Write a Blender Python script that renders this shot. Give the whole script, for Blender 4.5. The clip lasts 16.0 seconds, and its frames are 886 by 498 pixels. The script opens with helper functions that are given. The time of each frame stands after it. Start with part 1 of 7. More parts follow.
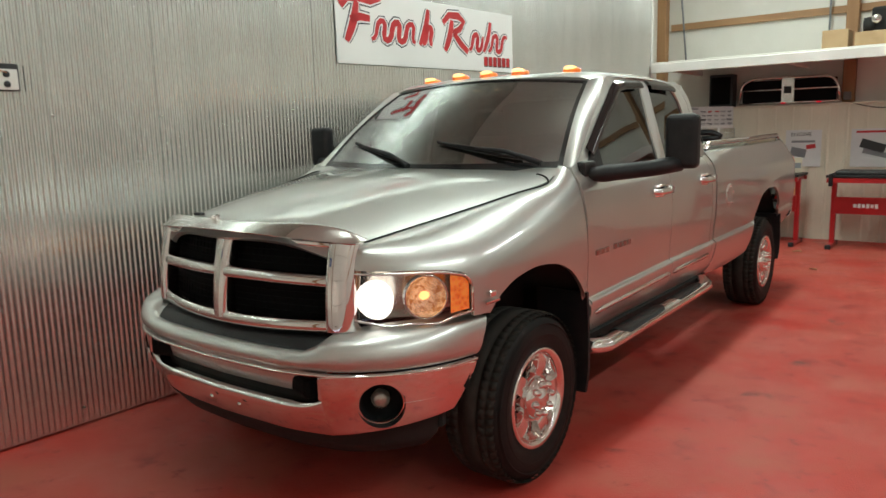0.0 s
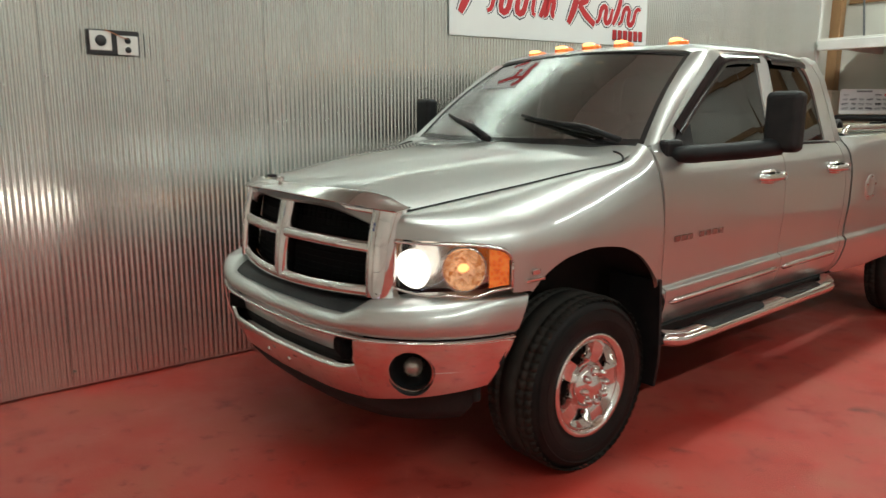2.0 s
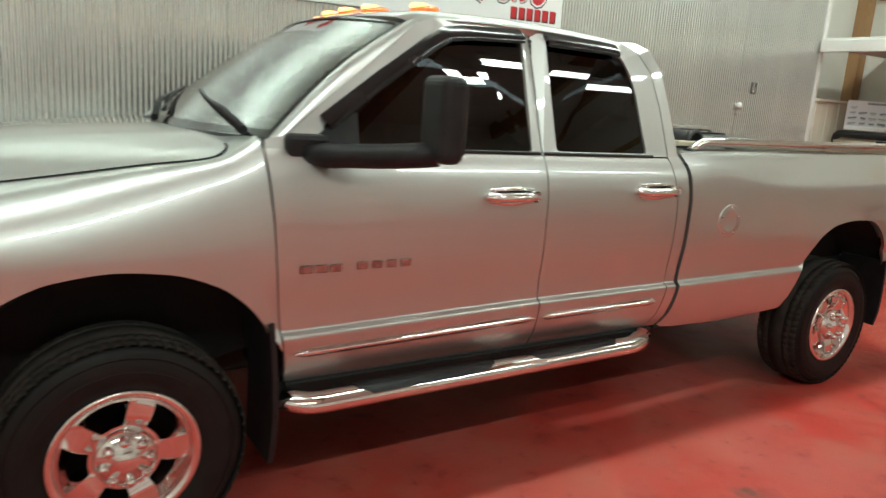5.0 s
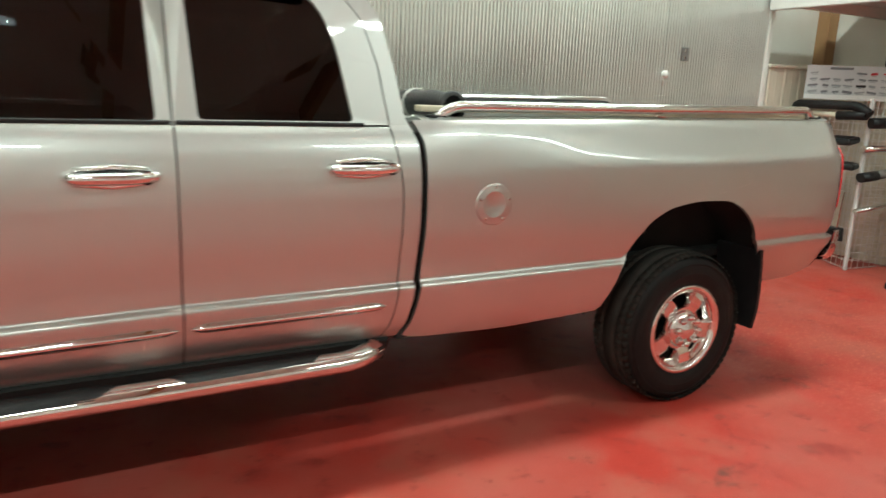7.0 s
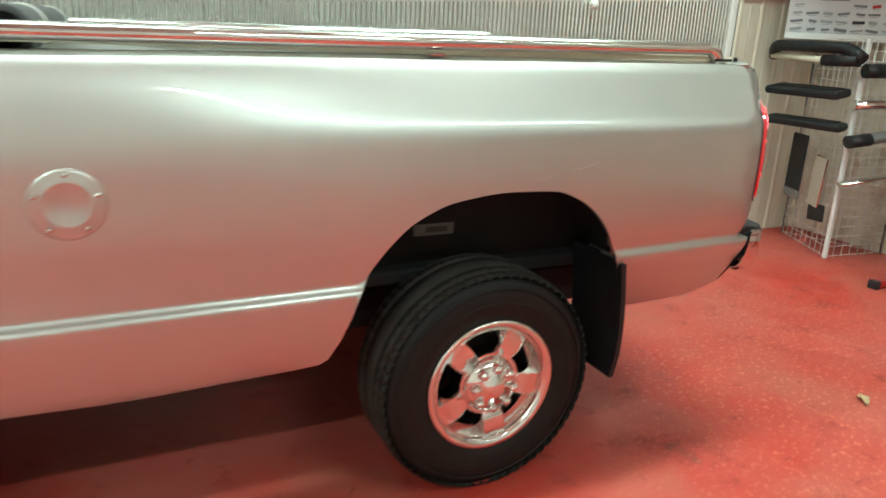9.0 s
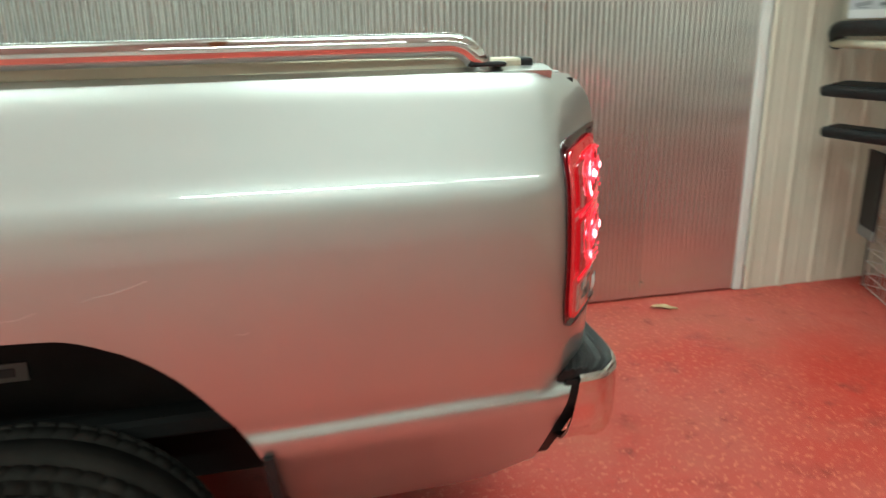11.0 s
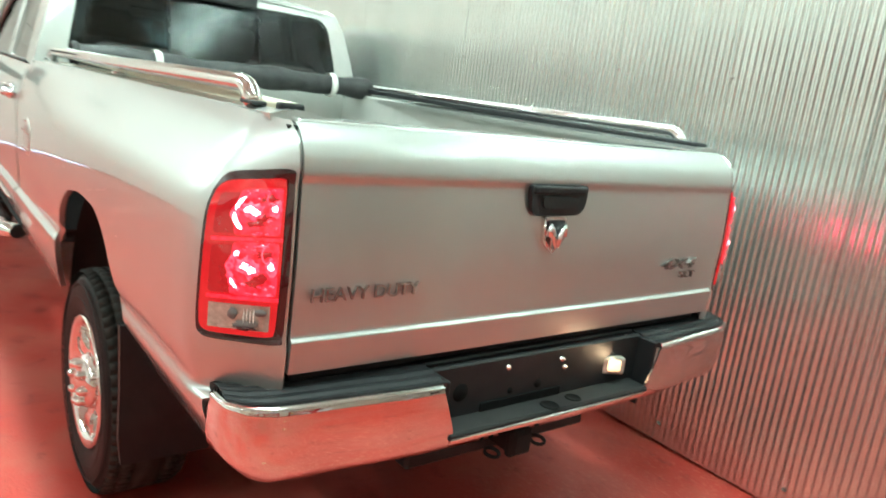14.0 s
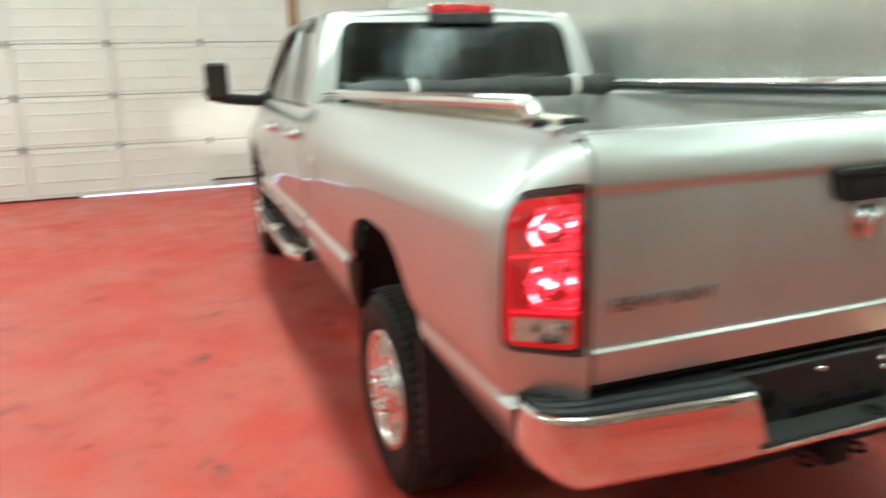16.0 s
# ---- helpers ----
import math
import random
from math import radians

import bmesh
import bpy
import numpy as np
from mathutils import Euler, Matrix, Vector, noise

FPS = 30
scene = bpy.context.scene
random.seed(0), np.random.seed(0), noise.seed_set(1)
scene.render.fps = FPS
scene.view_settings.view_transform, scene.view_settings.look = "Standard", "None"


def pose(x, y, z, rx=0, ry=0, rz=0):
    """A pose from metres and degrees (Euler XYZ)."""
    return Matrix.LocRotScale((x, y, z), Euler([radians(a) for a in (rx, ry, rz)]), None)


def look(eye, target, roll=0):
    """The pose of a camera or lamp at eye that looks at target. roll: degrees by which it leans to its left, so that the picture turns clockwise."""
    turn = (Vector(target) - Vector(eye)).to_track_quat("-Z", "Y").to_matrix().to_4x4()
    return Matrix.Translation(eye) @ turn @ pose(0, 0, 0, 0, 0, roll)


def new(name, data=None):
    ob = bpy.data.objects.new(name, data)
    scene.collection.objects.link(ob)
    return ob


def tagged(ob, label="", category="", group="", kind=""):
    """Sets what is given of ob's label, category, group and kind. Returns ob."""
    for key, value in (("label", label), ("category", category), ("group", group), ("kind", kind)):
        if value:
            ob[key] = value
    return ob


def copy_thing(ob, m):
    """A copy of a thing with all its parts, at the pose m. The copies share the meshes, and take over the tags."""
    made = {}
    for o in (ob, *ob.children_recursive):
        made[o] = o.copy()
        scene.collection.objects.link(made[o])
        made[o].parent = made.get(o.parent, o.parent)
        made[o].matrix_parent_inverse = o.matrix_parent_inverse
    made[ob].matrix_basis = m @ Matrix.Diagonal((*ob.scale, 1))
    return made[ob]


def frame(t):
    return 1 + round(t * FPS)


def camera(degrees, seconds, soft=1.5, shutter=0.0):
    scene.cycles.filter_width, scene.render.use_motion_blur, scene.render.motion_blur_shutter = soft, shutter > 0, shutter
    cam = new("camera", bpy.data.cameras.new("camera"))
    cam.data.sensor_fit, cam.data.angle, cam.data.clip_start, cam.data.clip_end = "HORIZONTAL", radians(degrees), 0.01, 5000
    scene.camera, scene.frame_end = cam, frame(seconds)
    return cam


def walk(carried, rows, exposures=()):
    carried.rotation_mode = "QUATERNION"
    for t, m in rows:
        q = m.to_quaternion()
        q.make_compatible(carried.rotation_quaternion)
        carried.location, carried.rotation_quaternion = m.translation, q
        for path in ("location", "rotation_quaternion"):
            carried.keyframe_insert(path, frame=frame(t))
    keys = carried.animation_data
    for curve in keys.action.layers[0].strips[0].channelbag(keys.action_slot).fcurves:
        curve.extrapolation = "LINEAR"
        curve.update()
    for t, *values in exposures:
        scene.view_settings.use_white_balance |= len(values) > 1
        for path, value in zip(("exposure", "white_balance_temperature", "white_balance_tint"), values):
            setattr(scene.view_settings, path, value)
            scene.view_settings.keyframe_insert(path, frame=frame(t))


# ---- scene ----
cam = camera(63.4, 16.0, shutter=0.5)
PATH = [
    (0, (-2.748, -2.561, 1.593), (-1.18, -1.361, 1.279), -1.5),
    (0.5, (-2.741, -2.512, 1.569), (-1.144, -1.352, 1.251), -0.3),
    (1, (-2.737, -2.472, 1.554), (-1.152, -1.296, 1.229), 0.6),
    (1.5, (-2.641, -2.6, 1.549), (-1.22, -1.234, 1.209), -0.4),
    (2, (-2.41, -2.863, 1.558), (-1.152, -1.353, 1.189), 0.2),
    (2.5, (-2.166, -3.019, 1.561), (-0.936, -1.496, 1.153), 0.7),
    (3, (-1.853, -3.054, 1.57), (-0.639, -1.524, 1.136), 4.0),
    (3.5, (-1.505, -3.098, 1.584), (-0.353, -1.518, 1.16), 2.3),
    (4, (-1.134, -3.202, 1.572), (-0.061, -1.583, 1.095), 3.9),
    (4.5, (-0.769, -3.202, 1.585), (0.35, -1.602, 1.152), 7.2),
    (4.7, (-0.599, -3.223, 1.601), (0.51, -1.611, 1.19), 5.8),
    (6.8, (1.164, -3.495, 1.565), (2.087, -1.774, 1.133), 1.7),
    (7, (1.313, -3.468, 1.552), (2.241, -1.752, 1.11), 2.4),
    (7.5, (1.737, -3.382, 1.55), (2.724, -1.693, 1.132), 2.6),
    (8, (2.182, -3.302, 1.522), (3.143, -1.601, 1.092), 2.4),
    (8.5, (2.562, -3.077, 1.508), (3.46, -1.384, 0.936), 5.0),
    (9, (2.958, -2.854, 1.524), (3.799, -1.136, 0.939), 2.8),
    (9.5, (3.361, -2.71, 1.54), (4.252, -0.991, 1.04), 4.3),
    (10, (3.744, -2.46, 1.522), (4.728, -0.783, 1.052), 1.5),
    (10.2, (3.901, -2.4, 1.516), (4.842, -0.707, 1.016), -0.2),
    (12.3, (5.757, -1.892, 1.537), (5.451, -0.044, 0.837), 10.0),
    (12.5, (5.921, -1.85, 1.551), (5.553, -0.022, 0.829), 10.1),
    (13, (6.276, -1.792, 1.52), (5.45, -0.105, 0.834), 9.9),
    (13.5, (6.478, -1.642, 1.545), (5.228, -0.193, 0.962), 11.8),
    (14, (6.622, -1.52, 1.558), (5.103, -0.295, 1.115), 7.6),
    (14.5, (6.783, -1.484, 1.579), (5.18, -0.368, 1.147), 7.6),
    (15, (6.822, -1.474, 1.58), (5.226, -0.361, 1.118), 6.8),
    (15.5, (6.702, -1.521, 1.608), (5.084, -0.42, 1.199), 2.1),
    (16, (6.559, -1.647, 1.591), (4.738, -0.979, 1.101), -1.5),
]

walk(cam, [(t, look(eye, target, roll)) for t, eye, target, roll in PATH], exposures=[
    (0.0, -0.78, 6250, 12), (3.0, -0.75, 6250, 12), (4.5, -0.62, 6200, 9), (7.0, -0.36, 6150, 7), (8.0, -0.27, 6100, 6), (9.0, -0.02, 5850, -2), (10.0, -0.12, 5800, -2),
    (12.5, -0.46, 5950, 4), (13.5, 0.28, 5680, -3), (14.0, 0.40, 5620, -3), (14.5, 0.23, 5620, -2), (16.0, 0.02, 5800, 2)])

# ---- light ----
world = bpy.data.worlds.new("world")
scene.world = world
world.use_nodes = True
world.node_tree.nodes["Background"].inputs[0].default_value = (0.9, 0.95, 1.0, 1)
world.node_tree.nodes["Background"].inputs[1].default_value = 0.01


def area_lamp(x, y, z, sx, sy, power, color=(0.89, 1.0, 0.885)):
    d = bpy.data.lights.new("lamp", "AREA")
    d.shape, d.size, d.size_y, d.energy, d.color = "RECTANGLE", sx, sy, power, color
    ob = new("fluorescent_light", d)
    ob.matrix_world = pose(x, y, z)
    return ob


LIGHTS = [(-1.0, -0.8, 0.75), (2.4, -0.7, 0.95), (5.9, -0.6, 1.6), (-2.6, -5.3, 1.20), (0.0, -5.3, 1.35), (5.05, -5.3, 1.15), (7.6, -5.3, 0.50)]
CEILING = 5.0
POWER = 118
for lx, ly, lp in LIGHTS:
    if ly < -2:
        area_lamp(lx, ly, CEILING - 0.32, 2.3, 0.14, POWER * 0.88 * lp)
        continue
    area_lamp(lx, ly, CEILING - 0.32, 2.3, 0.22, POWER * 0.80 * lp)
    # upward fill lamp, added to brighten the ceiling for soft top light
    up = area_lamp(lx, ly, CEILING - 0.22, 2.3, 0.22, POWER * 0.98 * lp)
    up.matrix_world = pose(lx, ly, CEILING - 0.22, 180)


# spots used for headlights, tail lamp glow and the plate lamp
def spot(eye, target, power, angle, color, size=0.05, wide=1.0):
    d = bpy.data.lights.new("beam", "SPOT")
    d.energy, d.spot_size, d.spot_blend, d.shadow_soft_size, d.color = power, radians(angle), 0.8, size, color
    ob = new("headlight_beam", d)
    ob.matrix_world = look(eye, target) @ Matrix.Diagonal((wide, 1, 1, 1))


for side in (-1, 1):
    spot((-0.83, side * 0.739, 0.971), (-4.2, side * 0.82, 0.90), 200, 17, (1.0, 0.90, 0.74), wide=2.0)

# extra spot added for the passenger lamp's side spill on the steel wall
spot((-0.84, 0.76, 0.971), (-2.0, 1.48, 0.98), 30, 44, (1.0, 0.90, 0.75))

# glow of the tail lamps
for side in (-1, 1):
    spot((5.320, side * 0.985, 1.15), (6.33, side * 1.75, 1.12), 1.6, 168, (1.0, 0.02, 0.06), 0.008)


# the number plate lamp
spot((5.325, 0.290, 0.79), (5.27, 0.16, 0.84), 0.55, 150, (1.0, 0.62, 0.34), 0.02)


# ---- materials ----
def node_material(name):
    m = bpy.data.materials.new(name)
    m.use_nodes = True
    return m, m.node_tree.nodes, m.node_tree.links, m.node_tree.nodes["Principled BSDF"]


def surface(name, color, rough=0.5, metal=0.0, second=None, scale=6.0, mix=0.5, grain=0.0, grain_scale=200.0, coat=0.0,
            rough_var=0.0, stretch=(1, 1, 1), emit=None, strength=0.0, vary=0.0, detail=6.0, spec=0.5):
    """A surface with two colours mixed by cloudy noise, uneven gloss and a fine bump, all in metres."""
    m, n, l, b = node_material(name)
    co = n.new("ShaderNodeTexCoord")
    mp = n.new("ShaderNodeMapping")
    mp.inputs["Scale"].default_value = stretch
    l.new(co.outputs["Object"], mp.inputs["Vector"])
    b.inputs["Roughness"].default_value, b.inputs["Metallic"].default_value = rough, metal
    b.inputs["Coat Weight"].default_value, b.inputs["Coat Roughness"].default_value = coat, 0.02
    b.inputs["Specular IOR Level"].default_value = spec
    b.inputs["Coat IOR"].default_value = 1.7
    no = n.new("ShaderNodeTexNoise")
    no.inputs["Scale"].default_value, no.inputs["Detail"].default_value = scale, detail
    l.new(mp.outputs["Vector"], no.inputs["Vector"])
    ramp = n.new("ShaderNodeMapRange")
    ramp.inputs["From Min"].default_value, ramp.inputs["From Max"].default_value = 0.35, 0.68
    l.new(no.outputs["Fac"], ramp.inputs["Value"])
    mx = n.new("ShaderNodeMix")
    mx.data_type = "RGBA"
    second = second or tuple(c * (1 - 0.25 * mix) for c in color)
    mx.inputs["A"].default_value, mx.inputs["B"].default_value = (*color, 1), (*second, 1)
    l.new(ramp.outputs["Result"], mx.inputs["Factor"])
    last = mx.outputs["Result"]
    if vary:
        info, hsv, rng = n.new("ShaderNodeObjectInfo"), n.new("ShaderNodeHueSaturation"), n.new("ShaderNodeMapRange")
        rng.inputs["To Min"].default_value, rng.inputs["To Max"].default_value = 1 - vary, 1 + vary
        l.new(info.outputs["Random"], rng.inputs["Value"])
        l.new(rng.outputs["Result"], hsv.inputs["Value"])
        l.new(last, hsv.inputs["Color"])
        last = hsv.outputs["Color"]
    l.new(last, b.inputs["Base Color"])
    if rough_var:
        rr = n.new("ShaderNodeMapRange")
        rr.inputs["To Min"].default_value, rr.inputs["To Max"].default_value = max(rough - rough_var, 0), rough + rough_var
        l.new(no.outputs["Fac"], rr.inputs["Value"])
        l.new(rr.outputs["Result"], b.inputs["Roughness"])
    if grain:
        fine, bump = n.new("ShaderNodeTexNoise"), n.new("ShaderNodeBump")
        fine.inputs["Scale"].default_value = grain_scale
        bump.inputs["Strength"].default_value, bump.inputs["Distance"].default_value = grain, 0.002
        l.new(mp.outputs["Vector"], fine.inputs["Vector"])
        l.new(fine.outputs["Fac"], bump.inputs["Height"])
        l.new(bump.outputs["Normal"], b.inputs["Normal"])
    if emit:
        b.inputs["Emission Color"].default_value, b.inputs["Emission Strength"].default_value = (*emit, 1), strength
    return m


def pane_glass(name, tint, gloss=0.04):
    """Tinted glass: clear through, with a mirror gloss that grows at a grazing angle."""
    m, n, l, b = node_material(name)
    n.remove(b)
    out = n["Material Output"]
    tr, gl, lw, mx = n.new("ShaderNodeBsdfTransparent"), n.new("ShaderNodeBsdfGlossy"), n.new("ShaderNodeLayerWeight"), n.new("ShaderNodeMixShader")
    tr.inputs["Color"].default_value = (*tint, 1)
    gl.inputs["Roughness"].default_value = 0.0
    up, lift = n.new("ShaderNodeMath"), n.new("ShaderNodeMath")
    up.operation, lift.operation = "POWER", "MULTIPLY_ADD"
    up.inputs[1].default_value = 4.0
    lift.inputs[1].default_value, lift.inputs[2].default_value = 1 - gloss, gloss
    l.new(lw.outputs["Facing"], up.inputs[0])
    l.new(up.outputs[0], lift.inputs[0])
    l.new(lift.outputs[0], mx.inputs["Fac"])
    l.new(tr.outputs[0], mx.inputs[1])
    l.new(gl.outputs[0], mx.inputs[2])
    l.new(mx.outputs[0], out.inputs["Surface"])
    return m


def lamp_facets(name, dark, hot, scale, strength, low=0.65, high=1.25, cells=False):
    """A lit lamp bowl: small facets from deep to hot colour."""
    m, n, l, b = node_material(name)
    co, vo, no, add, ramp, mx = (n.new("ShaderNodeTexCoord"), n.new("ShaderNodeTexVoronoi"), n.new("ShaderNodeTexNoise"), n.new("ShaderNodeMath"), n.new("ShaderNodeMapRange"), n.new("ShaderNodeMix"))
    mx.data_type = "RGBA"
    vo.inputs["Scale"].default_value, no.inputs["Scale"].default_value = scale, scale * 0.3
    l.new(co.outputs["Object"], vo.inputs["Vector"])
    l.new(co.outputs["Object"], no.inputs["Vector"])
    add.operation = "ADD"
    l.new(vo.outputs["Color" if cells else "Distance"], add.inputs[0])
    l.new(no.outputs["Fac"], add.inputs[1])
    ramp.inputs["From Min"].default_value, ramp.inputs["From Max"].default_value = low, high
    l.new(add.outputs[0], ramp.inputs["Value"])
    l.new(ramp.outputs["Result"], mx.inputs["Factor"])
    mx.inputs["A"].default_value, mx.inputs["B"].default_value = (*dark, 1), (*hot, 1)
    b.inputs["Base Color"].default_value = (*dark, 1)
    b.inputs["Roughness"].default_value, b.inputs["Coat Weight"].default_value = 0.15, 1.0
    l.new(mx.outputs["Result"], b.inputs["Emission Color"])
    b.inputs["Emission Strength"].default_value = strength
    return m


PAINT = surface("silver_paint", (0.535, 0.545, 0.525), 0.41, 0.92, (0.52, 0.53, 0.51), 1.5, coat=1.0, rough_var=0.015)
CHROME = surface("chrome", (0.80, 0.79, 0.78), 0.035, 1.0, (0.74, 0.73, 0.72), 9.0, rough_var=0.025)
BLACK = surface("black_plastic", (0.009, 0.009, 0.010), 0.5, 0.0, (0.016, 0.016, 0.017), 14.0, grain=0.25, grain_scale=500, spec=0.32)
GLOSS_BLACK = surface("gloss_black", (0.01, 0.01, 0.011), 0.12, 0.0, (0.016, 0.016, 0.017), 8.0)
RUBBER = surface("tyre_rubber", (0.006, 0.006, 0.006), 0.6, 0.0, (0.010, 0.009, 0.008), 18.0, grain=0.3, grain_scale=300, spec=0.25)
TREAD = surface("tyre_tread", (0.024, 0.021, 0.018), 0.8, 0.0, (0.042, 0.036, 0.031), 12.0, grain=0.4, grain_scale=260, spec=0.25)
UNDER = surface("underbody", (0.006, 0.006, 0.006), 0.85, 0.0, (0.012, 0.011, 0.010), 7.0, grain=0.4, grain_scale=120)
MESHDARK = surface("grille_dark", (0.004, 0.004, 0.004), 0.8, 0.0, (0.006, 0.006, 0.006), 60.0, spec=0.12)
WINDSHIELD = pane_glass("windshield_glass", (0.50, 0.54, 0.52), 0.34)
TINT = pane_glass("tinted_glass", (0.15, 0.16, 0.17), 0.065)
REARTINT = pane_glass("rear_glass", (0.34, 0.37, 0.38), 0.05)
CLEAR = pane_glass("clear_lens", (0.95, 0.95, 0.95))
REDLENS = surface("red_lens", (0.35, 0.004, 0.008), 0.10, 0.0, (0.25, 0.003, 0.006), 30.0, coat=1.0, emit=(1.0, 0.012, 0.020), strength=0.40)
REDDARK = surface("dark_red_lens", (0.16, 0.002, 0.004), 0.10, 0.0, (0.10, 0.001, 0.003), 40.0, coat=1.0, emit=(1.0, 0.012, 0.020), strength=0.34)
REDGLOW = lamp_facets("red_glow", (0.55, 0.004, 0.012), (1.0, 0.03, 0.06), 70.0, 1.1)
# glow of the painted halos and glints in the tail lamps
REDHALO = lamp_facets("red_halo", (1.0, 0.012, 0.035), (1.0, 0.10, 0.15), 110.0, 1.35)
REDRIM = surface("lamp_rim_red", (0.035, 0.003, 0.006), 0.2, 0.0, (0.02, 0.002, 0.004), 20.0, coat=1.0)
# glowing colour of the tail bulbs and of their painted reflections
REDBULB_SHINE = surface("red_bulb_shine", (0.9, 0.2, 0.25), 0.2, emit=(1.0, 0.36, 0.40), strength=6.0)
AMBER = lamp_facets("amber_lens", (0.62, 0.09, 0.008), (1.0, 0.30, 0.05), 55.0, 0.95)
TURNBOWL = lamp_facets("turn_bowl", (0.34, 0.10, 0.022), (1.0, 0.66, 0.36), 62.0, 0.95, 0.70, 1.35, True)
AMBERGLOW = surface("amber_glow", (0.9, 0.4, 0.1), 0.2, emit=(1.0, 0.50, 0.16), strength=4.0)
WARMGLOW = surface("warm_bulb", (1, 0.9, 0.7), 0.2, emit=(1.0, 0.54, 0.26), strength=1.3)
BEAM = surface("lit_headlight", (1, 1, 0.95), 0.2, emit=(1.0, 0.96, 0.84), strength=3.6)
LAMPGREY = surface("lamp_housing", (0.60, 0.57, 0.52), 0.20, 0.95, (0.46, 0.42, 0.37), 22.0)
REFLECTOR = surface("reflector", (0.75, 0.74, 0.72), 0.14, 1.0, (0.66, 0.64, 0.6), 30.0)
CREAMLENS = surface("reverse_lens", (0.62, 0.58, 0.50), 0.15, 0.3, (0.36, 0.32, 0.28), 45.0, coat=1.0)
BADGE = surface("badge_chrome", (0.60, 0.59, 0.58), 0.20, 1.0, (0.26, 0.255, 0.25), 60.0)
INKGREY = surface("print_grey", (0.06, 0.06, 0.06), 0.6)
TRIMGREY = surface("grey_trim", (0.16, 0.15, 0.14), 0.5, 0.0, (0.16, 0.155, 0.15), 12.0, grain=0.2)
CREAM = surface("cream_cap", (0.62, 0.57, 0.43), 0.5, 0.0, (0.52, 0.47, 0.36), 5.0)
VINYL = surface("black_vinyl", (0.022, 0.022, 0.023), 0.55, 0.0, (0.045, 0.045, 0.044), 16.0, grain=0.5, grain_scale=260)
BEDPAINT = surface("bed_inner_paint", (0.50, 0.50, 0.47), 0.45, 0.25, (0.42, 0.42, 0.39), 4.0, coat=0.3)
WHITE = surface("white_paint", (0.78, 0.77, 0.74), 0.5, 0.0, (0.70, 0.69, 0.65), 3.0)
SEAT = surface("seat_cloth", (0.022, 0.020, 0.019), 0.9, 0.0, (0.035, 0.032, 0.03), 20.0, grain=0.4)


# ---- mesh tools ----
def smooth_curve(x, pts):
    """A smooth line through (x, value) points, level where it turns."""
    if x <= pts[0][0]:
        return pts[0][1]
    if x >= pts[-1][0]:
        return pts[-1][1]
    k = 0
    while pts[k + 1][0] < x:
        k += 1
    d = [(pts[i + 1][1] - pts[i][1]) / (pts[i + 1][0] - pts[i][0]) for i in range(len(pts) - 1)]

    def slope(i):
        if i == 0 or i == len(pts) - 1:
            return d[min(i, len(d) - 1)]
        return 0 if d[i - 1] * d[i] <= 0 else 2 * d[i - 1] * d[i] / (d[i - 1] + d[i])
    (x0, y0), (x1, y1) = pts[k], pts[k + 1]
    h = x1 - x0
    t = (x - x0) / h
    return ((1 + 2 * t) * (1 - t) ** 2 * y0 + t * (1 - t) ** 2 * h * slope(k) + t * t * (3 - 2 * t) * y1 + t * t * (t - 1) * h * slope(k + 1))


def line(x, pts):
    return float(np.interp(x, [p[0] for p in pts], [p[1] for p in pts]))


def spread(a, b, n):
    return [a + (b - a) * i / (n - 1) for i in range(n)]


def sheet(fn, us, vs, out=None, thick=0.0, into=None, weld=False):
    """A skin fn(u, v) over two lists of values, its front towards out, with a thickness behind it."""
    bm = into or bmesh.new()
    rows = [[bm.verts.new(fn(u, v)) for v in vs] for u in us]
    faces = []
    for i in range(len(us) - 1):
        for j in range(len(vs) - 1):
            faces.append(bm.faces.new((rows[i][j], rows[i + 1][j], rows[i + 1][j + 1], rows[i][j + 1])))
    if weld:
        bmesh.ops.remove_doubles(bm, verts=bm.verts, dist=1e-4)
        faces = list(bm.faces)
    total = Vector()
    for f in faces:
        f.normal_update()
        f.smooth = True
        total += f.normal * f.calc_area()
    if out is not None and total.dot(Vector(out)) < 0:
        for f in faces:
            f.normal_flip()
    if thick:
        thicken(bm, faces, thick)
    return bm


def thicken(bm, faces, t):
    norm = {}
    for f in faces:
        f.normal_update()
        for v in f.verts:
            norm[v] = norm.get(v, Vector()) + f.normal
    back = {v: bm.verts.new(v.co - n.normalized() * t) for v, n in norm.items()}
    edges = {}
    for f in faces:
        vs = list(f.verts)
        for a, b in zip(vs, vs[1:] + vs[:1]):
            edges[(a, b)] = True
        g = bm.faces.new([back[v] for v in reversed(vs)])
        g.smooth = True
    for a, b in edges:
        if (b, a) not in edges:
            bm.faces.new([bm.verts.new(q) for q in (b.co, a.co, back[a].co, back[b].co)])


def box(sx, sy, sz, at=(0, 0, 0), bevel=0.0, seg=2, into=None, turn=None):
    bm = bmesh.new()
    bmesh.ops.create_cube(bm, size=1)
    bmesh.ops.scale(bm, vec=(sx, sy, sz), verts=bm.verts)
    if bevel:
        bmesh.ops.bevel(bm, geom=list(bm.edges), offset=bevel, segments=seg, profile=0.5, affect="EDGES", clamp_overlap=True)
    bmesh.ops.transform(bm, matrix=Matrix.Translation(at) @ (turn or Matrix()), verts=bm.verts)
    return merge(into, bm)


def merge(into, bm):
    if into is None:
        return bm
    me = bpy.data.meshes.new("part")
    bm.to_mesh(me)
    bm.free()
    into.from_mesh(me)
    bpy.data.meshes.remove(me)
    return into


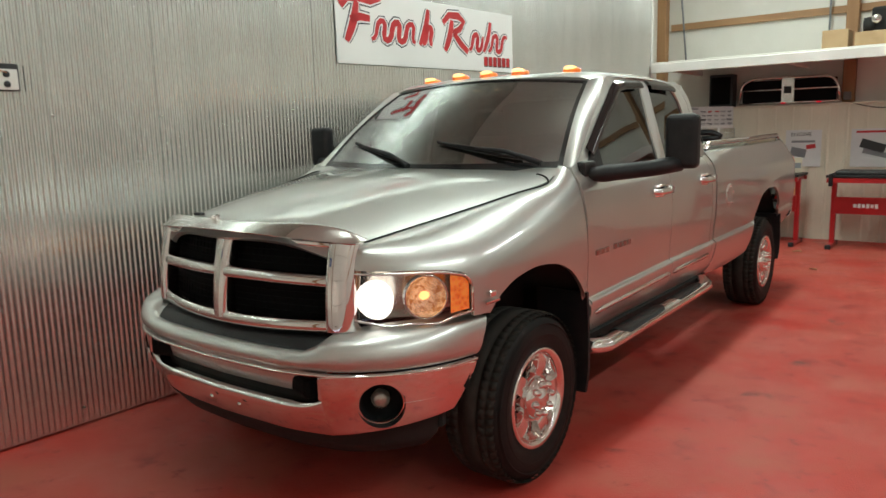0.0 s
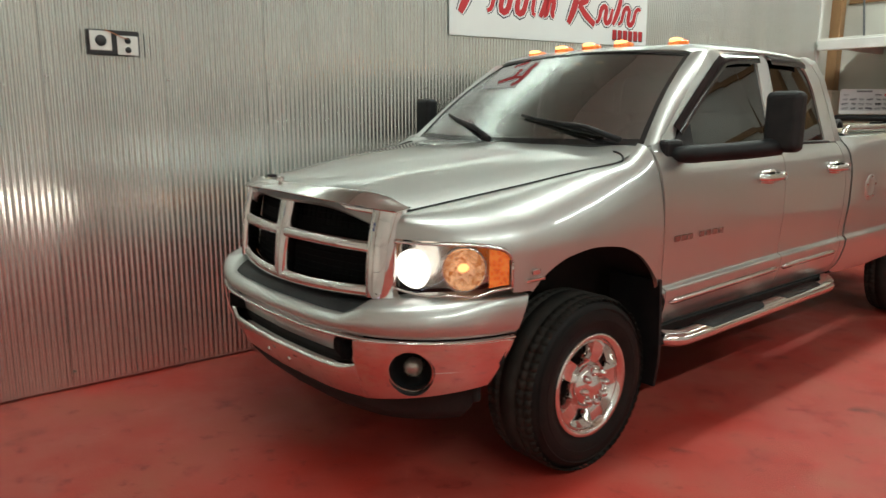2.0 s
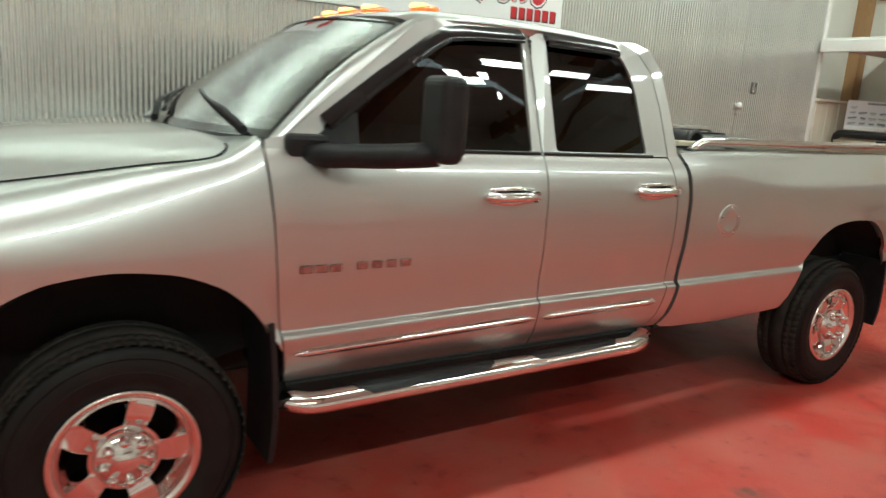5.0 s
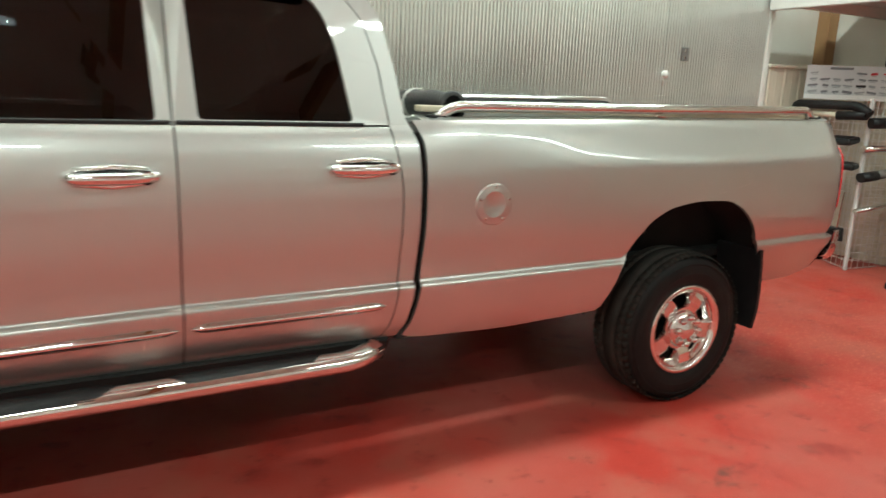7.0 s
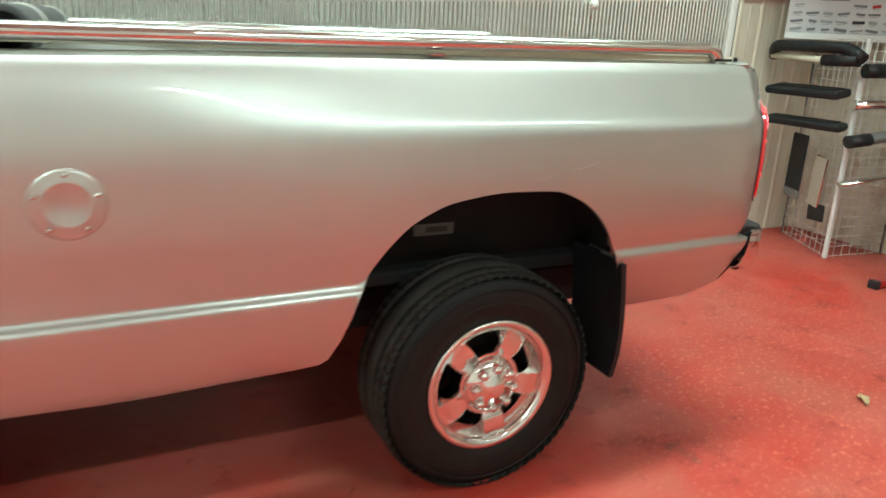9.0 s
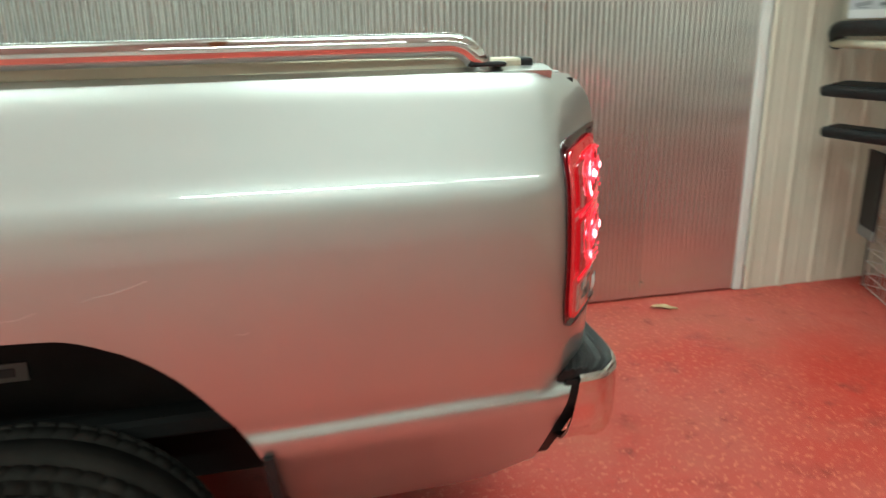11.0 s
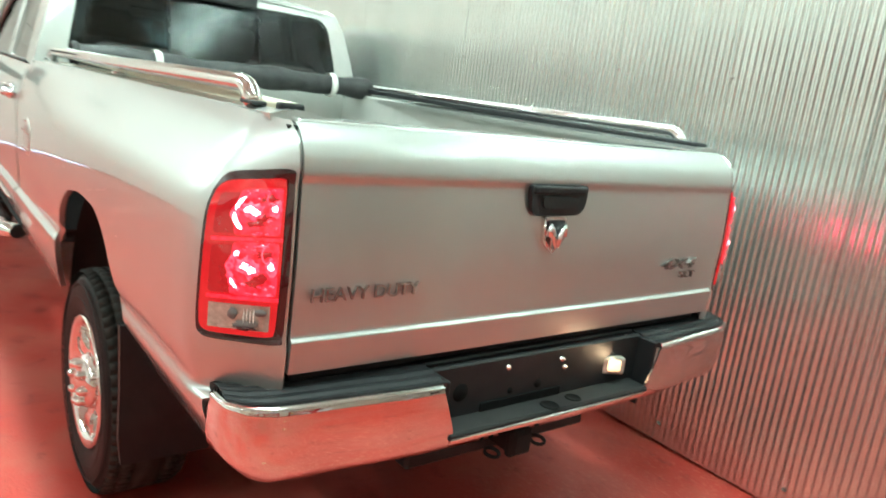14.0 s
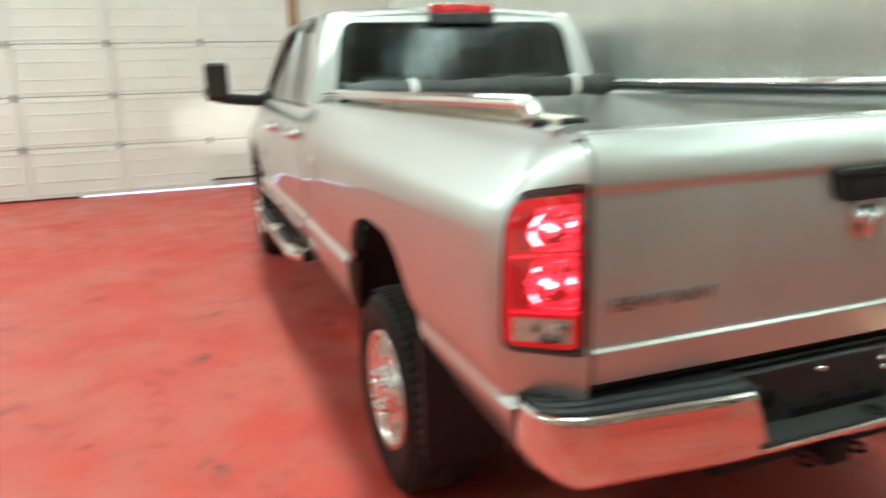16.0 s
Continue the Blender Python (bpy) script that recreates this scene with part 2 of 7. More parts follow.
def lathe(profile, axis="y", at=(0, 0, 0), seg=48, into=None, a0=0.0, a1=2 * math.pi):
    """Turns (radius, along) points round an axis."""
    full = abs(a1 - a0) > 6.28
    bm = bmesh.new()
    rings = []
    n = seg if full else seg + 1
    for k in range(n):
        a = a0 + (a1 - a0) * k / seg
        ring = []
        for r, h in profile:
            c, s = r * math.cos(a), r * math.sin(a)
            p = {"x": (h, c, s), "y": (c, h, s), "z": (c, s, h)}[axis]
            ring.append(bm.verts.new((p[0] + at[0], p[1] + at[1], p[2] + at[2])))
        rings.append(ring)
    for k in range(n if full else n - 1):
        A, B = rings[k], rings[(k + 1) % n]
        for j in range(len(profile) - 1):
            f = bm.faces.new((A[j], A[j + 1], B[j + 1], B[j]))
            f.smooth = True
    bmesh.ops.remove_doubles(bm, verts=bm.verts, dist=1e-5)
    bmesh.ops.recalc_face_normals(bm, faces=bm.faces)
    return merge(into, bm)


def tube(points, r, seg=12, into=None, flat=1.0, caps=True):
    """A round bar along points; flat squeezes it in height."""
    pts = [Vector(p) for p in points]
    bm = bmesh.new()
    rings = []
    up = Vector((0, 0, 1))
    for i, p in enumerate(pts):
        d = (pts[min(i + 1, len(pts) - 1)] - pts[max(i - 1, 0)]).normalized()
        side = d.cross(up)
        if side.length < 1e-3:
            side = Vector((1, 0, 0))
        side.normalize()
        top = side.cross(d).normalized()
        rr = r[i] if isinstance(r, (list, tuple)) else r
        rings.append([bm.verts.new(p + side * rr * math.cos(2 * math.pi * k / seg) + top * rr * flat * math.sin(2 * math.pi * k / seg)) for k in range(seg)])
    for a, b in zip(rings, rings[1:]):
        for k in range(seg):
            f = bm.faces.new((a[k], a[(k + 1) % seg], b[(k + 1) % seg], b[k]))
            f.smooth = True
    if caps:
        bm.faces.new(list(reversed(rings[0])))
        bm.faces.new(rings[-1])
    bmesh.ops.recalc_face_normals(bm, faces=bm.faces)
    return merge(into, bm)


def bent(points, radius=0.05, steps=5):
    """Rounds the inner corners of a line of points."""
    pts = [Vector(p) for p in points]
    outl = [pts[0]]
    for a, b, c in zip(pts, pts[1:], pts[2:]):
        r = min(radius, (a - b).length / 2, (c - b).length / 2)
        p, q = b + (a - b).normalized() * r, b + (c - b).normalized() * r
        for k in range(steps + 1):
            t = k / steps
            outl.append(p * (1 - t) ** 2 + b * 2 * t * (1 - t) + q * t * t)
    return outl + [pts[-1]]


def rounded(outline, radius, steps=4):
    """A closed 2D outline with rounded corners."""
    n = len(outline)
    outl = []
    for i in range(n):
        a, b, c = (Vector(outline[(i + k) % n]) for k in (-1, 0, 1))
        r = radius[i] if isinstance(radius, (list, tuple)) else radius
        r = min(r, (a - b).length * 0.49, (c - b).length * 0.49)
        p, q = b + (a - b).normalized() * r, b + (c - b).normalized() * r
        for k in range(steps + 1):
            t = k / steps
            outl.append(tuple(p * (1 - t) ** 2 + b * 2 * t * (1 - t) + q * t * t))
    return outl


def plate(outer, holes, fn, thick, out, into=None):
    """A flat outline with holes, laid into space by fn(a, b), with a thickness behind it."""
    bm = bmesh.new()
    edges = []
    for loop in [outer] + list(holes):
        vs = [bm.verts.new((p[0], p[1], 0)) for p in loop]
        edges += [bm.edges.new((a, b)) for a, b in zip(vs, vs[1:] + vs[:1])]
    bmesh.ops.triangle_fill(bm, use_beauty=True, use_dissolve=False, edges=edges)
    faces = list(bm.faces)
    for v in bm.verts:
        v.co = Vector(fn(v.co.x, v.co.y))
    total = Vector()
    for f in faces:
        f.normal_update()
    ref = Vector(out)
    for f in faces:
        if f.normal.dot(ref) < 0:
            f.normal_flip()
    if thick:
        thicken(bm, faces, thick)
    return merge(into, bm)


def link(name, bm, material, parent=None, label=""):
    me = bpy.data.meshes.new(name)
    bm.to_mesh(me)
    bm.free()
    me.materials.append(material)
    ob = new(name, me)
    ob.parent = parent
    if label:
        ob["label"] = label
    return ob


def part(name, bm, material, parent, label=""):
    return link(name, bm, material, parent, label)


def thing(name, label, category, at=(0, 0, 0), turn=0.0, group=""):
    ob = new(name)
    ob.matrix_world = pose(*at, 0, 0, turn)
    return tagged(ob, label, category, group)


def lettering(text, size, depth, material, parent, m, name="lettering", label="", shear=0.0, widen=1.0):
    cu = bpy.data.curves.new(name, "FONT")
    cu.body, cu.size, cu.extrude, cu.shear = text, size, depth, shear
    cu.align_x, cu.align_y = "LEFT", "BOTTOM_BASELINE"
    ob = bpy.data.objects.new(name, cu)
    scene.collection.objects.link(ob)
    me = bpy.data.meshes.new_from_object(ob.evaluated_get(bpy.context.evaluated_depsgraph_get()))
    bpy.data.objects.remove(ob)
    me.transform(m @ Matrix.Diagonal((widen, 1, 1, 1)))
    me.materials.clear()
    me.materials.append(material)
    made = new(name, me)
    made.parent = parent
    if label:
        made["label"] = label
    return made


# ---- the workshop ----
def painted_floor():
    """Red floor paint: worn pink patches, dark tyre marks and small pale chips."""
    m, n, l, b = node_material("red_floor_paint")
    co = n.new("ShaderNodeTexCoord")

    def noise_at(scale, detail, lo, hi, rough=0.55):
        t, r = n.new("ShaderNodeTexNoise"), n.new("ShaderNodeMapRange")
        t.inputs["Scale"].default_value, t.inputs["Detail"].default_value, t.inputs["Roughness"].default_value = scale, detail, rough
        r.inputs["From Min"].default_value, r.inputs["From Max"].default_value = lo, hi
        l.new(co.outputs["Object"], t.inputs["Vector"])
        l.new(t.outputs["Fac"], r.inputs["Value"])
        return r.outputs["Result"]

    def mixed(fac, a, col):
        mx = n.new("ShaderNodeMix")
        mx.data_type = "RGBA"
        l.new(fac, mx.inputs["Factor"])
        if isinstance(a, tuple):
            mx.inputs["A"].default_value = (*a, 1)
        else:
            l.new(a, mx.inputs["A"])
        mx.inputs["B"].default_value = (*col, 1)
        return mx.outputs["Result"]
    c = mixed(noise_at(0.9, 8, 0.40, 0.66), (0.45, 0.040, 0.027), (0.43, 0.092, 0.070))
    c = mixed(noise_at(4.5, 8, 0.56, 0.74), c, (0.30, 0.035, 0.028))
    c = mixed(noise_at(1.5, 9, 0.50, 0.68, 0.65), c, (0.42, 0.105, 0.072))
    c = mixed(noise_at(2.3, 6, 0.66, 0.74), c, (0.12, 0.045, 0.035))
    c = mixed(noise_at(9.0, 8, 0.58, 0.72, 0.7), c, (0.24, 0.030, 0.024))
    speck = n.new("ShaderNodeMath")
    speck.operation = "MULTIPLY"
    l.new(noise_at(42, 4, 0.56, 0.63, 0.6), speck.inputs[0])
    pos, wear, worn = n.new("ShaderNodeSeparateXYZ"), n.new("ShaderNodeMapRange"), n.new("ShaderNodeMath")
    l.new(co.outputs["Object"], pos.inputs[0])
    wear.inputs["From Min"].default_value, wear.inputs["From Max"].default_value = 4.2, 5.8
    l.new(pos.outputs["X"], wear.inputs["Value"])
    worn.operation = "MULTIPLY"
    l.new(wear.outputs["Result"], worn.inputs[0])
    l.new(noise_at(0.55, 3, 0.36, 0.56), worn.inputs[1])
    l.new(worn.outputs[0], speck.inputs[1])
    c = mixed(speck.outputs[0], c, (0.60, 0.17, 0.11))
    c = mixed(noise_at(60, 3, 0.74, 0.78), c, (0.66, 0.44, 0.36))
    l.new(c, b.inputs["Base Color"])
    r = n.new("ShaderNodeMapRange")
    r.inputs["To Min"].default_value, r.inputs["To Max"].default_value = 0.33, 0.60
    l.new(noise_at(3.0, 6, 0.3, 0.7), r.inputs["Value"])
    l.new(r.outputs["Result"], b.inputs["Roughness"])
    b.inputs["Specular IOR Level"].default_value = 0.30
    bump = n.new("ShaderNodeBump")
    bump.inputs["Strength"].default_value, bump.inputs["Distance"].default_value = 0.25, 0.004
    l.new(noise_at(90, 4, 0.3, 0.8), bump.inputs["Height"])
    l.new(bump.outputs["Normal"], b.inputs["Normal"])
    return m


FLOOR = painted_floor()
GALV = surface("galvanised_steel", (0.77, 0.81, 0.785), 0.22, 0.96, (0.66, 0.695, 0.67), 2.2, grain=0.03, grain_scale=300, rough_var=0.05, stretch=(1, 1, 0.35), vary=0.03)
CREAMWALL = surface("cream_wall_sheet", (0.70, 0.66, 0.55), 0.5, 0.0, (0.62, 0.58, 0.47), 1.6, vary=0.03)
LINING = surface("white_lining", (0.74, 0.73, 0.68), 0.6, 0.0, (0.66, 0.64, 0.58), 1.4)
TIMBER = surface("stud_timber", (0.36, 0.20, 0.09), 0.65, 0.0, (0.26, 0.135, 0.06), 5.0, stretch=(1, 1, 0.15), grain=0.3)
TIMBER_FLAT = surface("girt_timber", (0.40, 0.23, 0.11), 0.65, 0.0, (0.28, 0.15, 0.07), 5.0, stretch=(0.15, 0.15, 1), grain=0.3)
ROOFLINING = surface("roof_lining", (0.66, 0.66, 0.63), 0.7, 0.0, (0.58, 0.58, 0.55), 1.0)
HALLWALL = surface("hall_lining", (0.71, 0.71, 0.67), 0.6, 0.0, (0.62, 0.615, 0.58), 1.2)
DOORWHITE = surface("door_white", (0.72, 0.71, 0.66), 0.45, 0.0, (0.66, 0.65, 0.60), 2.0)

X0, X1 = -4.20, 8.47      # garage door plane and rear wall plane
Y0 = -8.0                 # far side of the hall
WALL_END = 7.20
UP_X, UP_Y = 8.78, 1.78   # lining of the framed wall above the cladding


def wall_y(x):
    """The steel wall runs slightly askew to the truck."""
    return 1.483 + (x + 1.2) * (1.410 - 1.483) / 6.5


floor_ob = link("floor", box(X1 - X0 + 1.0, 10.6, 0.2, ((X0 + X1) / 2, -3.2, -0.1)), FLOOR)
tagged(floor_ob, "red painted concrete floor, worn and stained", "floor", kind="structure")

ceiling = link("ceiling", box(X1 - X0 + 1.0, 10.6, 0.1, ((X0 + X1) / 2, -3.2, CEILING + 0.05)), ROOFLINING)
tagged(ceiling, "dull grey lined ceiling", "ceiling", kind="structure")

# right-hand wall of corrugated steel sheets
wall_r = link("wall_right", box(WALL_END - X0, 0.10, CEILING, ((WALL_END + X0) / 2, 1.60, CEILING / 2)), GALV)
tagged(wall_r, "wall of galvanised corrugated steel sheets", "wall", kind="structure")
PITCH = 0.635 / 20


def corrugated(width, height):
    n = int(round(width / PITCH)) * 12

    def fn(u, v):
        return (u, -0.0042 * math.tanh(1.7 * math.cos(u / PITCH * 2 * math.pi)) / 0.935, v)
    return sheet(fn, [width * k / n for k in range(n + 1)], [0.0, height / 2, height], (0, -1, 0), 0.0015)


SHEETW = 0.635
SEAM = 5.44                # one joint between sheets; the rest follow by the sheet width
bm = corrugated(SHEETW - 0.0025, CEILING - 0.02)
sheet_mesh = bpy.data.meshes.new("steel_sheet")
bm.to_mesh(sheet_mesh)
bm.free()
sheet_mesh.materials.append(GALV)
x = SEAM - 16 * SHEETW
k = 0
ang = math.degrees(math.atan2(wall_y(1) - wall_y(0), 1))
while x + SHEETW < WALL_END + 0.3:
    ob = new("steel_sheet", sheet_mesh)
    ob.parent = wall_r
    ob.matrix_world = pose(x, wall_y(x) - 0.002 * (k % 2), 0.012, 0, 0, ang)
    x += SHEETW
    k += 1
LAST_X = x
# row of screws on the sheet joints
screw = lathe([(0.0, -0.006), (0.006, -0.005), (0.008, 0.0), (0.0, 0.0)], "y", (0, 0, 0), 10)
screw_mesh = bpy.data.meshes.new("screw")
screw.to_mesh(screw_mesh)
screw.free()
screw_mesh.materials.append(REFLECTOR)
for i in range(k + 1):
    for z in (0.10, 1.75, 3.4):
        ob = new("screw", screw_mesh)
        ob.parent = wall_r
        sx = SEAM + (i - 16) * SHEETW + PITCH / 2
        ob.matrix_world = pose(sx, wall_y(sx) - 0.0060, z)

trim = link("trim", box(0.06, 0.14, CEILING, (LAST_X + 0.035, 1.44, CEILING / 2), 0.006, 1), WHITE)
tagged(trim, "white corner trim at the end of the steel wall", "trim", kind="structure")


def ribbed(name, length, height, rib=0.23):
    """Wall cladding with raised ribs, along x, front towards -y."""
    us, hs = [], []
    u = 0.0
    while u < length - 1e-6:
        for du, h in ((0.0, 0.0), (0.016, -0.008), (0.036, -0.008), (0.052, 0.0), (0.12, 0.0), (0.126, -0.002), (0.138, -0.002), (0.144, 0)):
            if u + du < length:
                us.append(u + du)
                hs.append(h)
        u += rib
    us.append(length)
    hs.append(0.0)
    bm = bmesh.new()
    a = [bm.verts.new((u, h, 0)) for u, h in zip(us, hs)]
    b = [bm.verts.new((u, h, height)) for u, h in zip(us, hs)]
    fs = [bm.faces.new((a[i], a[i + 1], b[i + 1], b[i])) for i in range(len(us) - 1)]
    thicken(bm, fs, 0.003)
    return bm


LEDGE = 1.86
rear = link("wall_rear", box(0.12, 11.0, CEILING, (UP_X + 0.06, -3.0, CEILING / 2)), LINING)
tagged(rear, "rear wall, cream cladding below and white lining above", "wall", kind="structure")
side = link("wall_return", box(UP_X - LAST_X, 0.12, CEILING, ((UP_X + LAST_X) / 2 + 0.07, UP_Y + 0.06, CEILING / 2)), LINING)
tagged(side, "short return wall with cream cladding", "wall", kind="structure")
ob = link("cladding", ribbed("cladding", X1 - LAST_X - 0.07, LEDGE), CREAMWALL, side)
ob.matrix_world = pose(LAST_X + 0.07, 1.37, 0.0)
ob = link("cladding", ribbed("cladding", 9.2, LEDGE), CREAMWALL, rear)
ob.matrix_world = pose(X1 - 0.01, 1.37, 0.0, 0, 0, -90)
cap = box(UP_X - X1 + 0.03, 10.6, 0.03, ((UP_X + X1) / 2 - 0.02, -3.4, LEDGE + 0.015), 0.006, 1)
box(X1 - LAST_X - 0.08, UP_Y - 1.36 + 0.02, 0.03, ((X1 + LAST_X) / 2 + 0.02, (UP_Y + 1.36) / 2 - 0.01, LEDGE + 0.0155), 0.006, 1, cap)
tagged(link("trim", cap, CREAMWALL), "cream ledge on top of the wall cladding", "trim", kind="structure")

# storage loft along the rear wall: white front beam, boards, posts, girts
SHELF = 2.37
shelf = thing("loft_shelf", "deep white storage loft along the rear wall", "storage loft")
part("deck", box(UP_X - 7.34, 9.4, 0.03, ((UP_X + 7.34) / 2, -3.35, SHELF + 0.135), 0.004, 1), LINING, shelf)
part("front_beam", box(0.05, 9.4, 0.125, (7.31, -3.35, SHELF + 0.0625), 0.006, 1), WHITE, shelf, "white front beam")
for y in (1.1, -0.4, -1.9, -3.4, -4.9, -6.4):
    part("joist", box(1.34, 0.05, 0.10, (8.02, y, SHELF + 0.06), 0.004, 1), LINING, shelf)
for x, y in ((8.69, 1.72), (8.69, -0.92), (8.69, -3.4), (8.69, -5.9)):
    post = link("wall_post", box(0.16, 0.15, CEILING - LEDGE - 0.04, (x, y, (CEILING + LEDGE + 0.035) / 2), 0.006, 1), TIMBER)
    tagged(post, "brown timber wall post", "post", group="timber wall posts")
for z in (3.15, 4.1):
    girt = link("wall_girt", box(0.05, 9.6, 0.10, (8.75, -3.2, z), 0.004, 1), TIMBER_FLAT)
    tagged(girt, "brown timber wall rail", "timber rail", group="timber wall rails")

# garage door at the truck's nose
door = link("garage_door", box(0.04, 0.1, 0.1, (X0 - 0.10, -2.0, 2.0)), DOORWHITE)
tagged(door, "white sectional garage door with raised panels", "garage door", kind="structure")
DOORW, DOORC, SEC = 5.9, -2.89, 0.665
STILES = [-1.175 * q for q in range(6)]
for i in range(5):
    z = 0.02 + SEC * i
    bm = box(0.045, DOORW, SEC - 0.007, (X0 - 0.02, DOORC, z + SEC / 2), 0.005, 1)
    pan = link("door_section", bm, DOORWHITE, door)
    bm = bmesh.new()
    for zz in (0.06, 0.222, 0.443, 0.605):
        for q in range(7):
            y0 = STILES[q] if q < 6 else DOORC - DOORW / 2 - 0.02
            y1 = STILES[q - 1] if q else DOORC + DOORW / 2 + 0.02
            box(0.010, y1 - y0 - 0.15, 0.016, (X0 + 0.004, (y0 + y1) / 2, z + zz), 0.004, 1, bm)
    link("section_rib", bm, DOORWHITE, pan)
for y in STILES:
    link("door_stile", box(0.034, 0.075, SEC * 5, (X0 + 0.012, y, 0.02 + SEC * 2.5), 0.005, 1), DOORWHITE, door)
    for i in range(1, 5):
        link("hinge", box(0.03, 0.05, 0.09, (X0 + 0.040, y, 0.02 + SEC * i), 0.006, 1), TRIMGREY, door)
link("door_bar", tube([(X0 + 0.05, -1.18, 0.13), (X0 + 0.05, -0.62, 0.13)], 0.013, 8), UNDER, door, "dark pull bar low on the door")
front = bmesh.new()
box(0.12, 1.84, CEILING, (X0 - 0.06, 0.98, CEILING / 2), 0, 1, front)
box(0.12, 2.5, CEILING, (X0 - 0.06, -7.09, CEILING / 2), 0, 1, front)
box(0.12, DOORW, CEILING - SEC * 5 - 0.02, (X0 - 0.06, DOORC, (CEILING + SEC * 5 + 0.02) / 2), 0, 1, front)
tagged(link("wall_front", front, LINING), "white lined front wall round the garage door", "wall", kind="structure")
jamb = bmesh.new()
for y in (DOORC + DOORW / 2 + 0.05, DOORC - DOORW / 2 - 0.05):
    box(0.16, 0.10, SEC * 5 + 0.12, (X0 + 0.02, y, SEC * 2.5 + 0.06), 0.004, 1, jamb)
tagged(link("door_frame", jamb, TIMBER), "brown timber garage door jambs", "door frame", kind="structure")

# far wall lies out of view; its white brightens the steel wall's reflections
left = link("wall_left", box(X1 - X0 + 1.0, 0.12, CEILING, ((X0 + X1) / 2, Y0 - 0.06, CEILING / 2)), HALLWALL)
tagged(left, "unseen far wall of the hall, white for reflections", "wall", kind="structure")

for z in (1.2, 2.4, 3.6):
    girt = link("wall_girt", box(X1 - X0 - 0.2, 0.06, 0.14, ((X0 + X1) / 2, Y0 + 0.035, z), 0.004, 1), TIMBER_FLAT)
    tagged(girt, "brown timber wall rail", "timber rail", group="timber wall rails")
for x in (-2.0, 0.6, 3.2, 5.8):
    tie = link("roof_beam", box(0.12, 7.2, 0.24, (x + 1.3, -4.3, CEILING - 0.13), 0.006, 1), TIMBER)
    tagged(tie, "brown timber roof beam", "roof beam", group="timber roof beams")

# fluorescent fittings under the ceiling
for i, (lx, ly, lp) in enumerate(LIGHTS):
    fit_ob = thing("ceiling_light", "white twin-tube fluorescent ceiling fitting", "ceiling light", group="ceiling lights")
    part("housing", box(2.4, 0.26, 0.06, (lx, ly, CEILING - 0.27), 0.01, 1), WHITE, fit_ob)
    for e in (-1, 1):
        part("hanger", tube([(lx + e * 0.9, ly, CEILING - 0.24), (lx + e * 0.9, ly, CEILING)], 0.005, 6), REFLECTOR, fit_ob)

# strip of daylight under the door
DAY = surface("daylight", (0.8, 0.9, 1.0), 0.5, emit=(0.62, 0.78, 1.0), strength=2.5)
tagged(link("door_gap", box(0.01, 2.9, 0.018, (X0 - 0.045, -1.45, 0.010)), DAY), "thin line of daylight under the garage door", "door gap", kind="structure")


# ---- the pickup truck: x runs from its nose to its tail, front axle at 0 ----
truck = thing("pickup_truck", "silver four-door pickup truck with chrome trim on red floor", "pickup truck")
AXLES = (0.0, 4.077)
HUB = 0.392


def corner(x):
    """Half width of the front wings along the truck."""
    return smooth_curve(x, [(-0.86, 0.50), (-0.82, 0.60), (-0.80, 0.645), (-0.755, 0.742), (-0.64, 0.878), (-0.49, 0.966), (-0.38, 0.992), (-0.1, 1.004), (0.45, 0.998)])


def hood_edge(x):
    """Half width and height of the joint between hood and wing."""
    return (smooth_curve(x, [(-0.86, 0.50), (-0.80, 0.585), (-0.5, 0.665), (-0.2, 0.745), (0.1, 0.825), (0.305, 0.875), (0.38, 0.868), (0.46, 0.85)]),
            smooth_curve(x, [(-0.86, 1.150), (-0.80, 1.165), (-0.5, 1.215), (-0.2, 1.265), (0.1, 1.318), (0.305, 1.352), (0.38, 1.385), (0.46, 1.435)]))


def seam_front(z):
    return smooth_curve(z, [(0.50, 0.535), (0.56, 0.53), (0.76, 0.50), (1.13, 0.47), (1.44, 0.44)])


def crease(x):
    return line(x, [(0.4, 0.752), (1.6, 0.778), (3.6, 0.795), (5.2, 0.832)])


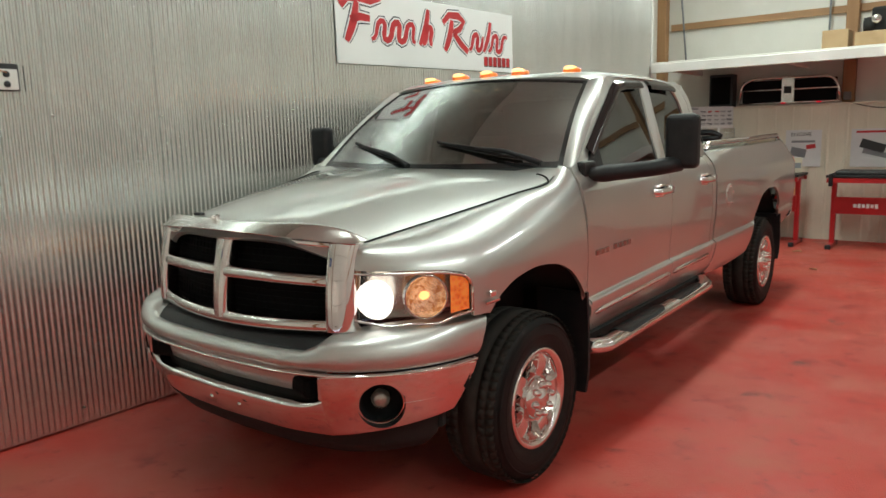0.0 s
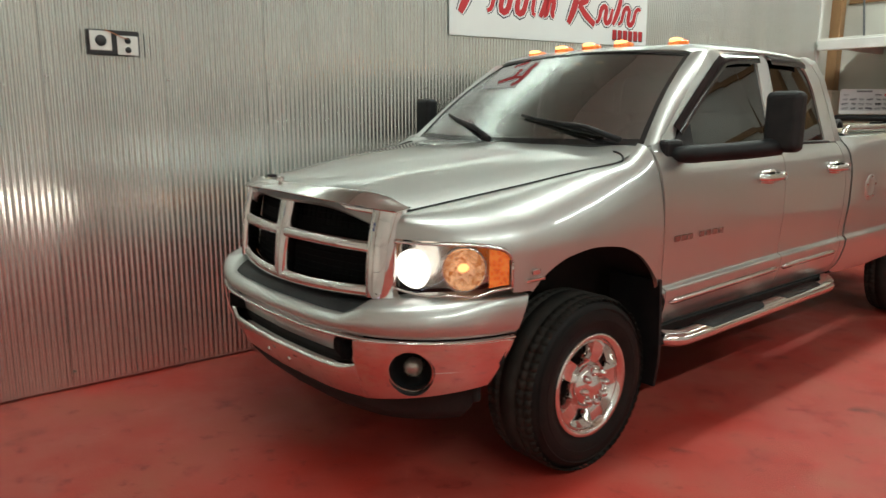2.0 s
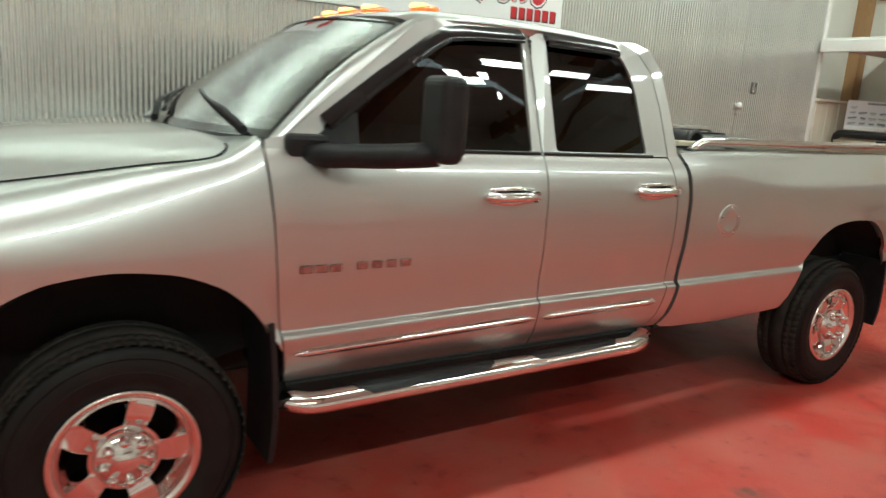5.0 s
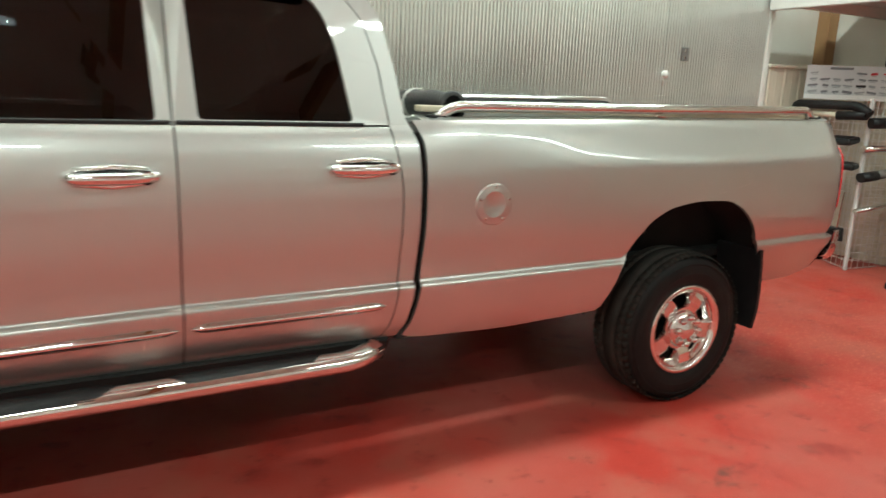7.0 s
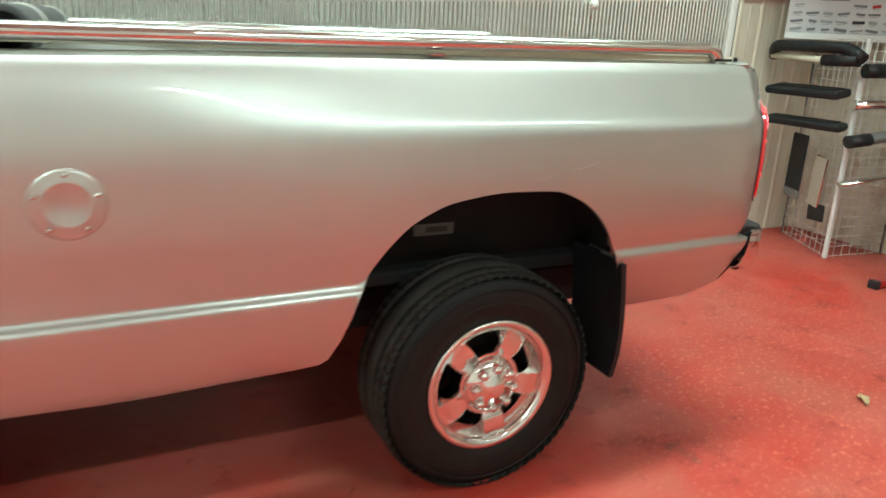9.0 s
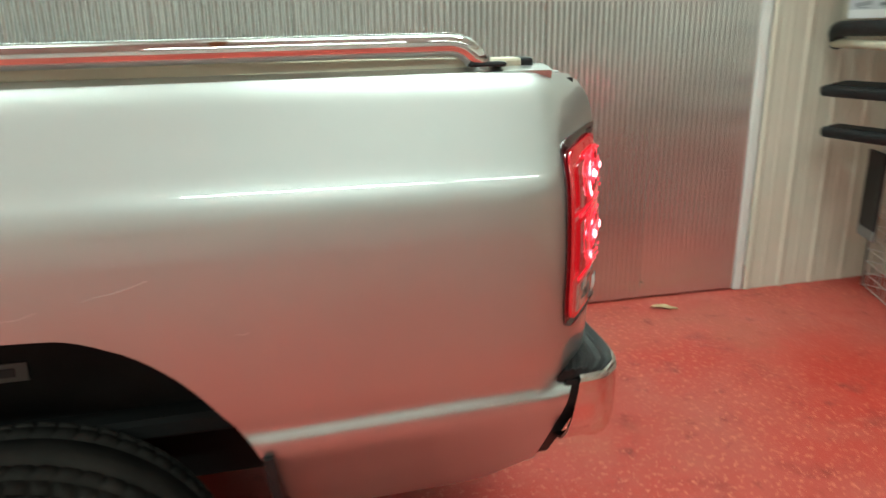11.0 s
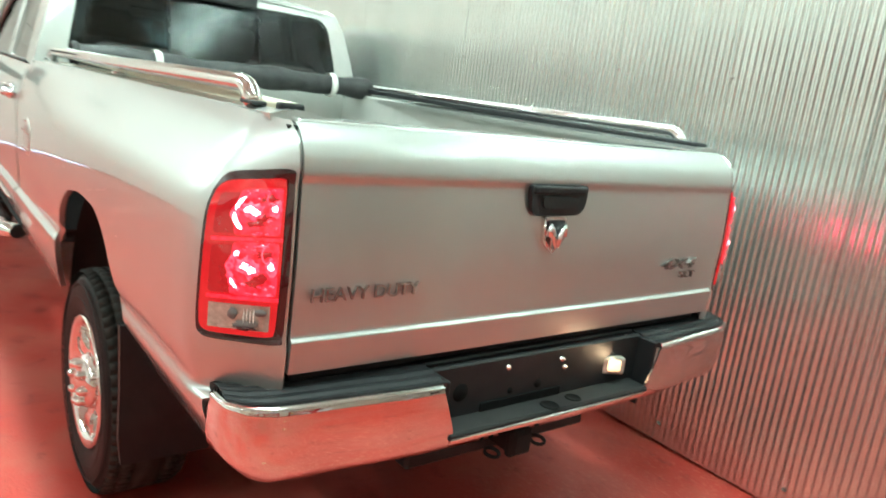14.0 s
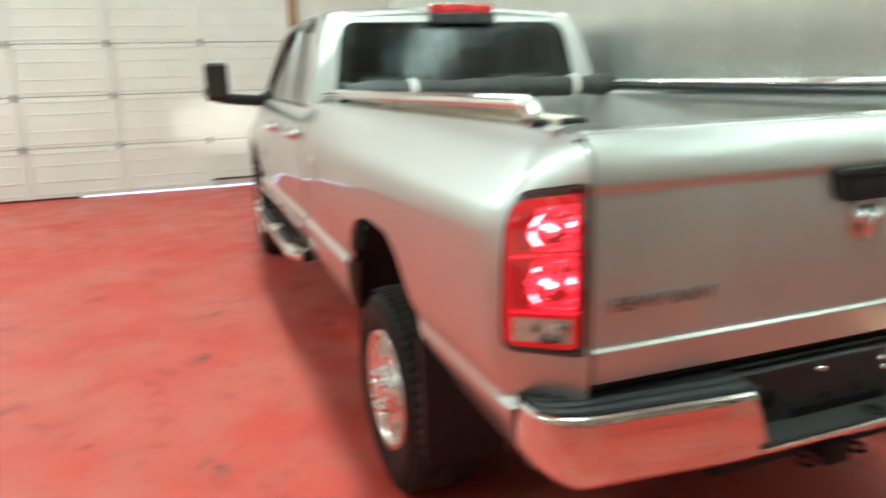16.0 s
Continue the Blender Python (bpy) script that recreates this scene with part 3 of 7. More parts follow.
def side_width(x, z):
    """Half width of doors and bed below the window sill."""
    c = crease(x)
    w = smooth_curve(z, [(0.50, 0.905), (0.56, 0.945), (0.63, 0.985), (c - 0.020, 1.009), (c - 0.011, 1.007), (c + 0.007, 0.987),
                         (c + 0.05, 0.987), (1.0, 0.998), (1.18, 0.998), (1.29, 0.982), (1.36, 0.955), (1.40, 0.925), (1.45, 0.89)])
    if x > 2.58:
        k = min(max((x - 2.7) / 1.3, 0), 1)
        k = k * k * (3 - 2 * k)
        tuck = min(max((x - 4.30) / 0.22, 0), 1)
        rear = smooth_curve(z, [(0.50, 0.935 - 0.13 * tuck), (0.56, 0.965 - 0.105 * tuck), (0.62, 0.982 - 0.082 * tuck), (0.70, 0.998 - 0.052 * tuck), (c - 0.020, 1.009 - 0.016 * tuck),
                                (c - 0.011, 1.007 - 0.016 * tuck), (c + 0.007, 0.988 - 0.004 * tuck),
                                (c + 0.05, 1.000), (0.95, 1.011), (1.05, 1.0125), (1.16, 1.009), (1.235, 1.002), (1.275, 0.988), (1.31, 0.966), (1.38, 0.922), (1.42, 0.895), (1.46, 0.86)])
        front = smooth_curve(z, [(0.50, 0.935), (0.56, 0.965), (0.64, 0.99), (c - 0.020, 1.009), (c - 0.011, 1.007), (c + 0.007, 0.987),
                                 (c + 0.05, 0.987), (1.0, 0.998), (1.18, 0.998), (1.29, 0.985), (1.36, 0.968), (1.41, 0.945), (1.44, 0.915)])
        w = front * (1 - k) + rear * k
    return w


def front_low(x):
    """Lower edge of the front wing: lamp, bumper, wheel arch."""
    if x < -0.478:
        return smooth_curve(x, [(-0.86, 1.085), (-0.65, 1.083), (-0.53, 1.066), (-0.495, 1.045), (-0.478, 1.0)])
    if x < -0.395:
        return 0.882
    return smooth_curve(x, [(-0.395, 0.875), (-0.34, 0.925), (-0.27, 0.965), (-0.19, 0.993), (-0.03, 1.012), (0.13, 0.997), (0.27, 0.945), (0.36, 0.865), (0.43, 0.745), (0.47, 0.63), (0.50, 0.56)])


def wing(s):
    def fn(x, q):
        wh, zh = hood_edge(x)
        w0, zs = corner(x), 1.03
        low = front_low(x)
        v_low = (low - zs) / 0.5 if low < zs else (2 / math.pi) * math.asin(min((low - zs) / (zh - zs), 1))
        q = max(q, v_low)
        if q < 0:
            z, w = zs + q * 0.5, w0
            if x > 0.40:
                w = w0 + (side_width(x, z) - 0.998) * min((x - 0.40) / 0.04, 1)
        else:
            a = q * math.pi / 2
            z = zs + (zh - zs) * math.sin(a)
            w = wh + (w0 - wh) * math.cos(a) ** 0.80
        k = min(max((x - 0.15) / 0.30, 0), 1)
        return (x + k * (seam_front(z) - 0.452), s * w, z)
    us = spread(-0.835, -0.485, 18) + [-0.4785, -0.4775] + spread(-0.465, -0.40, 4) + spread(-0.394, 0.40, 40) + spread(0.41, 0.45, 5)
    return sheet(fn, us, [k / 24 - 1.0 for k in range(24)] + [k / 26 for k in range(27)], (0, s, 0.4), 0.018, weld=True)


def door_skin(s, x0, x1, top):
    """A door panel between two seams given as functions of height."""
    zs = spread(0.555, 0.70, 6) + spread(0.720, 0.812, 20) + [0.83, 0.86] + spread(0.92, 1.28, 8) + spread(1.30, top, 7)

    def fn(u, z):
        a, b = x0(z), x1(z)
        x = a + (b - a) * u
        return (x, s * side_width(x, z), z)
    return sheet(fn, [k / 16 for k in range(17)], zs, (0, s, 0), 0.03)


def cab_lean(s):
    """Lays a side outline (x, z) of the cab onto its leaning window plane."""
    def fn(x, z):
        w = smooth_curve(z, [(1.36, 0.945), (1.40, 0.925), (1.86, 0.80), (1.90, 0.775), (1.93, 0.735)])
        return (x, s * w, z)
    return fn


def end_seam(z):
    return smooth_curve(z, [(0.55, 2.40), (0.62, 2.43), (0.77, 2.455), (1.1, 2.47), (1.40, 2.43)])


def cab_end(z):
    return smooth_curve(z, [(0.55, 2.475), (0.62, 2.50), (0.77, 2.525), (1.1, 2.545), (1.32, 2.54), (1.40, 2.515), (1.44, 2.50)])


FRONT_WINDOW = rounded([(0.665, 1.405), (0.665, 1.475), (1.185, 1.848), (1.585, 1.880), (1.600, 1.405)], [0.02, 0.05, 0.12, 0.03, 0.02])
REAR_WINDOW = rounded([(1.735, 1.410), (1.712, 1.882), (2.150, 1.872), (2.235, 1.72), (2.290, 1.410)], [0.02, 0.03, 0.09, 0.3, 0.02])
GAP = 0.003


def handle_part(s, x, z, parent):
    """A chrome pull over a dark cup."""
    y = side_width(x, z)
    cup = lathe([(0.0, 0.0), (0.055, 0.0), (0.06, 0.004), (0.058, 0.012)], "y", (0, 0, 0), 20)
    bmesh.ops.scale(cup, vec=(1.35, 1, 0.62), verts=cup.verts)
    bmesh.ops.transform(cup, matrix=Matrix.Translation((x, s * (y + 0.001), z)), verts=cup.verts)
    part("handle_cup", cup, GLOSS_BLACK, parent)
    bm = tube(bent([(x - 0.125, s * (y - 0.002), z), (x - 0.105, s * (y + 0.034), z - 0.004), (x + 0.06, s * (y + 0.036), z - 0.004), (x + 0.125, s * (y + 0.020), z), (x + 0.130, s * (y - 0.002), z)], 0.03), 0.021, 12)
    for k in (-1, 1):
        tube([(x - 0.11, s * (y + 0.006), z + k * 0.022), (x, s * (y + 0.012), z + k * 0.031), (x + 0.11, s * (y + 0.006), z + k * 0.022)], 0.010, 8, bm)
    lathe([(0.0, 0.045), (0.020, 0.045), (0.024, 0.036), (0.024, 0.0)], "y", (x + 0.10, s * y if s > 0 else -y - 0.045, z), 16, bm)
    return part("handle", bm, CHROME, parent, "chrome door handle")


def chrome_strip(s, x0, x1, parent):
    def fn(x, v):
        z = crease(x) - 0.05 - 0.012 - v * 0.036
        end = min(x - x0, x1 - x) / 0.05
        k = min(max(end, 0), 1) ** 0.5
        zm = crease(x) - 0.08
        z = zm + (z - zm) * k
        return (x, s * (side_width(x, z) + 0.003 + 0.013 * math.sin(math.pi * v) * k), z)
    part("chrome_strip", sheet(fn, spread(x0, x1, 28), [k / 8 for k in range(9)], (0, s, 0), 0.003), CHROME, parent)


def tow_mirror(s, parent):
    arm = tube(bent([(0.60, s * 0.93, 1.375), (0.66, s * 1.00, 1.378), (0.80, s * 1.20, 1.400), (0.90, s * 1.30, 1.42)], 0.06), [0.034, 0.04, 0.044, 0.046, 0.046, 0.046, 0.044, 0.044, 0.044, 0.044, 0.044, 0.044, 0.044, 0.044], 14, flat=0.95)
    box(0.16, 0.05, 0.12, (0.60, s * 0.925, 1.385), 0.02, 2, arm)
    head = part("mirror_head", box(0.09, 0.165, 0.275, (0.905, s * 1.310, 1.530), 0.032, 4), BLACK, parent, "black tow mirror housing")
    part("mirror_arm", arm, BLACK, parent, "black mirror arm")
    part("mirror_glass", box(0.006, 0.130, 0.22, (0.9515, s * 1.310, 1.535), 0.002, 1), surface_mirror, head)


surface_mirror = surface("mirror_face", (0.10, 0.10, 0.105), 0.03, 1.0)

for s in (-1, 1):
    side_label = "silver front wing over a round wheel arch"
    fender = part("front_wing", wing(s), PAINT, truck, side_label)
    # badge near the arch: a small chrome emblem on a bar
    bm = box(0.10, 0.008, 0.014, (-0.395 + 0.01, s * 1.000, 0.925), 0.003, 1)
    box(0.042, 0.010, 0.024, (-0.385, s * 1.000, 0.957), 0.007, 2, bm)
    part("wing_emblem", bm, CHROME, fender, "small chrome emblem")

    fd = part("front_door", door_skin(s, lambda z: seam_front(z) + GAP, lambda z: 1.652 - GAP, 1.392), PAINT, truck, "silver front door with chrome handle")
    rd = part("rear_door", door_skin(s, lambda z: 1.652 + GAP, lambda z: end_seam(z) - GAP, 1.392), PAINT, truck, "silver rear door with chrome handle")
    part("cab_corner", door_skin(s, lambda z: end_seam(z) + GAP, lambda z: cab_end(z), 1.42), PAINT, truck)
    handle_part(s, 1.455, 1.232, fd)
    handle_part(s, 2.305, 1.246, rd)
    chrome_strip(s, 0.545, 1.635, fd)
    chrome_strip(s, 1.672, 2.405, rd)
    # raised plain bars where the model lettering stands
    for k in range(3):
        part("badge_bar", box(0.048, 0.006, 0.030, (0.585 + 0.056 * k, s * 1.001, 0.983), 0.004, 1), BADGE, fd, "small chrome badge bar")
    for k in range(4):
        part("badge_bar", box(0.044, 0.006, 0.030, (0.80 + 0.060 * k, s * 1.001, 0.986), 0.004, 1), BADGE, fd, "small chrome badge bar")

    lean = cab_lean(s)
    outer_f = [(0.452, 1.392), (0.455, 1.42), (0.53, 1.437), (0.80, 1.655), (1.075, 1.868), (1.16, 1.900), (1.30, 1.915), (1.652 - GAP, 1.925), (1.652 - GAP, 1.392)]
    outer_r = [(1.652 + GAP, 1.392), (1.652 + GAP, 1.925), (2.05, 1.920), (2.19, 1.905), (2.28, 1.865), (2.35, 1.78), (2.40, 1.62), (2.43, 1.40)]
    outer_c = [(2.43 + 2 * GAP, 1.40), (2.40 + 2 * GAP, 1.62), (2.35 + 2 * GAP, 1.78), (2.28 + 2 * GAP, 1.865), (2.19, 1.91), (2.30, 1.918), (2.37, 1.89), (2.425, 1.80), (2.47, 1.62), (2.505, 1.40)]
    part("door_frame", plate(outer_f, [FRONT_WINDOW], lean, 0.035, (0, s, 0)), PAINT, fd)
    part("door_frame", plate(outer_r, [REAR_WINDOW], lean, 0.035, (0, s, 0)), PAINT, rd)
    part("cab_pillar", plate(outer_c, [], lean, 0.035, (0, s, 0)), PAINT, truck)
    inset = lambda x, z, f=lean: (f(x, z)[0], f(x, z)[1] - s * 0.010, f(x, z)[2])
    part("window", plate(FRONT_WINDOW, [], inset, 0.004, (0, s, 0)), TINT, fd, "dark tinted door window")
    part("window", plate(REAR_WINDOW, [], inset, 0.004, (0, s, 0)), TINT, rd, "dark tinted door window")
    # rubber sill line under the glass
    for x0, x1, who in ((0.60, 1.645, fd), (1.66, 2.33, rd)):
        part("window_seal", box(x1 - x0, 0.012, 0.016, ((x0 + x1) / 2, s * 0.927, 1.399), 0.004, 1), BLACK, who)
    # smoked rain visor along the top of each side window
    def visor(pts, who):
        def fn(u, v):
            k = u * (len(pts) - 1)
            i = min(int(k), len(pts) - 2)
            a, b = Vector(pts[i]), Vector(pts[i + 1])
            p = a + (b - a) * (k - i)
            d = (b - a).normalized()
            inward = Vector((d.y, -d.x))
            p = p - inward * 0.012 + inward * 0.058 * v
            q = lean(p.x, p.y)
            return (q[0], q[1] + s * (0.004 + 0.020 * math.sin(v * 2.2)), q[2])
        part("rain_visor", sheet(fn, [k / 30 for k in range(31)], [k / 6 for k in range(7)], (0, s, 0), 0.003), GLOSS_BLACK, who, "glossy smoked rain visor")
    visor([(0.665, 1.50), (0.90, 1.668), (1.12, 1.815), (1.20, 1.858), (1.30, 1.874), (1.585, 1.890)], fd)
    visor([(1.715, 1.890), (2.06, 1.888), (2.14, 1.882)], rd)
    part("mirror_sail", plate(rounded([(0.585, 1.396), (0.800, 1.396), (0.800, 1.530), (0.690, 1.478)], 0.015), [], lambda x, z: (x, lean(x, z)[1] + s * 0.006, z), 0.02, (0, s, 0)), BLACK, fd)
    tow_mirror(s, fd)
    # sill under the doors and black mud guard behind the wheel
    def sill(x, v):
        z = 0.545 - 0.10 * v
        return (x, s * (0.955 - 0.05 * v), z)
    part("rocker", sheet(sill, spread(0.54, 2.44, 12), [0, 0.3, 0.7, 1], (0, s, 0), 0.02), UNDER, truck)

# dark filler behind the joints, so no light comes through
part("cab_tub", box(2.00, 1.80, 0.44, (1.52, 0, 0.76), 0.02, 1), UNDER, truck, "dark cab floor tub")

# roof: crowned skin from the windshield's head to the rear window
def roof_z(x):
    return smooth_curve(x, [(1.00, 1.918), (1.10, 1.944), (1.3, 1.964), (1.7, 1.972), (2.1, 1.962), (2.30, 1.940), (2.39, 1.905)])


def roof_fn(x, v):
    y = v
    zc = roof_z(x)
    k = abs(y) / 0.775
    front = 0.085 * (1 - min(1, abs(y) / 0.74) ** 2)
    xx = x
    if x < 1.15:
        xx = x + (0.085 - front) * (1.15 - x) / 0.15
    drop = 0.028 * k ** 2 + 0.035 * max(0, (k - 0.8) / 0.2) ** 2
    return (xx, y, zc - drop)


ys = spread(-0.775, -0.62, 7)[:-1] + spread(-0.62, 0.62, 15) + spread(0.62, 0.775, 7)[1:]
part("roof", sheet(roof_fn, spread(1.00, 1.15, 6) + spread(1.2, 2.25, 12) + spread(2.28, 2.39, 5), ys, (0, 0, 1), 0.03), PAINT, truck, "silver cab roof")

# cab roof lamps
for y, x in ((-0.495, 1.285), (-0.176, 1.21), (0.053, 1.20), (0.282, 1.212), (0.573, 1.281)):
    bm = bmesh.new()
    bmesh.ops.create_uvsphere(bm, u_segments=18, v_segments=10, radius=1)
    bmesh.ops.scale(bm, vec=(0.070, 0.055, 0.023), verts=bm.verts)
    for f in bm.faces:
        f.smooth = True
    z = roof_z(x) - 0.028 * (y / 0.775) ** 2
    bmesh.ops.transform(bm, matrix=pose(x, y, z + 0.006, 0, -6), verts=bm.verts)
    lamp = part("roof_lamp", bm, AMBER, truck, "lit amber roof marker lamp")
    bm = bmesh.new()
    bmesh.ops.create_uvsphere(bm, u_segments=12, v_segments=8, radius=1)
    bmesh.ops.scale(bm, vec=(0.050, 0.038, 0.016), verts=bm.verts)
    bmesh.ops.translate(bm, vec=(x - 0.022, y, z + 0.018), verts=bm.verts)
    part("bulb", bm, AMBERGLOW, lamp)

# windshield and its black rim
def shield(y, v):
    """y: -1 to 1 across, v: 0 base to 1 head."""
    hw = 0.845 + (0.700 - 0.845) * v
    x = (0.500 - 0.19 * (1 - y * y)) + ((1.075 - 0.085 * (1 - y * y)) - (0.500 - 0.19 * (1 - y * y))) * v
    z = (1.425 - 0.012 * (1 - y * y)) + ((1.872 + 0.040 * (1 - y * y)) - (1.425 - 0.012 * (1 - y * y))) * v
    bow = 0.030 * math.sin(math.pi * v)
    return (x - 0.6 * bow, y * hw, z + 0.8 * bow)


part("windshield", sheet(shield, spread(-1, 1, 25), spread(0, 1, 13), (-1, 0, 1), 0.005), WINDSHIELD, truck, "raked tinted windshield")
for nm, us, vs in (("windshield_seal", spread(-1, -0.975, 2), spread(0, 1, 13)), ("windshield_seal", spread(0.975, 1, 2), spread(0, 1, 13)),
                   ("windshield_band", spread(-1, 1, 25), spread(0.978, 1.0, 3)), ("windshield_band", spread(-1, 1, 25), spread(-0.02, 0.035, 3))):
    part(nm, sheet(lambda u, v: (shield(u, v)[0] - 0.003, shield(u, v)[1], shield(u, v)[2] + 0.004), us, vs, (-1, 0, 1), 0.003), GLOSS_BLACK, truck)

# windshield pillars between glass and door frames
for s in (-1, 1):
    lean = cab_lean(s)

    def pillar(u, v):
        a = Vector(shield(s * 1.0, v)) + Vector((-0.002, s * 0.002, 0.003))
        b = Vector(lean(0.512 + (1.078 - 0.512) * v, 1.428 + (1.872 - 1.428) * v))
        p = a + (b - a) * u
        return tuple(p + Vector((-0.3, s * 0.8, 0.5)) * 0.014 * math.sin(math.pi * u))
    part("windshield_pillar", sheet(pillar, spread(0, 1, 6), spread(-0.03, 1.02, 14), (-0.3, s, 0.5), 0.02), PAINT, truck)

# cowl panel
def cowl(y, v):
    a = shield(y, 0)
    return (a[0] - 0.012 - 0.10 * v * (1 - 0.75 * abs(y) ** 3), a[1] * (1 + 0.0 * v), a[2] - 0.004 - 0.03 * v)


part("cowl", sheet(cowl, spread(-1, 1, 21), spread(0, 1, 5), (0, 0, 1), 0.02), BLACK, truck, "black cowl panel under the wipers")

# wipers: arm, blade and its bridge
for y0, y1, yb in ((-0.10, -0.64, -0.30), (0.62, 0.10, 0.42)):
    def on(y, v, lift):
        q = shield(y / (0.845 - 0.145 * v), v)
        return (q[0] - lift * 0.6, q[1], q[2] + lift * 0.8)
    blade = tube([on(y0 + (y1 - y0) * k / 8 * 1.0, 0.06 + 0.17 * (1 - k / 8), 0.014) for k in range(9)], 0.009, 6)
    wiper = part("wiper_blade", blade, BLACK, truck, "black wiper blade resting on the glass")
    mid = on((y0 + y1) / 2, 0.06 + 0.17 * 0.5, 0.030)
    base = on(y1 - 0.12, -0.02, 0.035)
    arm = tube([base, ((base[0] + mid[0]) / 2 - 0.012, (base[1] + mid[1]) / 2, (base[2] + mid[2]) / 2 + 0.02), mid], [0.016, 0.012, 0.008], 8)
    tube([on(y0 + (y1 - y0) * 0.2, 0.06 + 0.17 * 0.8, 0.02), mid, on(y0 + (y1 - y0) * 0.8, 0.06 + 0.17 * 0.2, 0.02)], 0.007, 6, arm)
    part("wiper_arm", arm, BLACK, wiper)

# hood: crowned panel with a raised middle
def hood_nose(y):
    return -0.955 + 0.42 * y * y + 0.05 * y ** 4


def hood_fn(u, v):
    """u: 0 nose to 1 cowl; v: -1 to 1 across."""
    xe = -0.815 + (0.43 + 0.815) * u
    wh, zh = hood_edge(xe)
    wh -= 0.008
    if u > 0.93:
        wh -= 0.030 * ((u - 0.93) / 0.07) ** 2
    y = v * wh
    back = shield(y / 0.845, 0)[0] - 0.010 - 0.035 * (1 - min(abs(v), 1) ** 4)
    x = hood_nose(y) + (back - hood_nose(y)) * u if abs(v) < 1 else hood_nose(y) + (back - hood_nose(y)) * u
    side = abs(v)
    xe2 = min(max(x, -0.86), 0.43)
    ze = hood_edge(xe2)[1]
    zc = smooth_curve(x, [(-0.97, 1.235), (-0.90, 1.268), (-0.75, 1.302), (-0.4, 1.358), (0.0, 1.400), (0.4, 1.425)])
    rise = max(zc - ze, 0)
    k = 1 - side ** 2.6
    crown = rise * k
    ridge = 0.005 * math.exp(-((side - 0.60) / 0.11) ** 2) * min(1, u * 4)
    nose = 0.045 * max(0, 1 - u / 0.09) ** 2
    return (x, y, ze + crown + ridge - nose)


part("hood", sheet(hood_fn, [0, 0.012, 0.025, 0.04, 0.06, 0.085, 0.115] + spread(0.15, 0.9, 18) + [0.93, 0.96, 0.985, 1.0],
                   [-1, -0.985, -0.96] + spread(-0.93, 0.93, 37) + [0.96, 0.985, 1], (0, 0, 1), 0.02), PAINT, truck, "silver hood with a raised middle")

# chrome stone guard along the hood's nose
def guard(y, v):
    yy = y * 0.66
    x = -0.955 + 0.34 * yy * yy + 0.16 * yy ** 4
    z = 1.222 + 0.012 * math.cos(yy * 4) - 0.02 * abs(y) ** 3
    tip = 1 - abs(y) ** 8
    h = 0.060 * (0.55 + 0.65 * abs(y) ** 2) * max(tip, 0.1)
    return (x - 0.035 + 0.07 * v + 0.012 * math.sin(v * 3), yy, z + h * math.sin(v * 1.7))


guard_ob = part("stone_guard", sheet(guard, spread(-1, 1, 41), spread(0, 1, 8), (-1, 0, 1), 0.004), CHROME, truck, "chrome stone guard along the hood nose")
bm = box(0.02, 0.045, 0.05, (-0.930, 0.035, 1.262), 0.012, 2)
box(0.012, 0.022, 0.02, (-0.943, 0.035, 1.272), 0.004, 1, bm)
part("hood_emblem", bm, CHROME, guard_ob, "small chrome shield emblem")
for y in (0.33,):
    part("washer_jet", box(0.03, 0.05, 0.012, (-0.865, y - 0.08, 1.272), 0.004, 1), BLACK, truck)

# grille: chrome surround with a cross, dark mesh behind
def grille_x(y, z):
    return -0.945 + 0.30 * y * y + 0.06 * y ** 4 + 0.05 * (z - 0.85) * (z - 0.85) / 0.12


def bar(fn, w0, w1, d0, n=24, into=None):
    """A bar of chrome along fn(t) -> (y, z, dir_y, dir_z), rounded in section."""
    def skin(t, a):
        y, z, ny, nz = fn(t)
        w = w0 + (w1 - w0) * t
        c, q = math.cos(a), math.sin(a)
        off = w / 2 * (abs(c) ** 0.7) * (1 if c > 0 else -1)
        dep = d0 * (abs(q) ** 0.7) * (1 if q > 0 else -1)
        yy, zz = y + ny * off, z + nz * off
        return (grille_x(yy, zz) - dep, yy, zz)
    return sheet(skin, spread(0, 1, n), [2 * math.pi * k / 20 for k in range(21)], None, 0, into)


def fixed(bm):
    bmesh.ops.remove_doubles(bm, verts=bm.verts, dist=1e-4)
    bmesh.ops.recalc_face_normals(bm, faces=bm.faces)
    return bm


# dark joint between hood and wings; it turns in towards the glass at its rear end
def hood_top(x, y):
    wh, ze = hood_edge(x)
    zc = smooth_curve(x, [(-0.97, 1.235), (-0.90, 1.268), (-0.75, 1.302), (-0.4, 1.358), (0.0, 1.400), (0.4, 1.425)])
    return ze + max(zc - ze, 0) * (1 - min(abs(y) / wh, 1) ** 2.6)


for s in (-1, 1):
    pts = [(x, s * hood_edge(x)[0], hood_edge(x)[1] + 0.001) for x in spread(-0.80, 0.285, 40)]
    for k in range(1, 9):
        x, y = 0.285 + 0.080 * math.sin(k / 8 * math.pi / 2), hood_edge(0.285)[0] - 0.100 * (1 - math.cos(k / 8 * math.pi / 2))
        pts.append((x, s * y, hood_top(x, y) + 0.001))
    part("hood_gap", tube(pts, 0.0050, 6), UNDER, truck)

grille = part("grille", fixed(bar(lambda t: (-0.60 + 1.20 * t, 1.185 + 0.022 * (1 - (2 * t - 1) ** 2), 0, 1), 0.045, 0.045, 0.03)), CHROME, truck, "chrome crosshair grille")
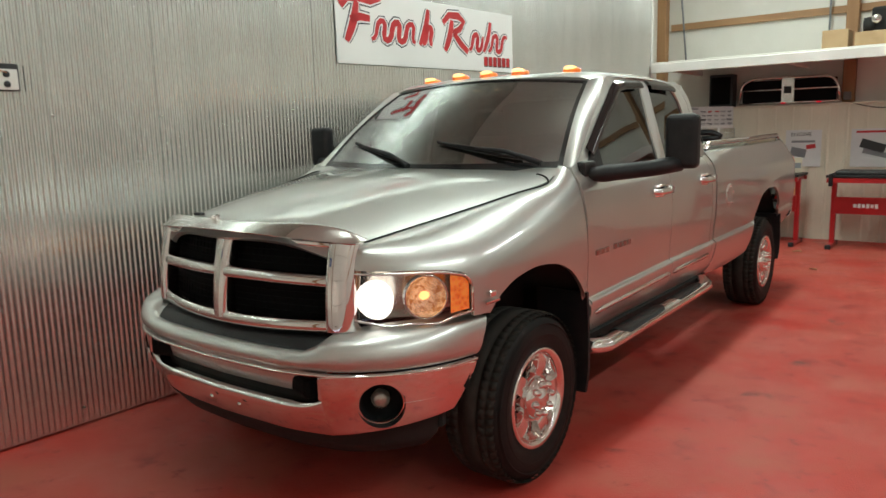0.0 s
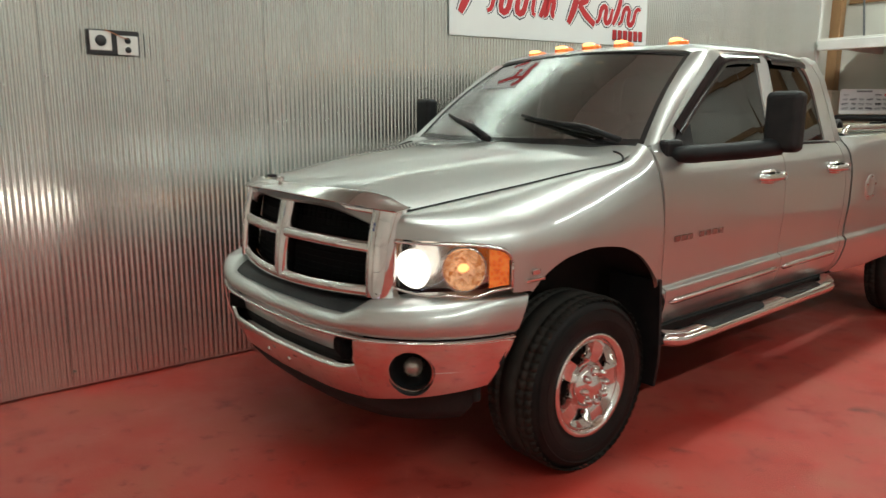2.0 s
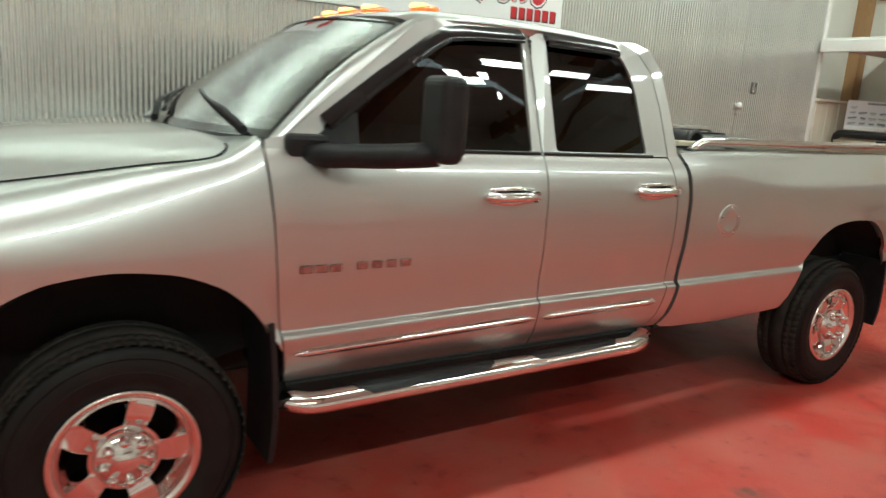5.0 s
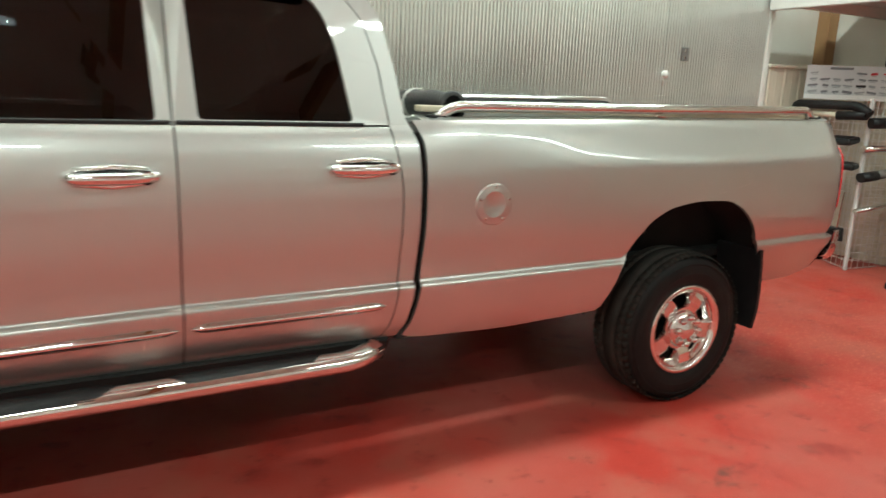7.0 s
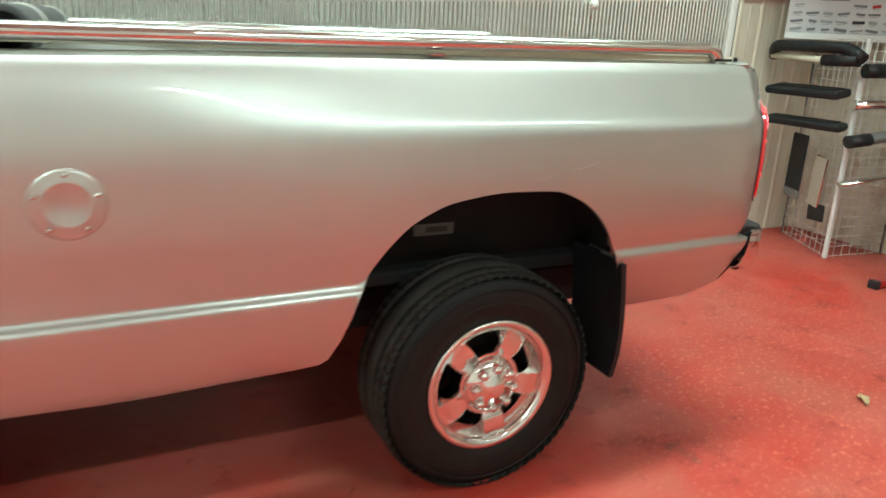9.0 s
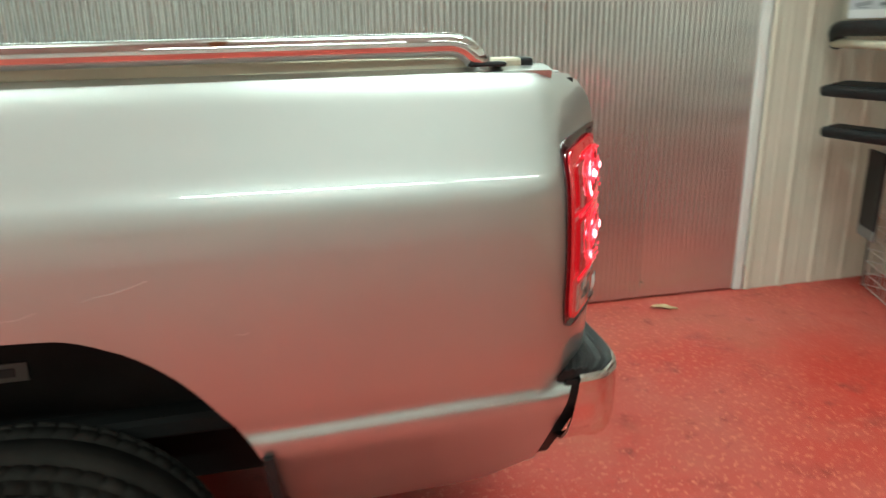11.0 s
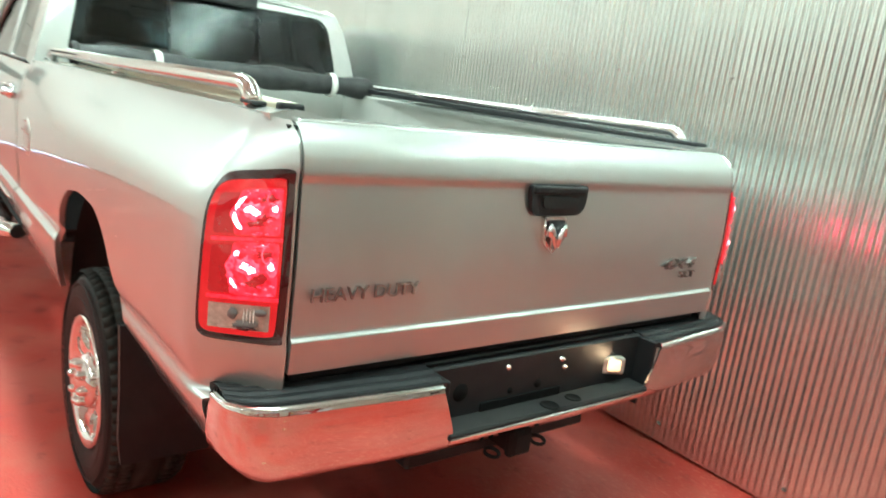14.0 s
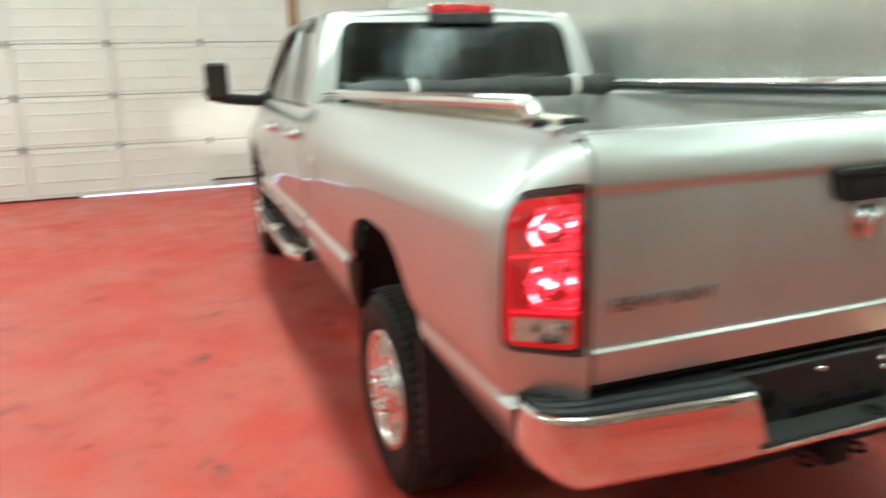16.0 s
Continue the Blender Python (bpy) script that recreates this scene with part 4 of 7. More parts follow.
part("grille_bar", fixed(bar(lambda t: (-0.61 + 1.22 * t, 0.868 - 0.012 * (1 - (2 * t - 1) ** 2), 0, 1), 0.058, 0.058, 0.035)), CHROME, grille)
part("grille_bar", fixed(bar(lambda t: (-0.60 + 1.20 * t, 1.040 + 0.012 * (1 - (2 * t - 1) ** 2), 0, 1), 0.050, 0.050, 0.035)), CHROME, grille)
part("grille_bar", fixed(bar(lambda t: (0.0, 0.86 + 0.34 * t, 1, 0), 0.075, 0.095, 0.042)), CHROME, grille)
for s in (-1, 1):
    part("grille_bar", fixed(bar(lambda t: (s * (0.594 - 0.006 * t), 0.85 + 0.345 * t, 1, 0), 0.100, 0.105, 0.048)), CHROME, grille)
part("grille_mesh", sheet(lambda y, z: (grille_x(y, z) + 0.055, y, z), spread(-0.62, 0.62, 12), spread(0.84, 1.20, 6), (-1, 0, 0), 0.01), MESHDARK, grille, "black grille mesh")
bm = bmesh.new()
for k in range(34):
    y = -0.60 + 1.2 * k / 33
    tube([(grille_x(y, 0.86) + 0.048, y, 0.86), (grille_x(y, 1.19) + 0.048, y, 1.19)], 0.0025, 4, bm)
for k in range(12):
    z = 0.875 + 0.027 * k
    tube([(grille_x(y, z) + 0.046, y, z) for y in spread(-0.6, 0.6, 9)], 0.0025, 4, bm)
part("mesh_wire", bm, MESHDARK, grille)

# headlamps: clear lens over reflector bowls, amber corner
for s in (-1, 1):
    def lens_top(x):
        return smooth_curve(x, [(-0.82, 1.072), (-0.65, 1.074), (-0.53, 1.056), (-0.497, 1.035), (-0.484, 1.0)])

    def lens_low(x):
        return smooth_curve(x, [(-0.82, 0.893), (-0.74, 0.868), (-0.69, 0.876), (-0.62, 0.872), (-0.55, 0.895), (-0.484, 0.905)])

    def lens_skin(depth, out_by=0.0):
        def fn(x, v):
            z = lens_low(x) + (lens_top(x) - lens_low(x)) * v
            return (x + depth * 0.5, s * (corner(x) + out_by - depth), z)
        return fn
    xs = spread(-0.812, -0.486, 26)
    vs = [k / 10 for k in range(11)]
    lamp = part("headlamp", sheet(lens_skin(0.115), xs, vs, (-1, s, 0), 0.004), LAMPGREY, truck, "lit headlamp with amber corner lens")
    part("lens", sheet(lens_skin(0.0, 0.003), xs, vs, (-1, s, 0), 0.003), CLEAR, lamp, "clear headlamp lens")
    part("amber_corner", sheet(lens_skin(0.012), spread(-0.565, -0.492, 8), [0.06 + 0.88 * v for v in vs], (-1, s, 0), 0.004), AMBER, lamp, "amber corner lens")
    rim = bmesh.new()
    for low in (False, True):
        tube([(x, s * (corner(x) + 0.003), (lens_low(x) if low else lens_top(x))) for x in spread(-0.812, -0.486, 22)], 0.006, 6, rim)
    tube([(-0.485, s * (corner(-0.485) + 0.003), z) for z in spread(0.905, 1.0, 5)], 0.006, 6, rim)
    part("lamp_rim", rim, CHROME, lamp)
    for cx, r, mat in ((-0.767, 0.078, BEAM), (-0.645, 0.086, None)):
        a = math.atan2(corner(cx + 0.02) - corner(cx - 0.02), 0.04)
        nx, ny = -math.sin(a), s * math.cos(a)
        d = Vector((-0.82, s * 0.57, 0)) if cx < -0.7 else Vector((-0.60, s * 0.80, 0))
        cen = Vector((cx, s * corner(cx), 0.972)) + d * -0.034
        turn = d.to_track_quat("X", "Z").to_matrix().to_4x4()
        if mat:
            def beam_fn(rr, t):
                x = cx + r * rr * math.cos(t) * 0.44
                return (x + 0.004, s * (corner(x) - 0.005 + 0.004 * (1 - rr * rr)), 0.972 + r * rr * math.sin(t))
            part("low_beam", fixed(sheet(beam_fn, [0.02, 0.3, 0.6, 0.85, 1.0], [2 * math.pi * k / 32 for k in range(33)], (-1, s, 0))), BEAM, lamp, "lit low beam")
        else:
            bowl = lathe([(r, 0.0), (r * 0.95, -0.02), (r * 0.7, -0.045), (r * 0.3, -0.06), (0.0, -0.064)], "x", (0, 0, 0), 28)
            bmesh.ops.transform(bowl, matrix=Matrix.Translation(cen) @ turn, verts=bowl.verts)
            part("turn_bowl", bowl, TURNBOWL, lamp, "faceted turn lamp bowl lit amber")
            edge = lathe([(r - 0.004, -0.012), (r - 0.005, 0.004), (r + 0.001, 0.007), (r + 0.005, 0.0), (r + 0.004, -0.02)], "x", (0, 0, 0), 32)
            bmesh.ops.transform(edge, matrix=Matrix.Translation(cen) @ turn, verts=edge.verts)
            part("turn_ring", edge, CHROME, lamp, "chrome ring round the turn lamp")
            glass = lathe([(0.0, 0.022), (r * 0.45, 0.018), (r * 0.8, 0.009), (r - 0.003, 0.0)], "x", (0, 0, 0), 28)
            bmesh.ops.transform(glass, matrix=Matrix.Translation(cen) @ turn, verts=glass.verts)
            part("turn_glass", glass, CLEAR, lamp)
            bulb = bmesh.new()
            bmesh.ops.create_uvsphere(bulb, u_segments=12, v_segments=8, radius=0.017)
            bmesh.ops.scale(bulb, vec=(1.5, 1, 1), verts=bulb.verts)
            bmesh.ops.translate(bulb, vec=cen - d * 0.030, verts=bulb.verts)
            part("turn_bulb", bulb, AMBERGLOW, lamp, "glowing amber bulb")

# front bumper
def bump_x(y):
    """Front outline of the bumper."""
    return smooth_curve(abs(y), [(0.0, -1.055), (0.35, -1.038), (0.60, -0.982), (0.70, -0.935), (0.78, -0.872), (0.86, -0.785), (0.93, -0.665), (0.965, -0.565), (0.985, -0.465), (0.992, -0.40)])


PATHB = [(y, bump_x(y)) for y in spread(0, 0.9915, 500)] + [(0.992, -0.40), (0.992, -0.38)]
ARC = [0]
for (y0, x0), (y1, x1) in zip(PATHB, PATHB[1:]):
    ARC.append(ARC[-1] + math.hypot(y1 - y0, x1 - x0))


def at_arc(a):
    """Place and outward direction at an arc length from the bumper's middle; a < 0 lies on the driver's side."""
    m = min(abs(a), ARC[-1])
    y, x = float(np.interp(m, ARC, [p[0] for p in PATHB])), float(np.interp(m, ARC, [p[1] for p in PATHB]))
    e = 0.01
    y0, y1 = (float(np.interp(q, ARC, [p[0] for p in PATHB])) for q in (max(m - e, 0), min(m + e, ARC[-1])))
    x0, x1 = (float(np.interp(q, ARC, [p[1] for p in PATHB])) for q in (max(m - e, 0), min(m + e, ARC[-1])))
    ln = math.hypot(x1 - x0, y1 - y0)
    sg = -1 if a < 0 else 1
    return x, sg * y, -(y1 - y0) / ln, sg * (x1 - x0) / ln


def arc_of_y(y):
    return float(np.interp(y, [p[0] for p in PATHB[:500]], ARC[:500]))


def arc_end(z):
    """The bumper's rear edge slants forward towards its foot."""
    x = -0.398 - (0.87 - z) * 0.46
    return float(np.interp(x, [p[1] for p in PATHB], ARC))


def bumper_skin(section, a_max=None, thick=0.012, n=61):
    """Sweeps a section of (inset, height) round the bumper's outline."""
    def fn(u, j):
        ins, z = section[int(j)]
        y_guess = at_arc(u * (a_max or ARC[-1]))[1]
        z = z(y_guess) if callable(z) else z
        ins = ins(y_guess) if callable(ins) else ins
        x, y, nx, ny = at_arc(u * (a_max or arc_end(z)))
        return (x - nx * ins, y - ny * ins, z)
    return sheet(fn, spread(-1, 1, n), range(len(section)), (-1, 0, 0), thick)


def lamp_dip(y):
    return 0.868 - 0.02 * math.exp(-((abs(y) - 0.70) / 0.08) ** 2)


def blend(far, near):
    """far at the corners, near under the grille; each a number or a function of y."""
    def fn(y):
        k = min(max((abs(y) - 0.54) / 0.13, 0), 1)
        k = k * k * (3 - 2 * k)
        f = far(y) if callable(far) else far
        return near + (f - near) * k
    return fn


def sharp(ins):
    """A shoulder inset that shrinks towards the wheel arch."""
    return lambda y: ins * (1 - 0.8 * min(max((abs(y) - 0.90) / 0.08, 0), 1))


cover = [(blend(0.17, 0.062), blend(lamp_dip, 0.782)), (blend(sharp(0.10), 0.054), blend(lambda y: lamp_dip(y) - 0.002, 0.7865)), (blend(sharp(0.06), 0.044), blend(lambda y: lamp_dip(y) - 0.012, 0.787)),
         (blend(sharp(0.028), 0.030), blend(0.835, 0.7845)), (blend(sharp(0.012), 0.017), blend(0.812, 0.778)), (blend(0.002, 0.006), blend(0.785, 0.767)), (0.0, blend(0.760, 0.752)), (0.004, 0.738), (0.014, 0.722), (0.04, 0.712)]
bumper = part("front_bumper", bumper_skin(cover), PAINT, truck, "silver and chrome front bumper")


def pad(y, v):
    x0 = bump_x(y) + 0.058
    x1 = max(grille_x(y, 0.84) + 0.03, x0 + 0.02)
    edge = min(1, (0.62 - abs(y)) / 0.06 + 0.15)
    return (x0 + v * (x1 - x0), y, 0.784 + 0.052 * math.sin(v * 1.5) * (0.3 + 0.7 * edge))


part("bumper_pad", sheet(pad, spread(-0.615, 0.615, 31), spread(0, 1, 7), (0, 0, 1), 0.012), BLACK, bumper, "black ribbed bumper top pad")
lip = [(0.020, 0.7135), (0.006, 0.7125), (0.0, 0.7085), (0.001, 0.7035), (0.006, 0.700)]
part("chrome_lip", bumper_skin(lip, thick=0.004), CHROME, bumper)

FOG = 0.80
RAYS = 200


def chrome_face(s):
    """The chrome corner with the fog lamp's round hole, cut in the unrolled sheet."""
    def lay(a, z):
        x, y, nx, ny = at_arc(s * a)
        k = max(0.69 - z, 0) / 0.26
        ins = 0.004 + 0.085 * k * k
        return (x - nx * ins, y - ny * ins, z)
    low = lambda a: 0.435 + 0.085 * min(max((a - 0.60) / 0.65, 0), 1)
    return lay, arc_of_y, arc_end, arc_of_y(FOG), 0.086, low


for s in (-1, 1):
    lay, at_y, a_end, a_fog, r, low = chrome_face(s)
    bm = bmesh.new()
    a_in = at_y(0.600)
    zc = 0.588
    # corner sheet: rings round the hole blend out to the panel's border
    border = []
    for k in range(RAYS):
        ang = 2 * math.pi * k / RAYS
        c, q = math.cos(ang), math.sin(ang)
        top = 0.7035 - zc
        ts = []
        if c > 1e-6:
            t_try = 0.3
            for _ in range(8):
                t_try = (a_end(min(max(zc + q * t_try, 0.43), 0.72)) - a_fog) / c
                t_try = min(max(t_try, 0.01), 2.0)
            ts.append(t_try)
        if c < -1e-6:
            ts.append((a_in - a_fog) / c)
        if q > 1e-6:
            ts.append(top / q)
        if q < -1e-6:
            a_try = a_fog
            for _ in range(6):
                t_try = (low(a_try) - zc) / q
                a_try = a_fog + c * t_try
            ts.append((low(a_try) - zc) / q)
        t = min(x for x in ts if x > 0)
        border.append((ang, t))

    def ring(i, v):
        ang, t = border[int(i) % RAYS]
        rr = r + (t - r) * v
        return lay(a_fog + rr * math.cos(ang), zc + rr * math.sin(ang))
    skin = sheet(ring, range(RAYS + 1), [0, 0.04, 0.12, 0.25, 0.4, 0.55, 0.7, 0.85, 0.95, 1.0], (-1, s, 0), 0.006)
    part("bumper_corner", fixed(skin), CHROME, bumper, "chrome bumper corner")
    c0 = Vector(lay(a_fog, zc))
    d = Vector((-0.80, s * 0.60, 0.0)).normalized()
    turn = d.to_track_quat("X", "Z").to_matrix().to_4x4()
    well = lathe([(0.092, 0.0), (0.089, -0.05), (0.084, -0.12), (0.0, -0.12)], "x", (0, 0, 0), 32)
    bmesh.ops.transform(well, matrix=Matrix.Translation(c0) @ turn, verts=well.verts)
    part("fog_well", well, BLACK, bumper, "black fog lamp well")
    glass = lathe([(0.0, 0.02), (0.02, 0.018), (0.036, 0.008), (0.042, -0.01), (0.042, -0.05)], "x", (0, 0, 0), 24)
    bmesh.ops.transform(glass, matrix=Matrix.Translation(c0 - d * 0.055 + Vector((0, -s * 0.012, 0))) @ turn, verts=glass.verts)
    part("fog_lamp", glass, surface("fog_glass", (0.45, 0.43, 0.38), 0.08, 0.6, (0.3, 0.28, 0.25), 60.0, coat=1.0) if s < 0 else bpy.data.materials["fog_glass"], bumper, "round clear fog lamp")

# chrome middle below the air opening, with black opening above
def mouth(y):
    """Upper edge of the lower chrome bar: it hooks up at its ends."""
    k = min(max((abs(y) - 0.47) / 0.14, 0), 1)
    return 0.574 + 0.040 * k * k


mid_low = [(0.11, lambda y: mouth(y) - 0.004), (0.05, lambda y: mouth(y) + 0.002), (0.034, lambda y: mouth(y) - 0.003), (0.030, lambda y: mouth(y) - 0.016), (0.038, 0.525), (0.054, 0.49), (0.0735, 0.455), (0.085, 0.4365)]
part("bumper_middle", bumper_skin(mid_low, arc_of_y(0.6005), 0.006), CHROME, bumper, "chrome lower bumper bar")
part("air_opening", bumper_skin([(0.045, 0.715), (0.062, 0.705), (0.070, 0.66), (0.076, 0.612), (0.115, 0.602)], arc_of_y(0.60), 0.006), PAINT, bumper, "silver recessed panel between bumper bars")
part("air_slot", bumper_skin([(0.095, 0.612), (0.105, 0.59), (0.10, 0.55)], arc_of_y(0.60), 0.006), UNDER, bumper, "dark slot above the lower chrome bar")
for s in (-1, 1):
    # dark box stands in for the shaded tow hook hole
    part("tow_hook_hole", box(0.10, 0.16, 0.080, (bump_x(0.47) + 0.098, s * 0.475, 0.638), 0.02, 2, turn=pose(0, 0, 0, 0, 0, s * 18)), MESHDARK, bumper)
    part("bumper_return", box(0.08, 0.024, 0.10, (bump_x(0.6) + 0.052, s * 0.594, 0.648), 0.011, 3, turn=pose(0, 0, 0, 0, 0, s * 24)), CHROME, bumper)
for y in (-0.16, 0.02):
    bm = lathe([(0.0, -0.006), (0.009, -0.005), (0.012, 0.0)], "x", (bump_x(y) + 0.026, y, 0.515), 12)
    part("bolt", bm, REFLECTOR, bumper)
# black panels added to block light behind the bumper corners
for s in (-1, 1):
    part("splash_shield", box(0.04, 0.42, 0.36, (-0.56, s * 0.66, 0.60), 0.01, 1), UNDER, truck)
valance = [(0.09, lambda y: 0.44 + 0.08 * min(max((abs(y) - 0.55) / 0.4, 0), 1)), (0.11, 0.40), (0.16, 0.34), (0.22, 0.32)]
part("valance", bumper_skin(valance, thick=0.01), UNDER, bumper, "black air dam under the bumper")


# ---- bed, tailgate, rear bumper ----
BED0 = 2.565


def bed_front(z):
    return cab_end(z) + 0.028


def bed_low(x):
    return smooth_curve(x, [(2.5, 0.545), (2.8, 0.535), (3.0, 0.528), (3.3, 0.540), (3.54, 0.555), (3.58, 0.66), (3.62, 0.80), (3.68, 0.90), (3.77, 0.985), (3.90, 1.038), (4.08, 1.058), (4.24, 1.053),
                            (4.34, 1.020), (4.43, 0.955), (4.51, 0.850), (4.545, 0.79), (4.58, 0.69), (4.62, 0.575), (4.66, 0.552), (4.8, 0.548), (5.0, 0.555), (5.2, 0.605), (5.3, 0.62)])


def tail_x(z):
    """The rear face of bed corner and tailgate."""
    return smooth_curve(z, [(0.6, 5.243), (0.84, 5.271), (0.94, 5.278), (0.962, 5.280), (0.970, 5.2705), (1.02, 5.270), (1.10, 5.273), (1.28, 5.267), (1.318, 5.264), (1.338, 5.270), (1.36, 5.267), (1.395, 5.256), (1.425, 5.234), (1.442, 5.208)])


def bed_top(x):
    return line(x, [(2.5, 1.418), (3.3, 1.432), (5.2, 1.452)])


CORNER0 = 4.98


def bed_skin_at(u, z):
    """u < 1: along the side; 1 to 2: round the rear corner to the tailgate joint."""
    if u <= 1:
        a = bed_front(z)
        x = a + (CORNER0 - a) * u
        return x, side_width(x, z)
    fx = u - 1
    w = side_width(CORNER0, z)
    tuck = min(max((0.845 - z) / 0.03, 0), 1)
    xe, we = tail_x(z) - 0.004, 0.8335
    if tuck > 0:
        xe += (5.135 + 0.20 * (max(z, 0.60) - 0.62) - xe) * tuck
    fw = smooth_curve(fx, [(0, 1), (0.15, 0.998), (0.30, 0.988), (0.45, 0.957), (0.556, 0.900), (0.66, 0.735), (0.757, 0.545), (0.86, 0.335), (0.95, 0.13), (1, 0)])
    if tuck > 0:
        fw += (smooth_curve(fx, [(0, 1), (0.5, 0.985), (0.8, 0.95), (1, 0.90)]) - fw) * tuck
    return CORNER0 + (xe - CORNER0) * fx, we + (w - we) * fw


def bed_side(s):
    def fn(u, v):
        xa = BED0 + (CORNER0 - BED0) * u if u <= 1 else CORNER0 + 0.25 * (u - 1)
        lo, hi = bed_low(xa), bed_top(xa)
        if u > 1:
            hi = bed_top(5.0) - 0.006 * (u - 1)
        c = crease(min(xa, 5.2))
        z = c + v if v < 0.14 else c + 0.14 + (hi - c - 0.14) * (v - 0.14) / 0.86
        z = min(max(z, lo), hi)
        x, w = bed_skin_at(u, z)
        return (x, s * w, z)
    f = lambda x: (x - BED0) / (CORNER0 - BED0)
    us = [0] + [f(x) for x in spread(2.66, 3.48, 12)] + [f(x) for x in spread(3.53, 4.64, 54)] + [f(x) for x in spread(4.70, 4.94, 5)] + [1] + spread(1.05, 2.0, 16)
    vs = spread(-0.30, -0.05, 11) + [-0.038, -0.030, -0.024, -0.018, -0.012, -0.004, 0.004, 0.011, 0.018, 0.030, 0.05, 0.08, 0.11, 0.14] + spread(0.18, 0.86, 20) + spread(0.88, 1.0, 8)
    return sheet(fn, us, vs, (0, s, 0), 0.02, weld=True)


for s in (-1, 1):
    part("bed_side", bed_side(s), PAINT, truck, "silver bed side with a broad rear shoulder")
    # top rail cap of the bed and inner wall
    def cap_fn(x, v):
        w = side_width(x, bed_top(x)) - 0.004
        return (x, s * (w - 0.16 * v), bed_top(x) + 0.012 * math.sin(math.pi * min(v * 1.2, 1)))
    part("bed_cap", sheet(cap_fn, spread(2.58, 5.16, 20), spread(0, 1, 6), (0, 0, 1), 0.02), PAINT, truck)
    rail_ob = part("cover_rail", box(2.50, 0.060, 0.026, (3.86, s * 0.800, 1.462), 0.006, 2), CREAM if s < 0 else BLACK, truck, "cover side rail on the bed edge")
    part("rail_end", box(0.026, 0.062, 0.026, (5.122, s * 0.798, 1.462), 0.006, 2), BLACK, rail_ob, "black end cap")
    part("bed_wall", box(2.56, 0.03, 0.36, (3.87, s * 0.775, 1.255), 0.01, 1), BEDPAINT, truck)
    for x0, x1 in ((2.59, 3.46), (4.68, 5.15)):
        part("bed_wall", box(x1 - x0, 0.03, 0.20, ((x0 + x1) / 2, s * 0.775, 0.975), 0.01, 1), PAINT, truck)
    bm = lathe([(0.65, -0.10), (0.65, 0.06)], "y", (4.107, s * 0.68, 0.47), 24, a0=0.0, a1=math.pi)
    part("wheel_tub", bm, BEDPAINT, truck)
    # chrome bed rail on bent feet
    pts = bent([(2.66, s * 0.870, 1.425), (2.74, s * 0.870, 1.476), (3.8, s * 0.858, 1.486), (4.985, s * 0.842, 1.502), (5.03, s * 0.842, 1.452)], 0.06, 6)
    rail = part("bed_rail", tube(pts, 0.0225, 14), CHROME, truck, "polished chrome bed rail")
    for x in (2.66, 5.03, 3.88):
        part("rail_foot", box(0.075 if x != 3.88 else 0.05, 0.046, 0.010, (x, s * (0.870 - 0.0115 * (x - 2.66)), bed_top(x) + 0.014), 0.006, 2), BLACK if x != 3.88 else CHROME, rail)
    # wheel-arch liners
    for ax, r in ((0.0, 0.56), (4.077, 0.57)):
        r += 0.055 * (ax > 1)
        prof = [(r + 0.02, s * (0.972 if ax < 1 else 0.925)), (r + 0.02, s * 0.60), (0.30 if ax < 1 else r - 0.02, s * 0.595)]
        bm = lathe(prof, "y", (ax + 0.03, 0, 0.455), 30, a0=math.radians(14 if ax < 1 else 26), a1=math.radians(166 if ax < 1 else 174))
        if ax > 1:
            box(1.20, 0.012, 0.40, (ax + 0.02, s * 0.622, 0.89), 0.004, 1, bm)
        part("arch_liner", bm, UNDER, truck, "black wheel-arch liner")
    # tail lamp
    def lamp_fn(off, zlo=0.0, zhi=1.0, ulo=0.0, uhi=1.0, rounded_off=False):
        def fn(a, b):
            A, B = ulo + (uhi - ulo) * a, zlo + (zhi - zlo) * b
            if rounded_off:
                e, f = abs(2 * a - 1), abs(2 * b - 1)
                B = (zlo + zhi) / 2 + (zhi - zlo) * (b - 0.5) * (1 - e ** 9 * (0.075 if a < 0.5 else 0.03))
                A = (ulo + uhi) / 2 + (uhi - ulo) * (a - 0.5) * (1 - f ** 14 * 0.05)
            u = 1.578 + 0.412 * A
            top = 1.318 + 0.028 * A
            z = 0.962 + (top - 0.962) * B
            x, w = bed_skin_at(u, z)
            q = bed_skin_at(min(u + 0.02, 2.0), z)
            p = bed_skin_at(u - 0.02, z)
            tx, tw = q[0] - p[0], q[1] - p[1]
            ln = math.hypot(tx, tw) or 1
            return (x - tw / ln * off, s * (w + tx / ln * off), z)
        return fn
    g = [0.5 - 0.5 * math.cos(math.pi * k / 22) for k in range(23)]
    lamp = part("tail_lamp", sheet(lamp_fn(0.004, -0.012, 1.012, -0.01, 1.0, True), g, g, (1, s, 0), 0.004), REDRIM, truck, "lit red tail lamp")
    part("red_lens", sheet(lamp_fn(0.013, 0.034, 0.958, 0.055, 0.925, True), g, g, (1, s, 0), 0.006), REDLENS, lamp, "glowing red lens")
    part("reverse_lens", sheet(lamp_fn(0.018, 0.075, 0.225, 0.18, 0.86), g, g, (1, s, 0), 0.004), CREAMLENS, lamp, "clear reversing lamp")
    def blob(name, cu, cz, ru, rz, off, mat, rough=0.0):
        """A small painted patch, glowing or dark; rough gives it a ragged outline."""
        wob = [1 + rough * rnd.uniform(-1, 1) for k in range(18)]
        wob.append(wob[0])

        def fn(a, b):
            k = wob[int(round(b * 18))]
